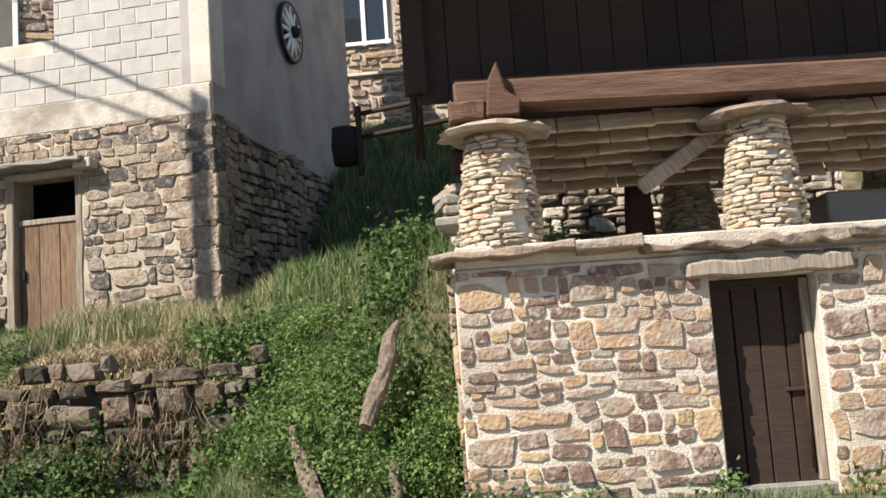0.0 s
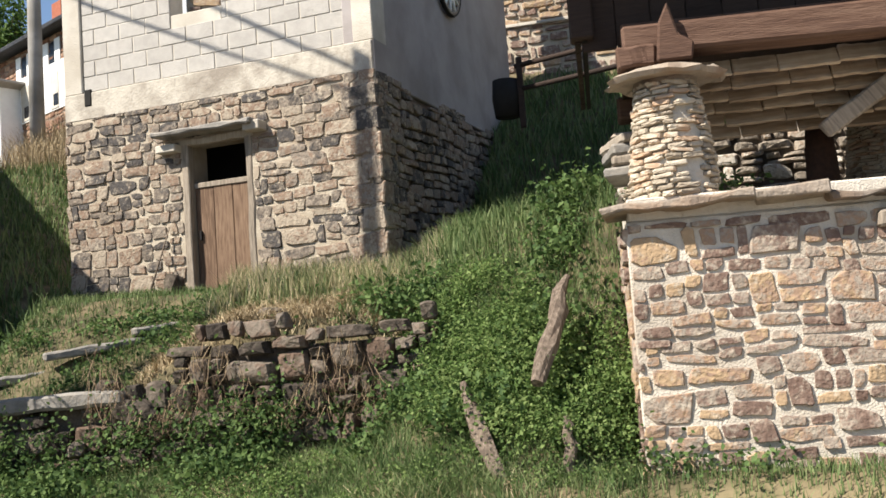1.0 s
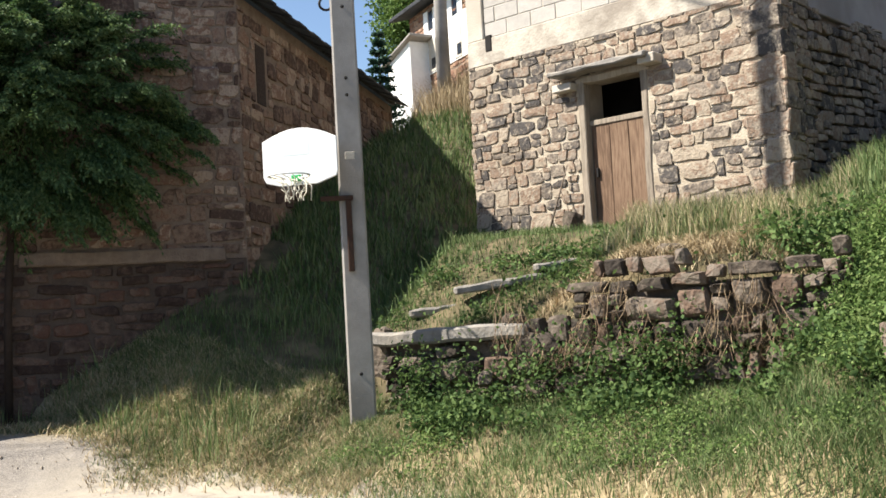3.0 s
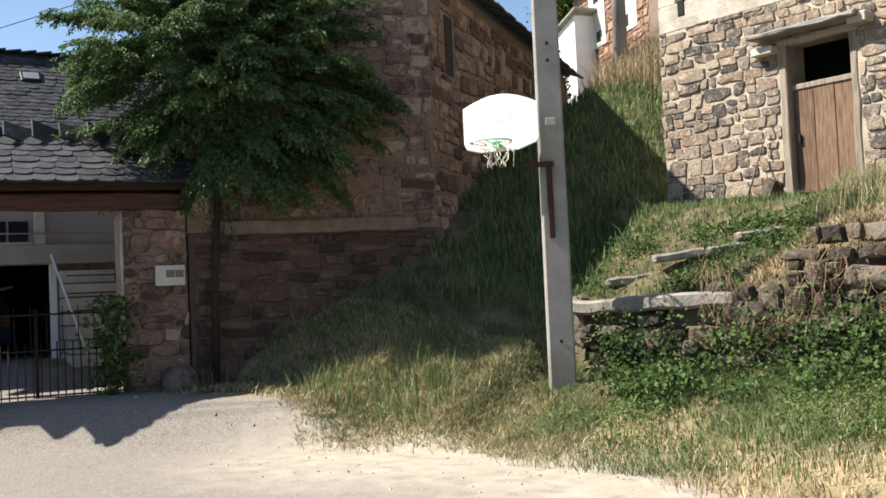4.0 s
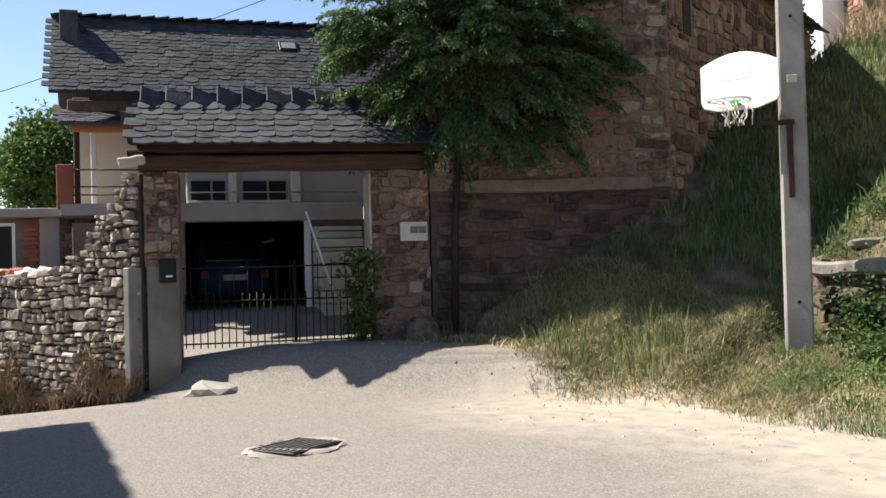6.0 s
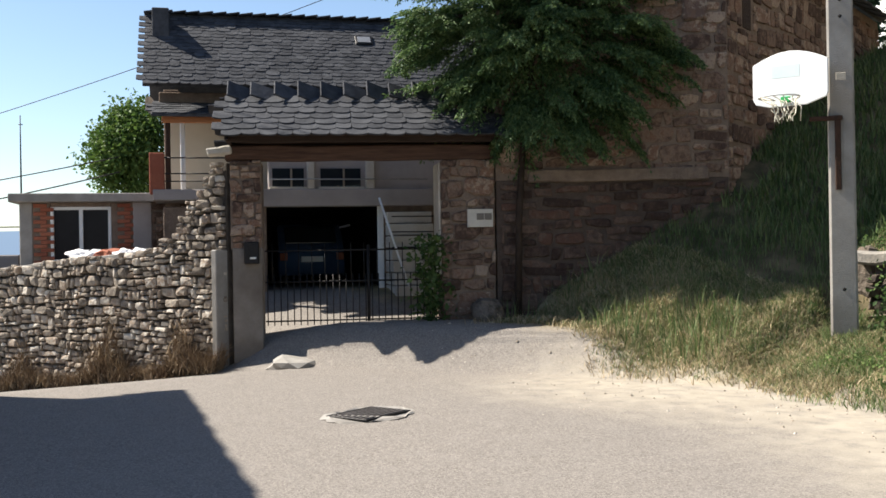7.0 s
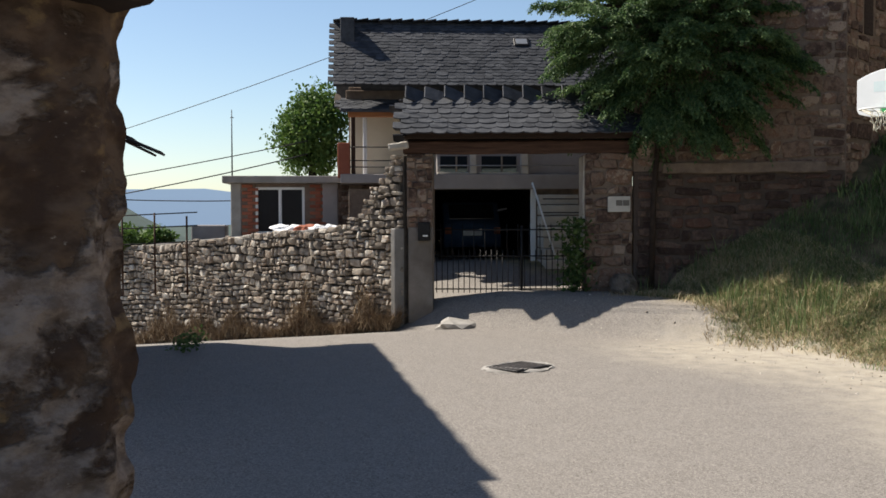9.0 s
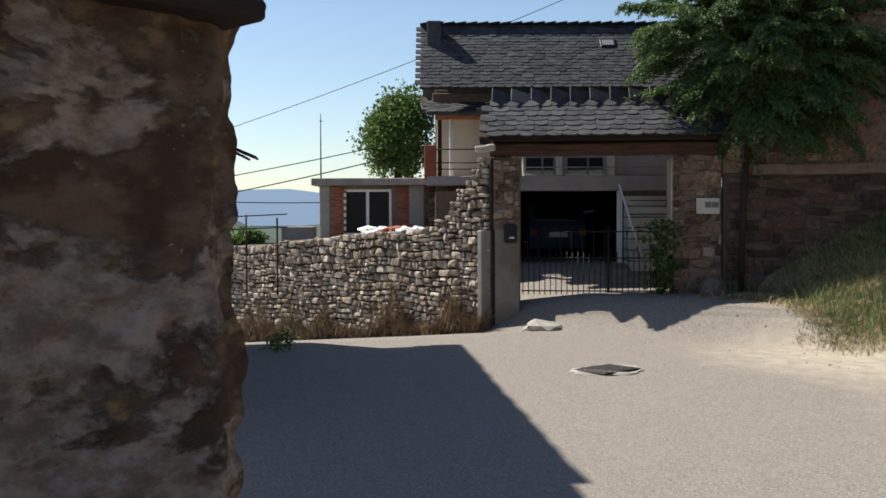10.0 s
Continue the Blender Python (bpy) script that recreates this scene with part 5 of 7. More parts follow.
sl_len = math.hypot(0.86, 0.67)
ang = math.atan2(0.62, 0.86)
SL = GF @ Matrix.Translation((-0.5, -0.42, 3.0)) @ Matrix.Rotation(ang, 4, "X")
put("roof_deck", box_mesh("roof_deck", (3.85, 1.06, 0.03), M["wood_dark"], 0.004, (1.93, 0.55, -0.02)), gro, SL)
SL2 = GF @ Matrix.Translation((3.35, 1.38, 3.0)) @ Matrix.Rotation(math.pi, 4, "Z") @ Matrix.Rotation(ang, 4, "X")
put("roof_deck", box_mesh("roof_deck", (3.85, 1.06, 0.03), M["wood_dark"], 0.004, (1.93, 0.55, -0.02)), gro, SL2)
for k in range(12):
    put("ridge_slate", box_mesh("ridge_slate", (0.36, 0.3, 0.03), M["slate"], 0.006), gro, GF @ Matrix.Translation((-0.3 + k * 0.32, 0.4, 3.68)) @ Matrix.Rotation(radians(rr.uniform(44, 54)), 4, "X") @ Matrix.Rotation(radians(rr.uniform(20, 30)), 4, "Y"), "upright ridge slate")
gate = thing("iron_gate", "low dark iron gate of thin upright bars", "gate", GF @ Matrix.Translation((0.02, 0.25, 0.42)))
for z in (0.08, 0.62, 1.05):
    part("rail", tube_mesh("rail", [(0, 0, z), (2.42, 0, z)], 0.012, M["iron"], 6), gate)
bar = tube_mesh("bar", [(0, 0, 0), (0, 0, 0.7)], 0.008, M["iron"], 6)
for k in range(27):
    part("bar", bar, gate, at=Matrix.Translation((0.03 + k * 0.09, 0, 0.02)))
thin = tube_mesh("bar", [(0, 0, 0), (0, 0, 0.55)], 0.006, M["iron"], 5)
for k in range(13):
    part("bar", thin, gate, at=Matrix.Translation((0.1 + k * 0.18, 0, 0.6)))
part("gate_post", tube_mesh("gate_post", [(1.42, 0, -0.1), (1.42, 0, 1.12)], 0.022, M["iron"], 8), gate)
part("latch", box_mesh("latch", (0.16, 0.03, 0.03), M["iron"], 0.004, (1.36, 0, 1.12)), gate, at=Matrix.Rotation(radians(-12), 4, "Y"))

# ---- stone wall left of the gate ----
SW0, SW1 = (-22.5, 0.1), (-12.87, 4.78)
sw = thing("roadside_wall", "grey dry stone wall with a stepped end rising to the gate", "stone wall")
SWF = frame_at(SW0, SW1)
SWL = math.dist(SW0, SW1)


def wall_top(x):
    d = SWL - x
    if d > 1.2:
        return 1.5 - 0.075 * (d - 1.2)
    return 2.72 - 1.22 * (d / 1.2) ** 1.15


def wall_foot(x):
    return -0.2 - 0.1 * (SWL - x)


outline = [(0, -2.0), (SWL, -0.6)] + [(SWL - d, wall_top(SWL - d) - 0.05) for d in (0, 0.15, 0.3, 0.45, 0.6, 0.8, 1.0, 1.18, 1.25, 3, 5)] + [(0, wall_top(0) - 0.05)]
put("core", prism_mesh("core", outline, 0.42, M["dry_joint"]), sw, SWF @ Matrix.Translation((0, 0.05, 0)))
rubble(sw, frame_at(SW0, SW1, -1.4), SWL, 4.3, 0.15, 0.105, "grey", 71, keep=lambda x, z, a, b: z + b - 1.4 < wall_top(x) + 0.07 and z - 1.4 > wall_foot(x) - 0.1, limit=300, near=(SWL - 2.2, 2.0), proud=0.05, fill=0.93, soft=0.84)
put("cap", prism_mesh("cap", [(0, wall_top(0) - 0.06), (SWL - 1.2, 1.44), (SWL - 1.2, 1.53), (0, wall_top(0) + 0.03)], 0.46, M["concrete"], 0.01), sw, SWF @ Matrix.Translation((0, 0.0, 0)), "flat cement cap")
put("end_strip", box_mesh("end_strip", (0.1, 0.3, 1.8), M["concrete"], 0.015, (SWL - 0.06, -0.02, 0.6)), sw, SWF, "pale cement strip")

# ---- main house with the garage ----
MO = (-15.6, 5.07)
MU = Vector((0.371, 0.9287))
MF = frame_at(MO, (MO[0] + MU.x, MO[1] + MU.y))
mh = thing("main_house", "stone and cream house with slate roof, balcony and open garage", "house")
wall_piece(mh, "wall", MF, -0.15, 1.46, 0.0, 2.2, 0.3, M["mortar_dark"])
wall_piece(mh, "wall", MF, 3.36, 8.5, 0.0, 2.2, 0.3, M["mortar_dark"])
wall_piece(mh, "slab", MF, 1.3, 4.2, 2.19, 2.47, 0.4, M["render_grey"], -0.12, "grey concrete lintel slab")
wall_piece(mh, "balcony_slab", MF, -0.3, 1.3, 2.3, 2.47, 1.3, M["render_grey"], -0.12)
wall_piece(mh, "upper_wall", MF, -0.12, 8.5, 2.47, 4.1, 0.3, M["cream"], 0.9, "cream rendered upper wall")
wall_piece(mh, "upper_wall", MF, 1.5, 8.5, 2.47, 3.0, 0.25, M["render_grey"], 0.02)
wall_piece(mh, "gable_wall", MF, -0.15, 0.1, 0.0, 4.2, 1.4, M["mortar_dark"], 0.95)
wall_piece(mh, "frieze", MF, -0.2, 8.5, 3.72, 4.06, 0.2, M["mortar_dark"], 0.3)
wall_piece(mh, "post", MF, -0.1, -0.02, 2.47, 3.7, 0.08, M["rust"], -0.08, "thin dark porch post")
wall_piece(mh, "post", MF, 0.12, 0.2, 2.47, 3.6, 0.1, M["white"], 0.3)
wall_piece(mh, "fascia", MF, -0.15, 1.2, 3.52, 3.64, 0.06, M["orange_wood"], -0.1, "orange timber fascia")
for z in (2.72, 2.97, 2.6):
    put("rail", tube_mesh("rail", [(-0.15, -0.08, z), (1.35, -0.08, z)], 0.012, M["iron"], 6), mh, MF)
put("rail", tube_mesh("rail", [(1.5, -0.1, 2.63), (4.1, -0.1, 2.63)], 0.012, M["grey_metal"], 6), mh, MF)
wall_piece(mh, "brick_post", MF, -0.35, -0.12, 2.4, 3.05, 0.25, M["brick"], -0.1, "red brick post")
skirt = MF @ Matrix.Translation((-0.3, -0.2, 3.64)) @ Matrix.Rotation(radians(24), 4, "X")
put("porch_roof", box_mesh("porch_roof", (1.9, 0.7, 0.05), M["slate"], 0.01, (0.95, 0.3, 0)), mh, skirt, "slate porch roof")
for x0, x1 in ((1.56, 2.07), (2.34, 3.0)):
    w = thing("house_window", "dark window with grey frame over the garage", "window", MF @ Matrix.Translation(((x0 + x1) / 2, 0.0, 2.66)), "windows over the garage")
    ww = x1 - x0
    part("pane", box_mesh("pane", (ww, 0.02, 0.3), M["pane"], 0.0, (0, 0.0, 0)), w)
    part("sill", box_mesh("sill", (ww + 0.1, 0.08, 0.04), M["cement"], 0.006, (0, -0.02, -0.17)), w)
    part("mullion", box_mesh("mullion", (0.03, 0.03, 0.3), M["wood_grey"], 0.004, (0.05, -0.02, 0)), w)
wall_piece(mh, "column", MF, 2.12, 2.24, 2.47, 3.0, 0.15, M["cement"], -0.08, "pale column")
wall_piece(mh, "column", MF, 3.08, 3.22, 2.47, 3.0, 0.15, M["cement"], -0.08, "pale column")
rs = math.atan2(1.37, 1.35)
MS = MF @ Matrix.Translation((-0.42, -0.3, 4.1)) @ Matrix.Rotation(rs, 4, "X")
put("roof_deck", box_mesh("roof_deck", (8.6, 1.96, 0.06), M["slate"], 0.01, (4.3, 0.98, -0.035)), mh, MS)
put("roof_deck", box_mesh("roof_deck", (8.6, 1.96, 0.06), M["slate"], 0.01, (4.3, 0.98, -0.035)), mh, MF @ Matrix.Translation((8.18, 2.4, 4.1)) @ Matrix.Rotation(math.pi, 4, "Z") @ Matrix.Rotation(rs, 4, "X"))
for k in range(38):
    put("ridge_tile", box_mesh("ridge_tile", (0.25, 0.26, 0.03), M["slate"], 0.006), mh, MF @ Matrix.Translation((-0.32 + k * 0.22, 1.03, 5.5)) @ Matrix.Rotation(radians(-9), 4, "Y"))
wall_piece(mh, "chimney", MF, -0.3, -0.03, 4.6, 5.48, 0.3, M["slate"], 0.55, "slate clad chimney")
SK = MS @ Matrix.Translation((3.6, 1.28, 0.02))
put("skylight", box_mesh("skylight", (0.3, 0.24, 0.07), M["iron"], 0.01), mh, SK, "small roof light")
put("skylight_glass", box_mesh("skylight_glass", (0.22, 0.16, 0.01), M["grey_metal"], 0.0, (0, 0, 0.04)), mh, SK)
dish = thing("satellite_dish", "white satellite dish on the gable", "satellite dish", MF @ Matrix.Translation((-0.38, 0.5, 3.85)))
bm = bmesh.new()
bmesh.ops.create_uvsphere(bm, u_segments=20, v_segments=12, radius=0.3)
bmesh.ops.delete(bm, geom=[v for v in bm.verts if v.co.z > -0.16], context="VERTS")
for v in bm.verts:
    v.co.z = (v.co.z + 0.3) * 0.8
part("bowl", from_bm("bowl", bm, M["white"], True), dish, at=Matrix.Rotation(radians(60), 4, "Z") @ Matrix.Rotation(radians(80), 4, "X") @ Matrix.Scale(0.75, 4))
part("arm", tube_mesh("arm", [(0, 0, 0), (0.2, 0.1, -0.05)], 0.012, M["grey_metal"], 6), dish)
# garage inside, walls coloured near-black to paint its deep shade
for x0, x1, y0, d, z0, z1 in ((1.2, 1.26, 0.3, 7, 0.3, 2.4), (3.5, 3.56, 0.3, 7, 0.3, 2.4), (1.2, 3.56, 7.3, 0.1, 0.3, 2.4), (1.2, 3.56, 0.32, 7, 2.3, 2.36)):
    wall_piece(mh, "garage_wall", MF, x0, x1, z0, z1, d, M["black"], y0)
wall_piece(mh, "door_post", MF, 3.27, 3.37, 0.4, 2.2, 0.08, M["white"], -0.03, "pale door edge")
for k in range(7):
    wall_piece(mh, "stair_step", MF, 3.4, 4.15, 0.7 + k * 0.2, 0.885 + k * 0.2, 1.4 - 0.12 * k, M["cement"], -0.9 + 0.12 * k, "worn cement step")
for k in range(6):
    put("stair_rail", tube_mesh("stair_rail", [(3.42, -0.5, 0.75 + 0.25 * k), (4.15, -0.5, 0.75 + 0.25 * k)], 0.01, M["iron"], 5), mh, MF)
put("hand_rail", tube_mesh("hand_rail", [(3.22, -0.5, 2.3), (3.72, -0.95, 0.5)], 0.018, M["white"], 7), mh, MF, "pale slanting hand rail")
car = thing("parked_car", "blue small car parked in the dark garage", "car", MF @ Matrix.Translation((2.42, 2.3, 0.82)))
bm = bmesh.new()
prof = [(0, 0.2), (0, 0.62), (0.12, 0.74), (0.55, 1.15), (1.7, 1.2), (2.3, 0.78), (3.1, 0.66), (3.2, 0.25)]
loops = []
for x0, ins in ((-0.62, 0.08), (-0.58, 0.0), (0.58, 0.0), (0.62, 0.08)):
    loops.append([bm.verts.new((x0, y + ins * (1 if y < 1.5 else -1), z - ins * 0.4)) for y, z in prof])
for a, b in zip(loops, loops[1:]):
    for i in range(len(prof)):
        j = (i + 1) % len(prof)
        bm.faces.new((a[i], a[j], b[j], b[i]))
bm.faces.new(loops[0][::-1])
bm.faces.new(loops[-1])
bmesh.ops.recalc_face_normals(bm, faces=bm.faces)
bmesh.ops.bevel(bm, geom=bm.edges[:], offset=0.03, segments=2, affect="EDGES")
shell = part("body", from_bm("body", bm, M["car_blue"], True), car)
part("rear_window", box_mesh("rear_window", (0.95, 0.02, 0.42), M["pane"], 0.006), shell, at=Matrix.Translation((0, 0.31, 0.95)) @ Matrix.Rotation(radians(-43), 4, "X"))
part("number_plate", box_mesh("number_plate", (0.4, 0.015, 0.1), M["white"], 0.003, (0, -0.01, 0.5)), shell)
for x0 in (-0.52, 0.52):
    part("tail_light", box_mesh("tail_light", (0.14, 0.03, 0.14), M["brick"], 0.01, (x0, 0.0, 0.55)), shell, "red tail light")
    for y0 in (0.55, 2.55):
        part("wheel", tube_mesh("wheel", [(x0 * 0.9, y0, 0.24), (x0 * 1.18, y0, 0.24)], 0.24, M["rubber"], 16), car)

# ---- brick annexe ----
AO = (-16.53 + MU.x * -2.42, 5.44 + MU.y * -2.42)
AF = frame_at(AO, (AO[0] + MU.x, AO[1] + MU.y))
an = thing("brick_annexe", "low red brick annexe with flat concrete roof", "building")
wall_piece(an, "wall", AF, 0.0, 0.46, -0.8, 2.33, 0.25, M["mortar_dark"])
wall_piece(an, "wall", AF, 1.4, 3.4, -0.8, 2.33, 0.25, M["mortar_dark"])
wall_piece(an, "wall", AF, 0.46, 1.4, -0.8, 1.36, 0.25, M["mortar_dark"])
wall_piece(an, "wall", AF, 0.46, 1.4, 2.24, 2.33, 0.25, M["mortar_dark"])
# Near-black back paints the annexe's unlit inside.
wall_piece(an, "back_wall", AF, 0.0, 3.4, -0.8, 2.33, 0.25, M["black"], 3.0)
wall_piece(an, "roof_slab", AF, -0.16, 3.6, 2.33, 2.47, 3.6, M["concrete"], -0.2, "flat concrete roof slab")
wall_piece(an, "corner_pillar", AF, -0.02, 0.18, -0.8, 2.33, 0.28, M["concrete"], -0.02, "grey concrete corner")
wall_piece(an, "cement_patch", AF, 1.75, 2.05, -0.8, 2.33, 0.03, M["render_grey"], -0.03)
ar = random.Random(8)
brick_me = box_mesh("brick", (0.205, 0.03, 0.058), M["brick"], 0.004)
for row in range(17):
    z = 1.22 + row * 0.066
    x = 0.2 - (0.11 if row % 2 else 0)
    while x < 1.72:
        if x >= 0.17 and not (x + 0.1 > 0.42 and x < 1.44 and z > 1.32) and z < 2.3:
            put("brick", brick_me, an, AF @ Matrix.Translation((x + 0.1, -0.012 + ar.uniform(-0.004, 0.004), z)))
        x += 0.218
rubble(an, AF @ Matrix.Translation((2.05, 0, 1.0)), 1.2, 1.3, 0.22, 0.13, "dark", 81, limit=60, keep=lambda x, z, a, b: z + b < 1.32)
wn2 = thing("annexe_window", "white framed sliding window in the brick annexe", "window", AF @ Matrix.Translation((0.93, 0.02, 1.8)))
for x0, z0, w, h in ((-0.45, 0, 0.05, 0.9), (0.0, 0, 0.06, 0.9), (0.45, 0, 0.05, 0.9), (0, 0.43, 0.94, 0.05), (0, -0.43, 0.94, 0.05)):
    part("window_frame", box_mesh("window_frame", (w, 0.06, h), M["white"], 0.005, (x0, 0, z0)), wn2)
for x0 in (-0.22, 0.22):
    part("pane", box_mesh("pane", (0.4, 0.012, 0.82), M["pane_dark"], 0.0, (x0, 0.02, 0)), wn2)
mast = tagged(part("antenna_mast", tube_mesh("antenna_mast", [(0, 0, 0), (0, 0, 1.3)], [0.016, 0.009], M["iron"], 6)), "thin antenna mast on the annexe roof", "antenna")
mast.matrix_basis = AF @ Matrix.Translation((0.0, 0.1, 2.46))
part("cross_bar", tube_mesh("cross_bar", [(-0.03, 0, 1.15), (0.04, 0, 1.15)], 0.008, M["iron"], 5), mast)
bag = thing("plastic_sack", "crumpled white and red plastic sacks on the wall", "sack", SWF @ Matrix.Translation((SWL - 2.6, 0.25, 1.38)))
for k in range(5):
    bm = bmesh.new()
    bmesh.ops.create_icosphere(bm, subdivisions=3, radius=0.2)
    for v in bm.verts:
        v.co *= 1 + 0.7 * noise.noise(v.co * 7 + Vector((k * 9, 0, 0)))
        v.co = Vector((v.co.x * 1.1, v.co.y * 0.8, max(v.co.z * 0.5, -0.05)))
    part("fold", from_bm("fold", bm, M["plastic_bag"] if k != 2 else M["brick"]), bag, at=Matrix.Translation((k * 0.28 - 0.4, ar.uniform(-0.05, 0.05), 0.06)))
tank = tagged(part("grey_tank", box_mesh("grey_tank", (0.75, 0.5, 1.6), M["render_grey"], 0.02)), "grey cement box beyond the wall", "tank")
tank.matrix_basis = AF @ Matrix.Translation((-0.85, 3.0, 0.69))

# ---- nearest building, its worn corner at the roadside ----
NA = (-2.3, -1.2)
nb = thing("roadside_building", "old building with worn plastered stone wall and slate eaves", "building")
bm = bmesh.new()
NFm = frame_at((-0.4, -5.6), NA)
nl = math.dist((-0.4, -5.6), NA)
cols, rows = 200, 170
grid = []
for j in range(rows + 1):
    for i in range(cols + 1):
        x, z = nl * i / cols, -0.3 + 3.9 * j / rows
        d = 0.1 * noise.noise(Vector((x * 0.9, z * 0.9, 2))) + 0.06 * noise.noise(Vector((x * 3, z * 3, 7))) + 0.04 * noise.noise(Vector((x * 7, z * 10, 1))) + 0.02 * noise.noise(Vector((x * 18, z * 18, 1)))
        e = smooth(nl - 0.25, nl, x)
        xx = x + (0.06 * noise.noise(Vector((z * 1.6, 0, 5))) + 0.05 * noise.noise(Vector((z * 5, 3, 5)))) * e
        grid.append((xx, -d - 0.02 + e * 0.18, z))
gf = [(j * (cols + 1) + i, j * (cols + 1) + i + 1, (j + 1) * (cols + 1) + i + 1, (j + 1) * (cols + 1) + i) for j in range(rows) for i in range(cols)]
k0 = len(grid)
for j in range(rows + 1):
    gx, gy, gz = grid[j * (cols + 1) + cols]
    grid.append((gx - 0.02, gy + 0.9, gz))
for j in range(rows):
    gf.append((j * (cols + 1) + cols, k0 + j, k0 + j + 1, (j + 1) * (cols + 1) + cols))
put("plastered_wall", mesh_of("plastered_wall", grid, gf, M["plaster_near"], True), nb, NFm)
put("core", box_mesh("core", (nl - 0.3, 0.6, 3.8), M["mortar_dark"], 0.01, (nl / 2 - 0.1, 0.55, 1.6)), nb, NFm)
for k in range(14):
    put("eave_slate", box_mesh("eave_slate", (0.42, 0.62, 0.04), M["slate"], 0.01), nb, NFm @ Matrix.Translation((nl - 0.27 - k * 0.37, 0.08, 2.79 + 0.03 * (k % 2))) @ Matrix.Rotation(radians(rr.uniform(14, 24)), 4, "X") @ Matrix.Rotation(radians(rr.uniform(-6, 6)), 4, "Y"))

put("eave_board", box_mesh("eave_board", (nl + 0.1, 0.62, 0.09), M["wood_dark"], 0.02, (nl / 2 - 0.12, 0.08, 2.68), 0.015, 4), nb, NFm, "dark eave boards")
# unseen tall barn beyond it, added so that its eaves shade the road
barn = thing("road_shade_barn", "unseen tall barn added to shade the road, with a lean-to", "barn")
TB1, TB0 = (-6.71, -1.82), (-14.01, 0.31)
BNF = frame_at(TB1, TB0)
bn = math.dist(TB0, TB1)
wall_piece(barn, "wall", BNF, 0.0, bn - 0.45, -1.8, 4.95, 0.5, M["mortar_dark"], 0.55)
BRF = BNF @ Matrix.Translation((bn, 0, 4.97))
put("rafter_plate", box_mesh("rafter_plate", (bn - 0.6, 0.14, 0.12), M["wood_dark"], 0.01, (-bn / 2 - 0.3, 0.45, -0.02)), barn, BRF)
put("eave_deck", box_mesh("eave_deck", (bn, 0.55, 0.03), M["wood_dark"], 0.004, (-bn / 2, 0.28, 0.02)), barn, BRF)
put("roof_deck", box_mesh("roof_deck", (bn - 0.1, 2.6, 0.05), M["wood_dark"], 0.005, (-bn / 2, 1.3, 0)), barn, BRF @ Matrix.Rotation(radians(10), 4, "X"))
for k in range(20):
    put("eave_slate", box_mesh("eave_slate", (0.42, 0.5, 0.035), M["slate"], 0.008), barn, BRF @ Matrix.Translation((-0.1 - k * 0.36, 0.16, 0.06 + 0.02 * (k % 2))) @ Matrix.Rotation(radians(10 + rr.uniform(-3, 3)), 4, "X") @ Matrix.Rotation(radians(rr.uniform(-4, 4)), 4, "Z"))


# lean-to roof on the barn's wall
tip = BNF.inverted() @ Vector((-11.84, 0.74, 2.5))
LT = BNF @ Matrix.Translation((tip.x, tip.y, tip.z)) @ Matrix.Rotation(radians(26), 4, "X")
put("lean_to_deck", box_mesh("lean_to_deck", (0.9, 1.7, 0.03), M["wood_dark"], 0.004, (-0.47, 0.9, 0)), barn, LT)
for k in range(3):
    for j in range(4):
        put("lean_to_slate", box_mesh("lean_to_slate", (0.31, 0.5, 0.03), M["slate"], 0.006), barn, LT @ Matrix.Translation((-0.17 - k * 0.3, 0.2 + j * 0.4, 0.045 + 0.006 * (k % 2))) @ Matrix.Rotation(radians(-3), 4, "X"))

# ---- road drain ----
drain = thing("road_drain", "dark iron drain grate set in a worn cement collar", "drain", Matrix.Translation((-7.59, 3.86, ground_z(-7.59, 3.86) + 0.012)) @ Matrix.Rotation(radians(109.6), 4, "Z"))
part("collar", rough_slab("collar", 0.5, 0.36, 0.01, M["concrete"], 5, 26), drain, "worn cement collar", at=Matrix.Translation((0, 0, -0.012)))
# Flat near-black sheet paints the dark of the pit between the bars.
part("pit", box_mesh("pit", (0.6, 0.43, 0.006), M["black"], 0.0, (0, 0, 0.002)), drain)
for y0 in (-0.215, 0.215):
    part("grate_frame", box_mesh("grate_frame", (0.62, 0.025, 0.014), M["iron"], 0.003, (0, y0, 0.006)), drain)
for x0 in (-0.3, 0.3):
    part("grate_frame", box_mesh("grate_frame", (0.025, 0.43, 0.014), M["iron"], 0.003, (x0, 0, 0.006)), drain)
for k in range(7):
    part("grate_bar", box_mesh("grate_bar", (0.6, 0.026, 0.014), M["grate"], 0.003, (0, -0.165 + k * 0.055, 0.007)), drain)

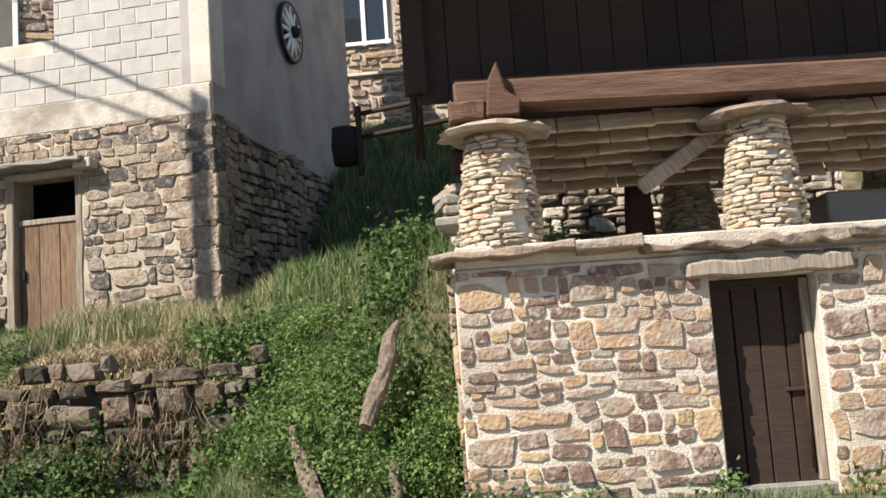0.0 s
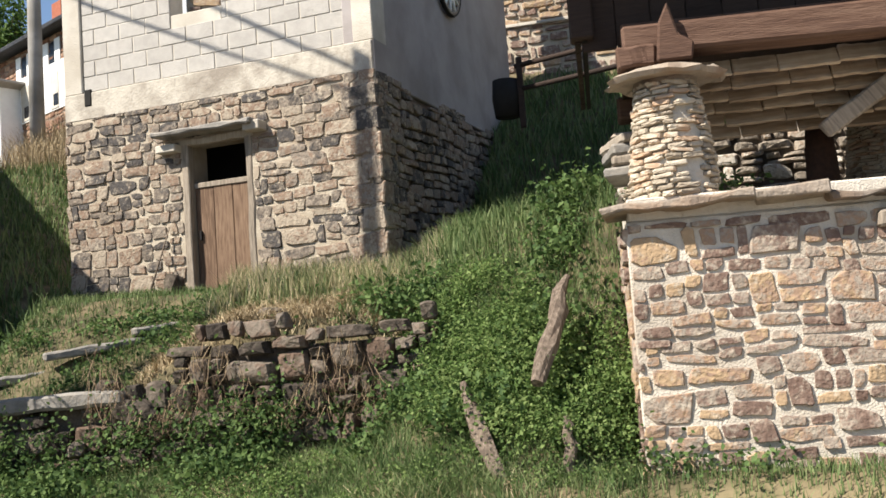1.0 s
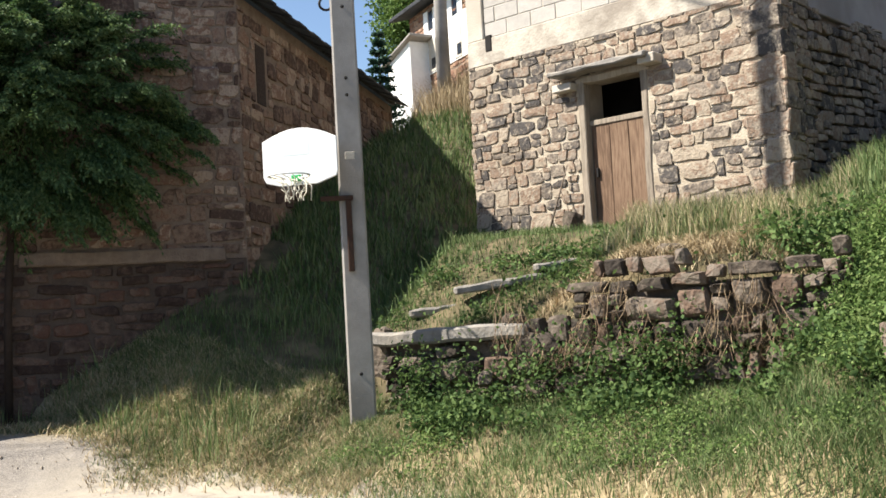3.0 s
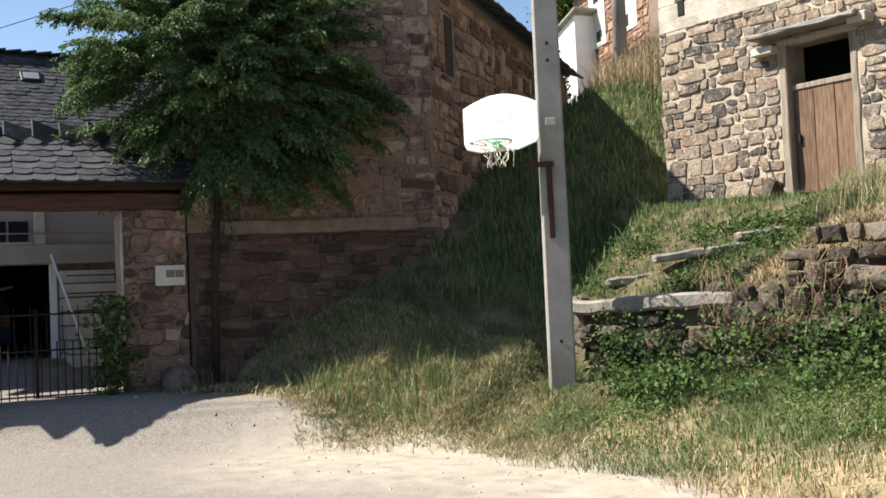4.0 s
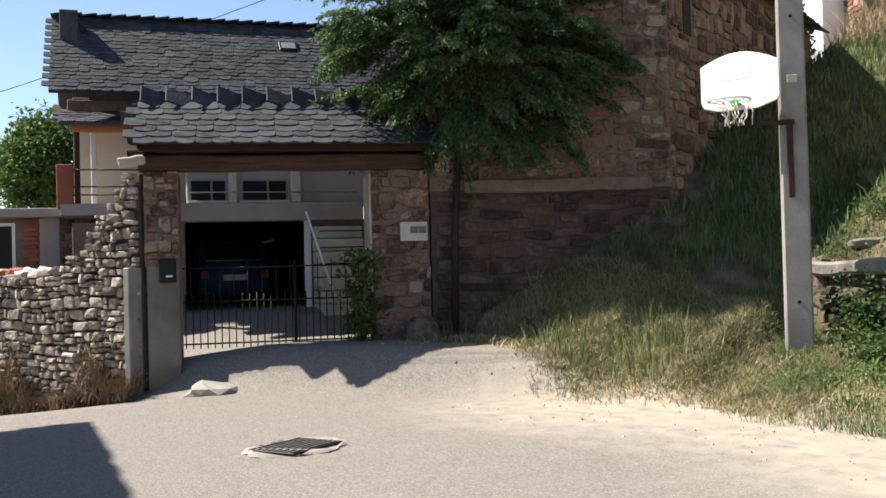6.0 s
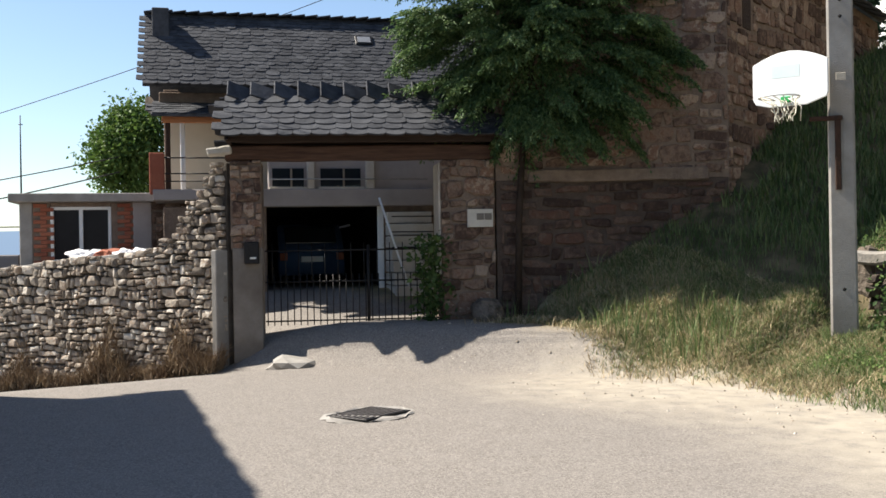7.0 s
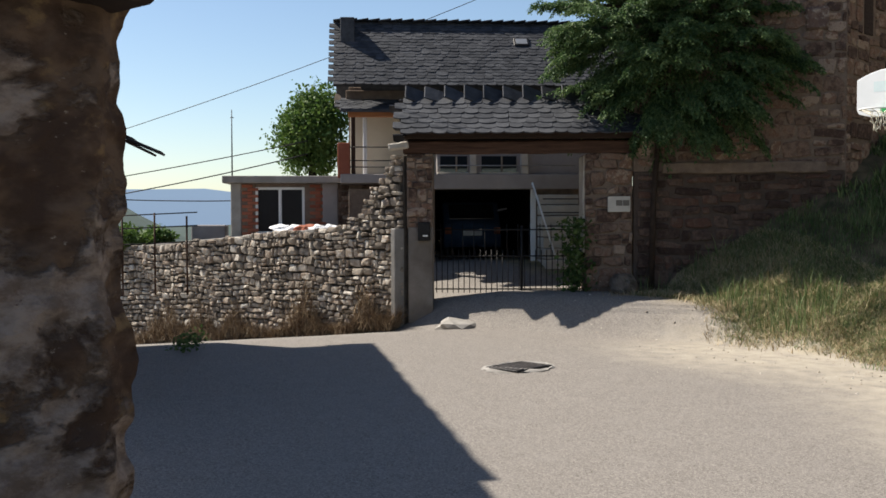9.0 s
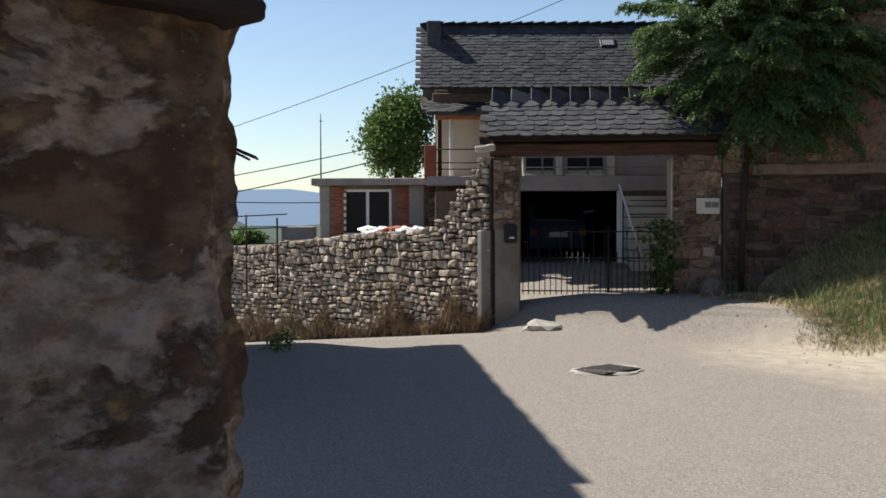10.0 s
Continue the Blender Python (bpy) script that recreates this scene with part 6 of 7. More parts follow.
# ---- houses, pole and trees up the lane ----
LF = frame_at((-21.3, 34.9), (-17.07, 31.97))
lane = thing("lane_house", "stone house with white panels and dark eaves up the lane", "house")
wall_piece(lane, "wall", LF, 0.0, 8.0, 6.0, 13.1, 0.5, M["mortar_dark"])
wall_piece(lane, "side_wall", LF, 0.0, 0.5, 6.0, 13.1, 4.0, M["mortar_dark"], 0.5)
rubble(lane, LF @ Matrix.Translation((0, 0, 8.0)), 6.0, 5.1, 0.36, 0.2, "brick_stone", 91, limit=60, near=(2.5, 3), fill=0.9)
for x0, x1 in ((1.55, 2.75), (3.5, 5.2)):
    wall_piece(lane, "white_panel", LF, x0, x1, 10.45, 12.1, 0.08, M["white"], -0.07, "white painted panel")
    wall_piece(lane, "panel_door", LF, (x0 + x1) / 2 - 0.3, (x0 + x1) / 2 + 0.3, 10.5, 11.75, 0.03, M["cement"], -0.095, "pale door in the panel")
    wall_piece(lane, "panel_pane", LF, (x0 + x1) / 2 - 0.05, (x0 + x1) / 2 + 0.28, 10.6, 11.0, 0.02, M["pane_dark"], -0.11, "small dark pane")
for x0 in (2.1, 4.2):
    wall_piece(lane, "window", LF, x0 - 0.22, x0 + 0.22, 12.1, 12.85, 0.03, M["pane_dark"], -0.05, "dark window pane")
    for d in (-0.42, 0.42):
        wall_piece(lane, "shutter", LF, x0 + d - 0.19, x0 + d + 0.19, 12.05, 12.9, 0.05, M["white"], -0.08, "white shutter")
put("roof", box_mesh("roof", (9.0, 2.6, 0.14), M["slate"], 0.02, (3.9, 1.0, 0)), lane, LF @ Matrix.Translation((0, -0.35, 13.2)) @ Matrix.Rotation(radians(14), 4, "X"), "dark slate roof with deep eaves")
wall_piece(lane, "chimney", LF, 2.6, 3.3, 13.2, 14.8, 0.5, M["brick"], 0.8, "red brick chimney")
LW = frame_at((-22.0, 34.2), (-20.2, 33.1))
shed = thing("white_house", "low white rendered house with slate verge up the lane", "house")
put("wall", prism_mesh("wall", [(0, 5.5), (2.0, 5.5), (2.0, 11.75), (0, 11.2)], 2.5, M["white"], 0.02), shed, LW)
put("roof", box_mesh("roof", (2.7, 3.0, 0.1), M["concrete"], 0.02, (1.15, 1.35, 0)), shed, LW @ Matrix.Translation((0, -0.05, 11.28)) @ Matrix.Rotation(radians(-13.5), 4, "Y"), "grey slate verge")
p2 = tagged(part("lane_pole", tube_mesh("lane_pole", [(0, 0, 0), (0.02, 0, 3), (0.05, 0, 7)], [0.16, 0.14, 0.1], M["concrete"], 10)), "grey round utility pole up the lane", "pole")
p2.matrix_basis = Matrix.Translation((-10.95, 19.2, 5.7))


def leaf_cloud(name, centres, dirs, size, material, seed, droop=0.3, flat=0.5, wide=0.32):
    """Many small folded leaves: arrays of places and of the ways they point."""
    g = np.random.default_rng(seed)
    n = len(centres)
    d = dirs + g.normal(0, 0.45, (n, 3))
    d[:, 2] -= droop
    d /= np.linalg.norm(d, axis=1, keepdims=True) + 1e-9
    side = np.cross(d, g.normal(0, 1, (n, 3)) * (1, 1, flat) + (0, 0, 1))
    side /= np.linalg.norm(side, axis=1, keepdims=True) + 1e-9
    up = np.cross(side, d)
    s = size * g.uniform(0.6, 1.5, (n, 1))
    a = centres
    tip = centres + d * s
    mid = centres + d * s * 0.5
    b = mid + side * s * wide + up * s * 0.1
    c = mid - side * s * wide + up * s * 0.1
    v = np.stack([a, b, tip, c], 1).reshape(-1, 3)
    idx = np.arange(n)[:, None] * 4
    tri = np.concatenate([idx + (0, 1, 2), idx + (0, 2, 3)], 1).reshape(-1, 3)
    me = bpy.data.meshes.new(name)
    me.vertices.add(len(v))
    me.vertices.foreach_set("co", v.ravel())
    me.loops.add(tri.size)
    me.loops.foreach_set("vertex_index", tri.ravel())
    me.polygons.add(len(tri))
    me.polygons.foreach_set("loop_start", np.arange(0, tri.size, 3))
    me.update(calc_edges=True)
    me.materials.append(material)
    return me


def blades(name, roots, height, width, material, seed, lean=0.35):
    """Grass blades: narrow bent strips of two faces."""
    g = np.random.default_rng(seed)
    n = len(roots)
    h = height * g.uniform(0.45, 1.35, (n, 1))
    t = g.uniform(0, 2 * np.pi, n)
    side = np.stack([np.cos(t), np.sin(t), np.zeros(n)], 1)
    fall = np.stack([-np.sin(t), np.cos(t), np.zeros(n)], 1) * g.normal(0, lean, (n, 1)) + side * g.normal(0, lean * 0.7, (n, 1))
    up = np.array([0, 0, 1.0])
    w = width * g.uniform(0.7, 1.3, (n, 1))
    a, b = roots - side * w, roots + side * w
    m = roots + up * h * 0.55 + fall * h * 0.3
    c, d = m + side * w * 0.7, m - side * w * 0.7
    e = roots + up * h * 0.95 + fall * h * 0.95
    v = np.stack([a, b, c, d, e], 1).reshape(-1, 3)
    i = np.arange(n)[:, None] * 5
    tri = np.concatenate([i + (0, 1, 2), i + (0, 2, 3), i + (3, 2, 4)], 1).reshape(-1, 3)
    me = bpy.data.meshes.new(name)
    me.vertices.add(len(v))
    me.vertices.foreach_set("co", v.ravel())
    me.loops.add(tri.size)
    me.loops.foreach_set("vertex_index", tri.ravel())
    me.polygons.add(len(tri))
    me.polygons.foreach_set("loop_start", np.arange(0, tri.size, 3))
    me.update(calc_edges=True)
    me.materials.append(material)
    return me


def roots_in(x0, x1, y0, y1, n, seed, want):
    g = np.random.default_rng(seed)
    out = []
    for x, y, q in zip(g.uniform(x0, x1, n), g.uniform(y0, y1, n), g.uniform(0, 1, n)):
        if q < want(x, y):
            out.append((x, y, ground_z(x, y) - 0.01))
    return np.array(out)


def patch(x, y, s, k):
    return noise.noise(Vector((x * s, y * s, k))) * 0.5 + 0.5


def in_house(x, y):
    u = Vector((x + 7.06, y - 13.08))
    a = u.x * 0.9765 + u.y * -0.2156
    b = u.x * 0.2156 + u.y * 0.9765
    return -0.02 < a < 4.7 and b > -0.04


def blocked(x, y):
    if in_house(x, y) or (x > 0.1 and y > 8.04 and y < 12.6):
        return True
    u = Vector((x - WALL_A[0], y - WALL_A[1]))
    if u.x * -0.815 + u.y * 0.58 > -0.04 and y < 11.5 and x < -9:
        return True
    return behind_gate(x, y) > -0.1 and x < -10.9


def lawn(x, y):
    if blocked(x, y) or (-4.7 < x < -1.9 and 9.7 < y < 10.55):
        return 0.0
    e = y + (patch(x, y, 0.6, 1) - 0.5) * 1.6 + 1.1 * smooth(-5.5, -2.5, x)
    return (1 - 0.75 * smooth(-5.8, -6.6, x) * smooth(9.3, 8.7, y)) * smooth(7.9, 9.0, e) * (0.35 + 0.65 * smooth(0.32, 0.55, patch(x, y, 1.1, 4)))


def grow(name, label, me):
    ob = tagged(part(name, me), label, "grass", kind="stuff")
    return ob


grow("bank_grass", "green grass on the roadside bank", blades("bank_grass", roots_in(-11, 3.6, 6.5, 12.8, 120000, 1, lawn), 0.11, 0.005, M["grass"], 2))
grow("slope_grass", "thick green and tan grass running down to the road", blades("slope_grass", roots_in(-10.6, -5.6, 7.3, 9.6, 70000, 91, lambda x, y: 0 if blocked(x, y) else smooth(7.45, 8.1, y + (patch(x, y, 0.6, 1) - 0.5) * 1.2)), 0.07, 0.005, M["mixed_grass"], 92, 0.9))
grow("tall_grass", "tall seeding grass along the crest of the bank", blades("tall_grass", np.concatenate([
    roots_in(-2.6, 0.3, 9.6, 13.5, 9000, 3, lambda x, y: 0 if blocked(x, y) else 0.9 * smooth(-0.9, 0.1, y - (11.0 - 1.2 * (x + 1.33)))),
    roots_in(-11, -7, 7.8, 10.5, 5000, 6, lambda x, y: 0 if blocked(x, y) else 0.5 * smooth(0.45, 0.65, patch(x, y, 0.8, 9)))]), 0.3, 0.006, M["grass"], 4, 0.3))
grow("seeding_grass", "pale seeding grass at the foot of the stone house", blades("seeding_grass", roots_in(-4.4, -1.8, 10.8, 12.4, 6500, 5, lambda x, y: 0 if blocked(x, y) else 0.85), 0.3, 0.0045, M["mixed_grass"], 7, 0.35))
grow("verge_grass", "lush clumps of grass before the retaining wall", blades("verge_grass", roots_in(-6.4, -0.6, 7.2, 9.5, 30000, 66, lambda x, y: 0.7 * smooth(0.4, 0.62, patch(x, y, 1.0, 12))), 0.12, 0.004, M["grass"], 67, 0.8))
grow("passage_grass", "long shaded grass in the passage between the houses", blades("passage_grass", roots_in(-14, -6.8, 10.5, 21, 26000, 8, lambda x, y: 0 if blocked(x, y) else 1), 0.22, 0.011, M["grass"], 9, 0.4))
grow("rear_grass", "shaded grass behind the granary", blades("rear_grass", roots_in(-2.2, 2.5, 11, 18, 14000, 18, lambda x, y: 0 if blocked(x, y) else 1), 0.28, 0.012, M["grass"], 19, 0.4))
grow("dry_grass", "dry straw along the road edge and terrace", blades("dry_grass", np.concatenate([
    roots_in(-10.6, 0.1, 6.2, 9.2, 34000, 11, lambda x, y: 0 if blocked(x, y) else 0.55 * (1 - lawn(x, y)) * smooth(7.2, 7.9, y + (patch(x, y, 0.6, 1) - 0.5) * 1.6 + 1.1 * smooth(-5.5, -2.5, x))),
    roots_in(-4.8, -1.9, 9.65, 10.75, 9500, 12, lambda x, y: 0.95),
    roots_in(-5.6, -3.4, 9.7, 11.5, 3500, 15, lambda x, y: 0.6 * smooth(0.4, 0.6, patch(x, y, 1.2, 8))),
    roots_in(-12.5, -8.5, 16.5, 20.5, 5000, 13, lambda x, y: 0 if blocked(x, y) else 0.8)]), 0.11, 0.005, M["straw"], 14, 0.9))
tall_dry = roots_in(-12.4, -9.3, 17.5, 21, 9000, 16, lambda x, y: 0 if blocked(x, y) else 0.9)
grow("dry_reeds", "tall dry grass up the lane", blades("dry_reeds", tall_dry, 0.62, 0.006, M["straw"], 17, 0.45))
gh = np.random.default_rng(35)
hx = gh.uniform(1.5, 4.8, 1200)
hz = np.array([tuple(RF @ Vector((x, -0.14 - 0.05 * q, 1.1 + 0.75 * w * (0.55 + 0.45 * math.sin(x * 5))))) for x, q, w in zip(hx, gh.uniform(0, 1, 1200), gh.uniform(0, 1, 1200))])
droop = blades("hanging_grass", hz, -0.22, 0.003, M["dead_weed"], 36, 0.8)
grow("hanging_grass", "dry grass hanging over the retaining wall", droop)
g0 = np.random.default_rng(33)
wx = SWL - g0.uniform(0, 1, 15000) ** 1.5 * (SWL - 0.2)
wm = np.array([tuple(SWF @ Vector((x, -0.06 - abs(q), wall_foot(x) - 0.06))) for x, q in zip(wx, g0.normal(0, 0.1, len(wx)))])
for w in wm:
    w[2] = ground_z(w[0], w[1]) - 0.01 + 0.75 * abs(g0.normal(0, 0.5)) * max(0.0, 2.2 * patch(w[0], w[1], 1.6, 31) - 0.75)
grow("wall_foot_grass", "dry brown weeds at the foot of the stone wall", blades("wall_foot_grass", wm, 0.2, 0.005, M["dead_weed"], 21, 0.9))


def weeds(name, label, spots, size, material, seed, per=60, spread=0.28, tall=0.3):
    g = np.random.default_rng(seed)
    cs, ds = [], []
    for x, y in spots:
        z = ground_z(x, y)
        k = g.integers(per // 2, per)
        p = g.normal(0, 1, (k, 3)) * (spread, spread, tall * 0.5) + (x, y, z + tall * 0.6)
        for q in p:
            zz = ground_z(q[0], q[1])
            q[2] = max(q[2], zz + g.uniform(0.0, tall))
        cs.append(p)
        dd = g.normal(0, 1, (k, 3))
        dd[:, 1] -= 0.6
        ds.append(dd)
    return tagged(part(name, leaf_cloud(name, np.concatenate(cs), np.concatenate(ds), size, material, seed, 0.15)), label, "plants", kind="stuff")


sp = np.random.default_rng(5)
def crest(x):
    return 11.0 - 1.2 * (x + 1.33)


ivy = [(x, y) for x, y in zip(sp.uniform(-1.6, 0.1, 420), sp.uniform(8.15, 10.6, 420)) if y < crest(x) - 0.55 and y > 8.2 + 0.5 * smooth(-0.6, -1.8, x) and not blocked(x, y) and patch(x, y, 1.3, 21) > 0.42]
weeds("bank_ivy", "dense bright green brambles and nettles on the bank", ivy, 0.036, M["leaf_a"], 51, 250, 0.13, 0.17)
weeds("bank_nettles", "darker leafy weeds among the brambles", [(x, y) for x, y in zip(sp.uniform(-2.4, 0.0, 90), sp.uniform(8.4, 10.8, 90)) if not blocked(x, y) and (x > -1.5 or y > 9.9) and patch(x, y, 1.1, 33) > 0.5], 0.06, M["leaf_b"], 52, 110, 0.12, 0.26)
grow("bramble_grass", "grass growing up through the brambles", blades("bramble_grass", roots_in(-2.6, 0.1, 7.3, 11.2, 26000, 68, lambda x, y: 0 if blocked(x, y) else 0.35 + 0.6 * smooth(0.5, 0.3, patch(x, y, 1.3, 21))), 0.16, 0.004, M["grass"], 69, 0.7))
front = [(x, y) for x, y in zip(sp.uniform(-6.4, -1.5, 120), sp.uniform(8.75, 9.5, 120)) if patch(x, y, 0.9, 2) > 0.5]
verge = [(x, y) for x, y in zip(sp.uniform(-6.2, 0.0, 260), sp.uniform(7.9, 9.2, 260)) if patch(x, y, 0.8, 44) > 0.46]
weeds("verge_weeds", "low leafy weeds among the verge grass", verge, 0.03, M["leaf_a"], 59, 90, 0.15, 0.08)
weeds("wall_weeds", "green weeds growing against the retaining wall", front, 0.055, M["leaf_b"], 53, 110, 0.13, 0.18)
weeds("terrace_weeds", "low green weeds on the terrace", [(x, y) for x, y in zip(sp.uniform(-6.6, -4.2, 60), sp.uniform(10.1, 11.6, 60)) if patch(x, y, 1.2, 41) > 0.5], 0.05, M["leaf_b"], 54, 90, 0.14, 0.1)
weeds("creeping_weeds", "dull creeping weeds over the face of the retaining wall", [(x, y) for x, y in zip(sp.uniform(-6.3, -1.7, 70), sp.uniform(9.32, 9.62, 70)) if patch(x, y, 1.4, 15) > 0.4], 0.045, M["leaf_b"], 57, 90, 0.1, 0.5)
weeds("wall_top_weeds", "leafy weeds hanging over the wall top", [(-3.4, 9.55), (-3.3, 9.5), (-2.6, 9.55), (-1.75, 9.65), (-1.6, 9.5), (-2.0, 9.95), (-2.3, 10.1), (-1.8, 10.3)], 0.065, M["leaf_b"], 55, 200, 0.12, 0.28)


weeds("kerb_weeds", "small green weeds along the edge of the lane", [(-11.7, 1.12), (-11.4, 1.05), (-11.1, 0.95), (-10.8, 0.86), (-10.5, 0.78)], 0.05, M["leaf_b"], 58, 70, 0.1, 0.12)
weeds("door_weeds", "low weeds at the foot of the granary wall", [(x, 7.9 + 0.1 * math.sin(x * 7)) for x in (0.2, 0.35, 0.5, 0.75, 1.0, 2.0, 2.1, 3.1)], 0.05, M["leaf_b"], 56, 70, 0.1, 0.16)


def hang_ivy(name, label, p0, p1, n, width, size, seed, material):
    g = np.random.default_rng(seed)
    t = g.uniform(0, 1, (n, 1))
    c = np.array(p0) * (1 - t) + np.array(p1) * t + g.normal(0, 1, (n, 3)) * (width, width, 0.05)
    d = g.normal(0, 1, (n, 3)) + (0.5, -0.8, 0)
    return tagged(part(name, leaf_cloud(name, c, d, size, material, seed, 0.5)), label, "plant")


ip = GF @ Vector((2.3, 0.0, 0.3))
iq = GF @ Vector((2.3, 0.0, 1.65))
hang_ivy("gate_ivy", "green ivy climbing the inner gate pillar", tuple(ip), tuple(iq), 900, 0.13, 0.085, 61, M["leaf_b"])
hang_ivy("rear_ivy", "ivy over the rear rubble wall", (0.7, 12.2, 2.6), (1.5, 12.15, 3.3), 400, 0.25, 0.08, 62, M["leaf_a"])


def conifer(name, label, at, trunk_h, radii, centre_z, seed, boughs=200, per=18, leaves=60, size=0.075, material="yew", lean=(0, 0)):
    """A trunk with limbs and a crown of drooping sprays."""
    r = np.random.default_rng(seed)
    tree = thing(name, label, "tree", Matrix.Translation(at) @ Matrix.Rotation(radians(48.7), 4, "Z"))
    part("trunk", tube_mesh("trunk", [(0, 0, -0.2), (0.03, 0, trunk_h * 0.3), (lean[0] * 0.5, lean[1] * 0.5, trunk_h * 0.6), (lean[0], lean[1], trunk_h)], [0.05, 0.045, 0.04, 0.02], M["bark"], 10, True, 0.1), tree)
    for k in range(9):
        t = r.uniform(0, 2 * np.pi)
        z0 = centre_z - radii[2] * r.uniform(-0.3, 0.8)
        q = 0.75
        part("limb", tube_mesh("limb", [(lean[0] * 0.5, lean[1] * 0.5, z0 - 0.4), (lean[0] + radii[0] * q * 0.5 * math.cos(t), lean[1] + radii[1] * q * 0.5 * math.sin(t), z0 + 0.05), (lean[0] + radii[0] * q * math.cos(t), lean[1] + radii[1] * q * math.sin(t), z0 + 0.1)], [0.05, 0.03, 0.012], M["bark"], 6), tree)
    cs, ds = [], []

    def frond(p0, out, L, wide, count):
        side = np.cross(out, (0, 0, 1))
        side /= np.linalg.norm(side) + 1e-9
        t = r.uniform(0, 1, count)
        s = r.choice((-1, 1), count) * r.uniform(0.0, wide, count) * (1.08 - t) ** 0.7
        c = p0 + out * (t * L)[:, None] + side * s[:, None]
        c[:, 2] -= 0.6 * L * t ** 2 + 0.35 * np.abs(s) + r.uniform(0, 0.03, count)
        cs.append(c)
        ds.append(out * 0.8 + side * np.sign(s)[:, None] * 0.6 + np.array([0, 0, -0.45]))

    for k in range(boughs):
        v = r.normal(0, 1, 3)
        v /= np.linalg.norm(v)
        lump = 1 + 0.3 * noise.noise(Vector((v[0] * 2.1 + seed, v[1] * 2.1, v[2] * 2.6))) + r.normal(0, 0.07)
        tip = v * np.array(radii) * lump + np.array([lean[0], lean[1], centre_z])
        out = np.array([v[0], v[1], 0.1 + 0.7 * v[2]])
        out /= np.linalg.norm(out)
        side = np.cross(out, (0, 0, 1))
        side /= np.linalg.norm(side) + 1e-9
        B = r.uniform(0.5, 0.85)
        for q in range(per):
            u = r.uniform(0, 1)
            turn = r.uniform(-1, 1) * 0.9
            d = out * math.cos(turn) + side * math.sin(turn)
            frond(tip - out * B * (1 - u) - np.array([0, 0, 0.3 * B * u * u + r.uniform(0, 0.1)]), d, r.uniform(0.2, 0.36), 0.085, leaves)
    # twigs deep inside
    for k in range(boughs * 3):
        v = r.normal(0, 1, 3)
        v /= np.linalg.norm(v)
        frond(v * np.array(radii) * r.uniform(0.1, 0.62) + np.array([lean[0], lean[1], centre_z]), v, 0.45, 0.16, leaves)
    part("crown", leaf_cloud("crown", np.concatenate(cs), np.concatenate(ds), size, M[material], seed, 0.35, 0.5, 0.2), tree)
    return tree


conifer("yew_tree", "dense dark green conifer overhanging the gate", (-10.85, 8.2, 0.4), 4.8, (1.85, 1.25, 1.62), 4.12, 71, 330, 17, 46, 0.05, "yew", (0.24, 0.25))


def leafy(name, label, at, height, radii, centre_z, seed, n=9000, size=0.16, material="tree_leaf"):
    r = np.random.default_rng(seed)
    tree = thing(name, label, "tree", Matrix.Translation(at))
    part("trunk", tube_mesh("trunk", [(0, 0, -0.5), (0.05, 0, height * 0.4), (0, 0.05, height * 0.8)], [0.2, 0.15, 0.05], M["bark"], 9, True, 0.1), tree)
    for k in range(7):
        t = r.uniform(0, 2 * np.pi)
        part("limb", tube_mesh("limb", [(0, 0, centre_z - radii[2] * 0.6), (radii[0] * 0.4 * math.cos(t), radii[1] * 0.4 * math.sin(t), centre_z - radii[2] * 0.1), (radii[0] * 0.7 * math.cos(t), radii[1] * 0.7 * math.sin(t), centre_z + radii[2] * 0.4)], [0.07, 0.04, 0.015], M["bark"], 6), tree)
    clumps = r.normal(0, 1, (60, 3))
    clumps /= np.linalg.norm(clumps, axis=1, keepdims=True)
    clumps *= r.uniform(0.35, 0.95, (60, 1)) * np.array(radii)
    pick = r.integers(0, 60, n)
    c = clumps[pick] + r.normal(0, 0.17, (n, 3)) * np.array(radii) + (0, 0, centre_z)
    part("crown", leaf_cloud("crown", c, r.normal(0, 1, (n, 3)), size, M[material], seed, 0.3), tree)
    return tree


leafy("walnut_tree", "broad green tree behind the annexe", (-23.95, 7.06, 0.0), 4.6, (0.95, 0.95, 1.2), 3.85, 81, 16000, 0.095)
leafy("poplar_tree", "tall pale green tree up the lane", (-25.2, 41.1, 9.0), 8.5, (1.7, 1.7, 3.0), 6.8, 82, 14000, 0.17)
for k, (du, dv, s) in enumerate(((-3.6, 1.6, 0.6), (-4.2, 2.2, 0.75), (-3.1, 2.2, 0.5))):
    q = AF @ Vector((du + 1.2, dv, 0))
    leafy("garden_shrub", "green garden shrub beyond the stone wall", (q.x, q.y, 0.2), 0.9 * s + 0.4, (0.7 * s, 0.7 * s, 0.5 * s), 1.0, 84 + k, 1500, 0.1)
fen = thing("garden_fence", "thin rusty fence beyond the stone wall", "fence", AF @ Matrix.Translation((-2.6, -0.4, 0.2)))
for k in range(5):
    part("post", tube_mesh("post", [(k * 0.6 - 0.6, 0, 0), (k * 0.6 - 0.6, 0, 1.5 + 0.06 * (k % 2))], 0.02, M["rust"], 6), fen)
for z in (0.9, 1.2, 1.45):
    part("wire", tube_mesh("wire", [(-0.7, 0, z), (2.0, 0, z + 0.12)], 0.012, M["iron"], 5), fen)

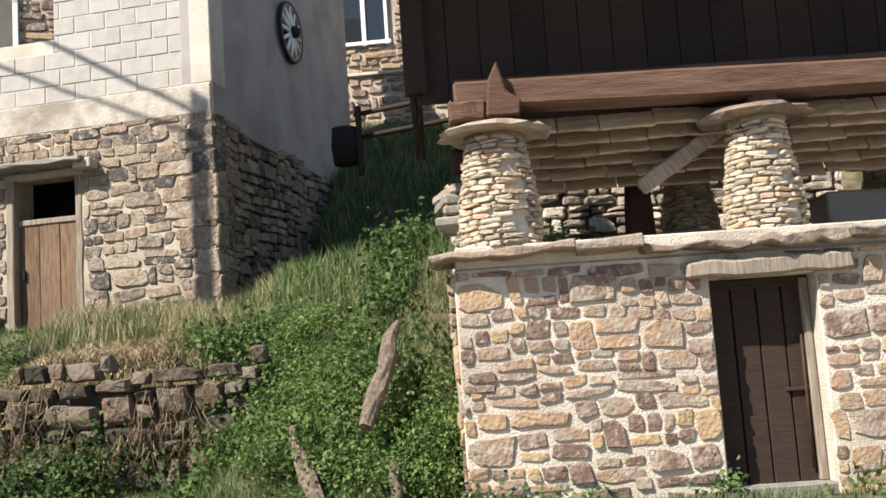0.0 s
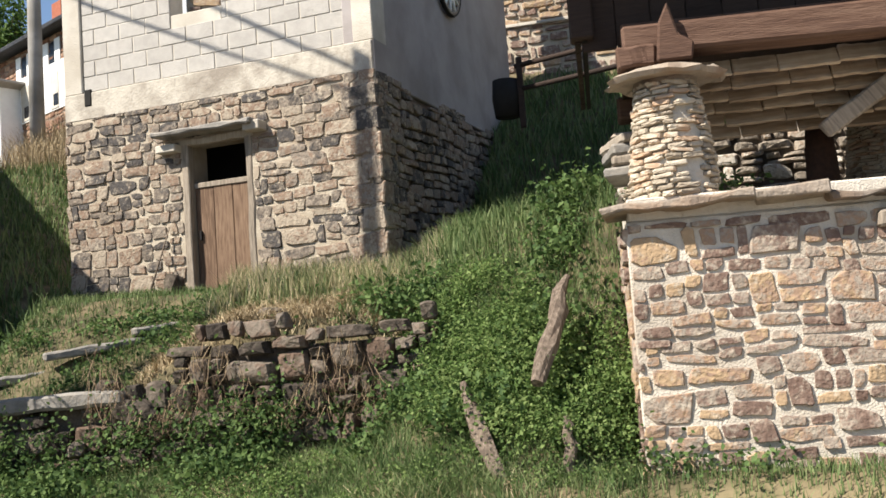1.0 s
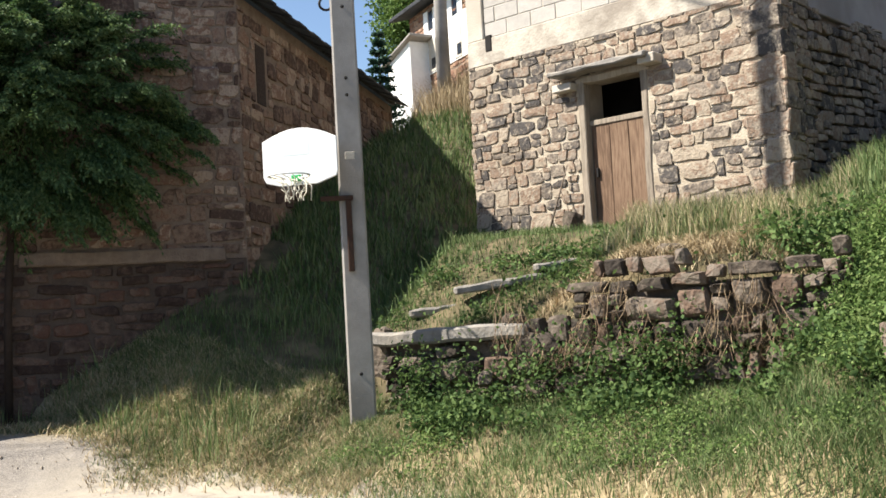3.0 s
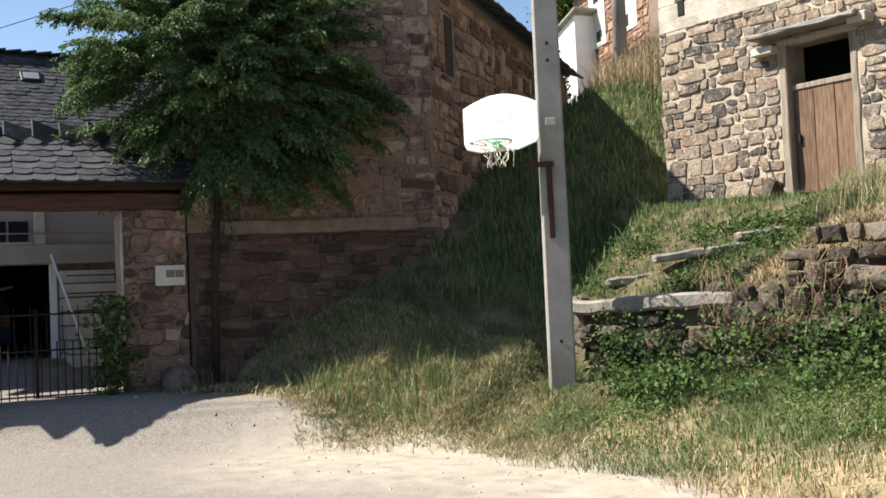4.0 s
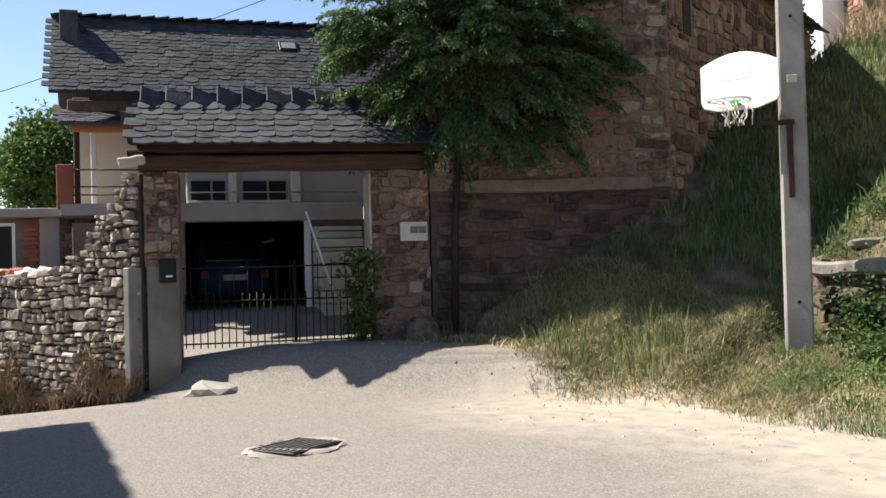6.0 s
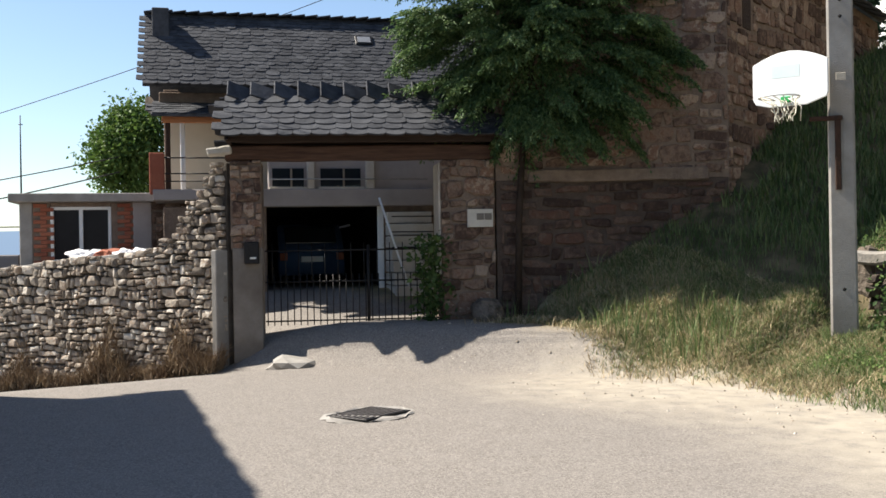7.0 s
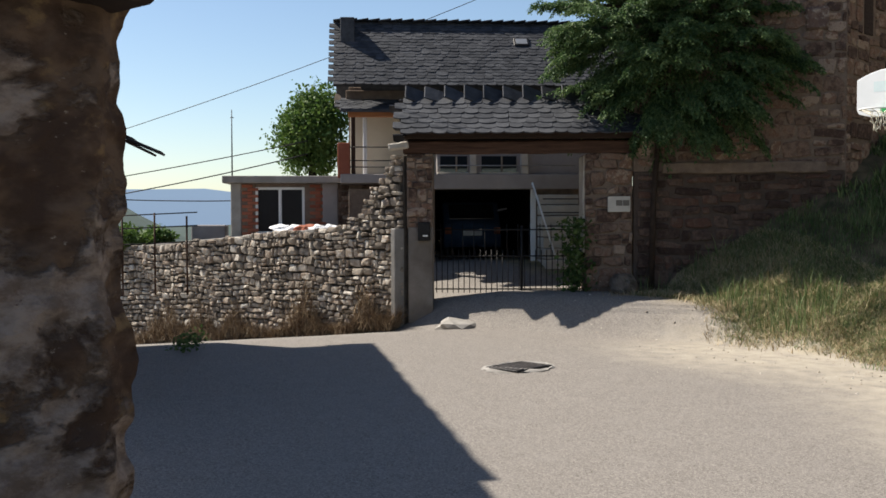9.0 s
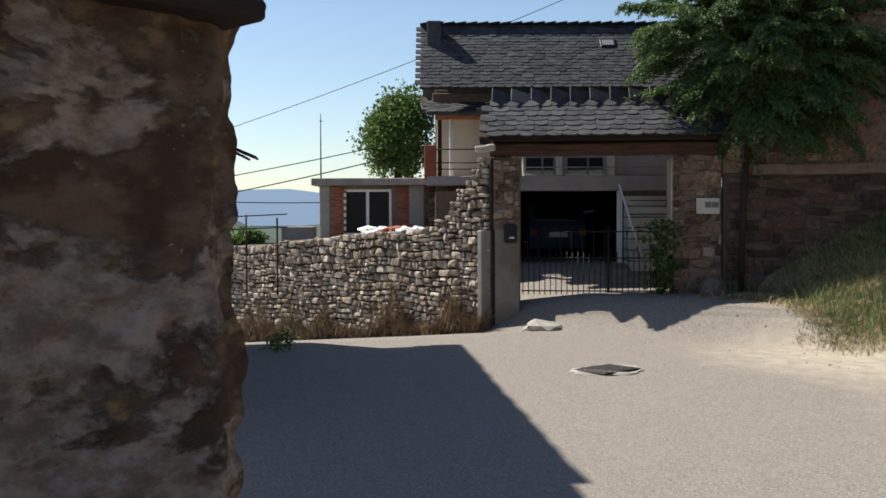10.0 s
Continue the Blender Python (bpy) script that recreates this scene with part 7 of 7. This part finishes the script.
sprc = thing("spruce_tree", "young dark spruce up the lane", "tree", Matrix.Translation((-19.3, 29.5, 7.2)))
part("trunk", tube_mesh("trunk", [(0, 0, 0), (0, 0, 3.9)], [0.08, 0.01], M["bark"], 7), sprc)
g = np.random.default_rng(91)
cs, ds = [], []
for k in range(300):
    h = g.uniform(0.4, 3.8)
    t = g.uniform(0, 2 * np.pi)
    L = (4.0 - h) * 0.24
    q = g.uniform(0.1, 1, (14, 1))
    o = np.array([math.cos(t), math.sin(t), 0.18])
    h = round(h / 0.32) * 0.32
    cs.append(np.array([0, 0, h]) + o * q * L + g.normal(0, 0.03, (14, 3)))
    ds.append(np.repeat(o[None], 14, 0))
part("crown", leaf_cloud("crown", np.concatenate(cs), np.concatenate(ds), 0.13, M["spruce"], 92, 0.2), sprc)

# ---- cables ----
cable((PX, PY, 10.05), (-26.5, 29.2, 11.7), 0.15, 0.03)
cable((PX, PY, 9.75), (-26.5, 25.2, 10.1), 0.15, 0.022)
cable((PX, PY, 9.3), (-30, -8, 9.6), 0.7, 0.01)
cable((PX + 0.1, PY, 9.0), (-28, -6, 9.0), 0.9, 0.012)
cable((-25.0, -1.0, 2.7), (-19.2, 13.5, 8.6), 0.3, 0.009)
cable((-22.6, -0.3, 2.2), (-20.2, 5.7, 3.4), 0.05, 0.012)
cable((-22.6, -0.3, 1.8), (-20.2, 5.7, 3.1), 0.08, 0.014)
cable((-22.6, -0.3, 2.2), (-20.4, 4.9, 2.05), 0.08, 0.012)

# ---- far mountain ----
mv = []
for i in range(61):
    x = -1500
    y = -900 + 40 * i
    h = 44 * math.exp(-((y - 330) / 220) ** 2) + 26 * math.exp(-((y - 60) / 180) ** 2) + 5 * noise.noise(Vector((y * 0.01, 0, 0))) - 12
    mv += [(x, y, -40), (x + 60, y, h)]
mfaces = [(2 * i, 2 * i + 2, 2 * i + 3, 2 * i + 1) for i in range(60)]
tagged(part("backdrop", mesh_of("backdrop", mv, mfaces, M["mountain"], True)), "far mountain with pale blue haze painted as glow", "mountain", kind="structure")

# ---- gravel on the sandy edge ----
gp = np.random.default_rng(44)
gv, gf2 = [], []
for k in range(700):
    x, y = gp.uniform(-11, -3.5), gp.normal(7.1, 0.8)
    if blocked(x, y):
        continue
    s = abs(gp.normal(0, 0.006)) + 0.003
    z = ground_z(x, y)
    k0 = len(gv)
    gv += [(x - s, y - s * 0.7, z - 0.003), (x + s * 0.9, y - s, z - 0.003), (x + s, y + s * 0.8, z - 0.003), (x - s * 0.8, y + s, z - 0.003), (x + s * 0.2, y, z + s * 0.9)]
    gf2 += [(k0, k0 + 1, k0 + 4), (k0 + 1, k0 + 2, k0 + 4), (k0 + 2, k0 + 3, k0 + 4), (k0 + 3, k0, k0 + 4)]
tagged(part("gravel", mesh_of("gravel", gv, gf2, M["grey_i"])), "scattered gravel on the sandy road edge", "gravel", kind="stuff")

# ---- slates and stones, last ----
slate_slope(gro, SL, 3.85, 1.0, 0.26, 0.15, 101, 300)
slate_slope(gro, SL2, 3.85, 1.0, 0.26, 0.15, 102, 20)
slate_slope(mh, MS, 8.6, 1.92, 0.19, 0.092, 103, 300)
slate_slope(mh, skirt, 1.9, 0.6, 0.19, 0.12, 104, 60)
bpy.context.view_layer.update()
lay_all()
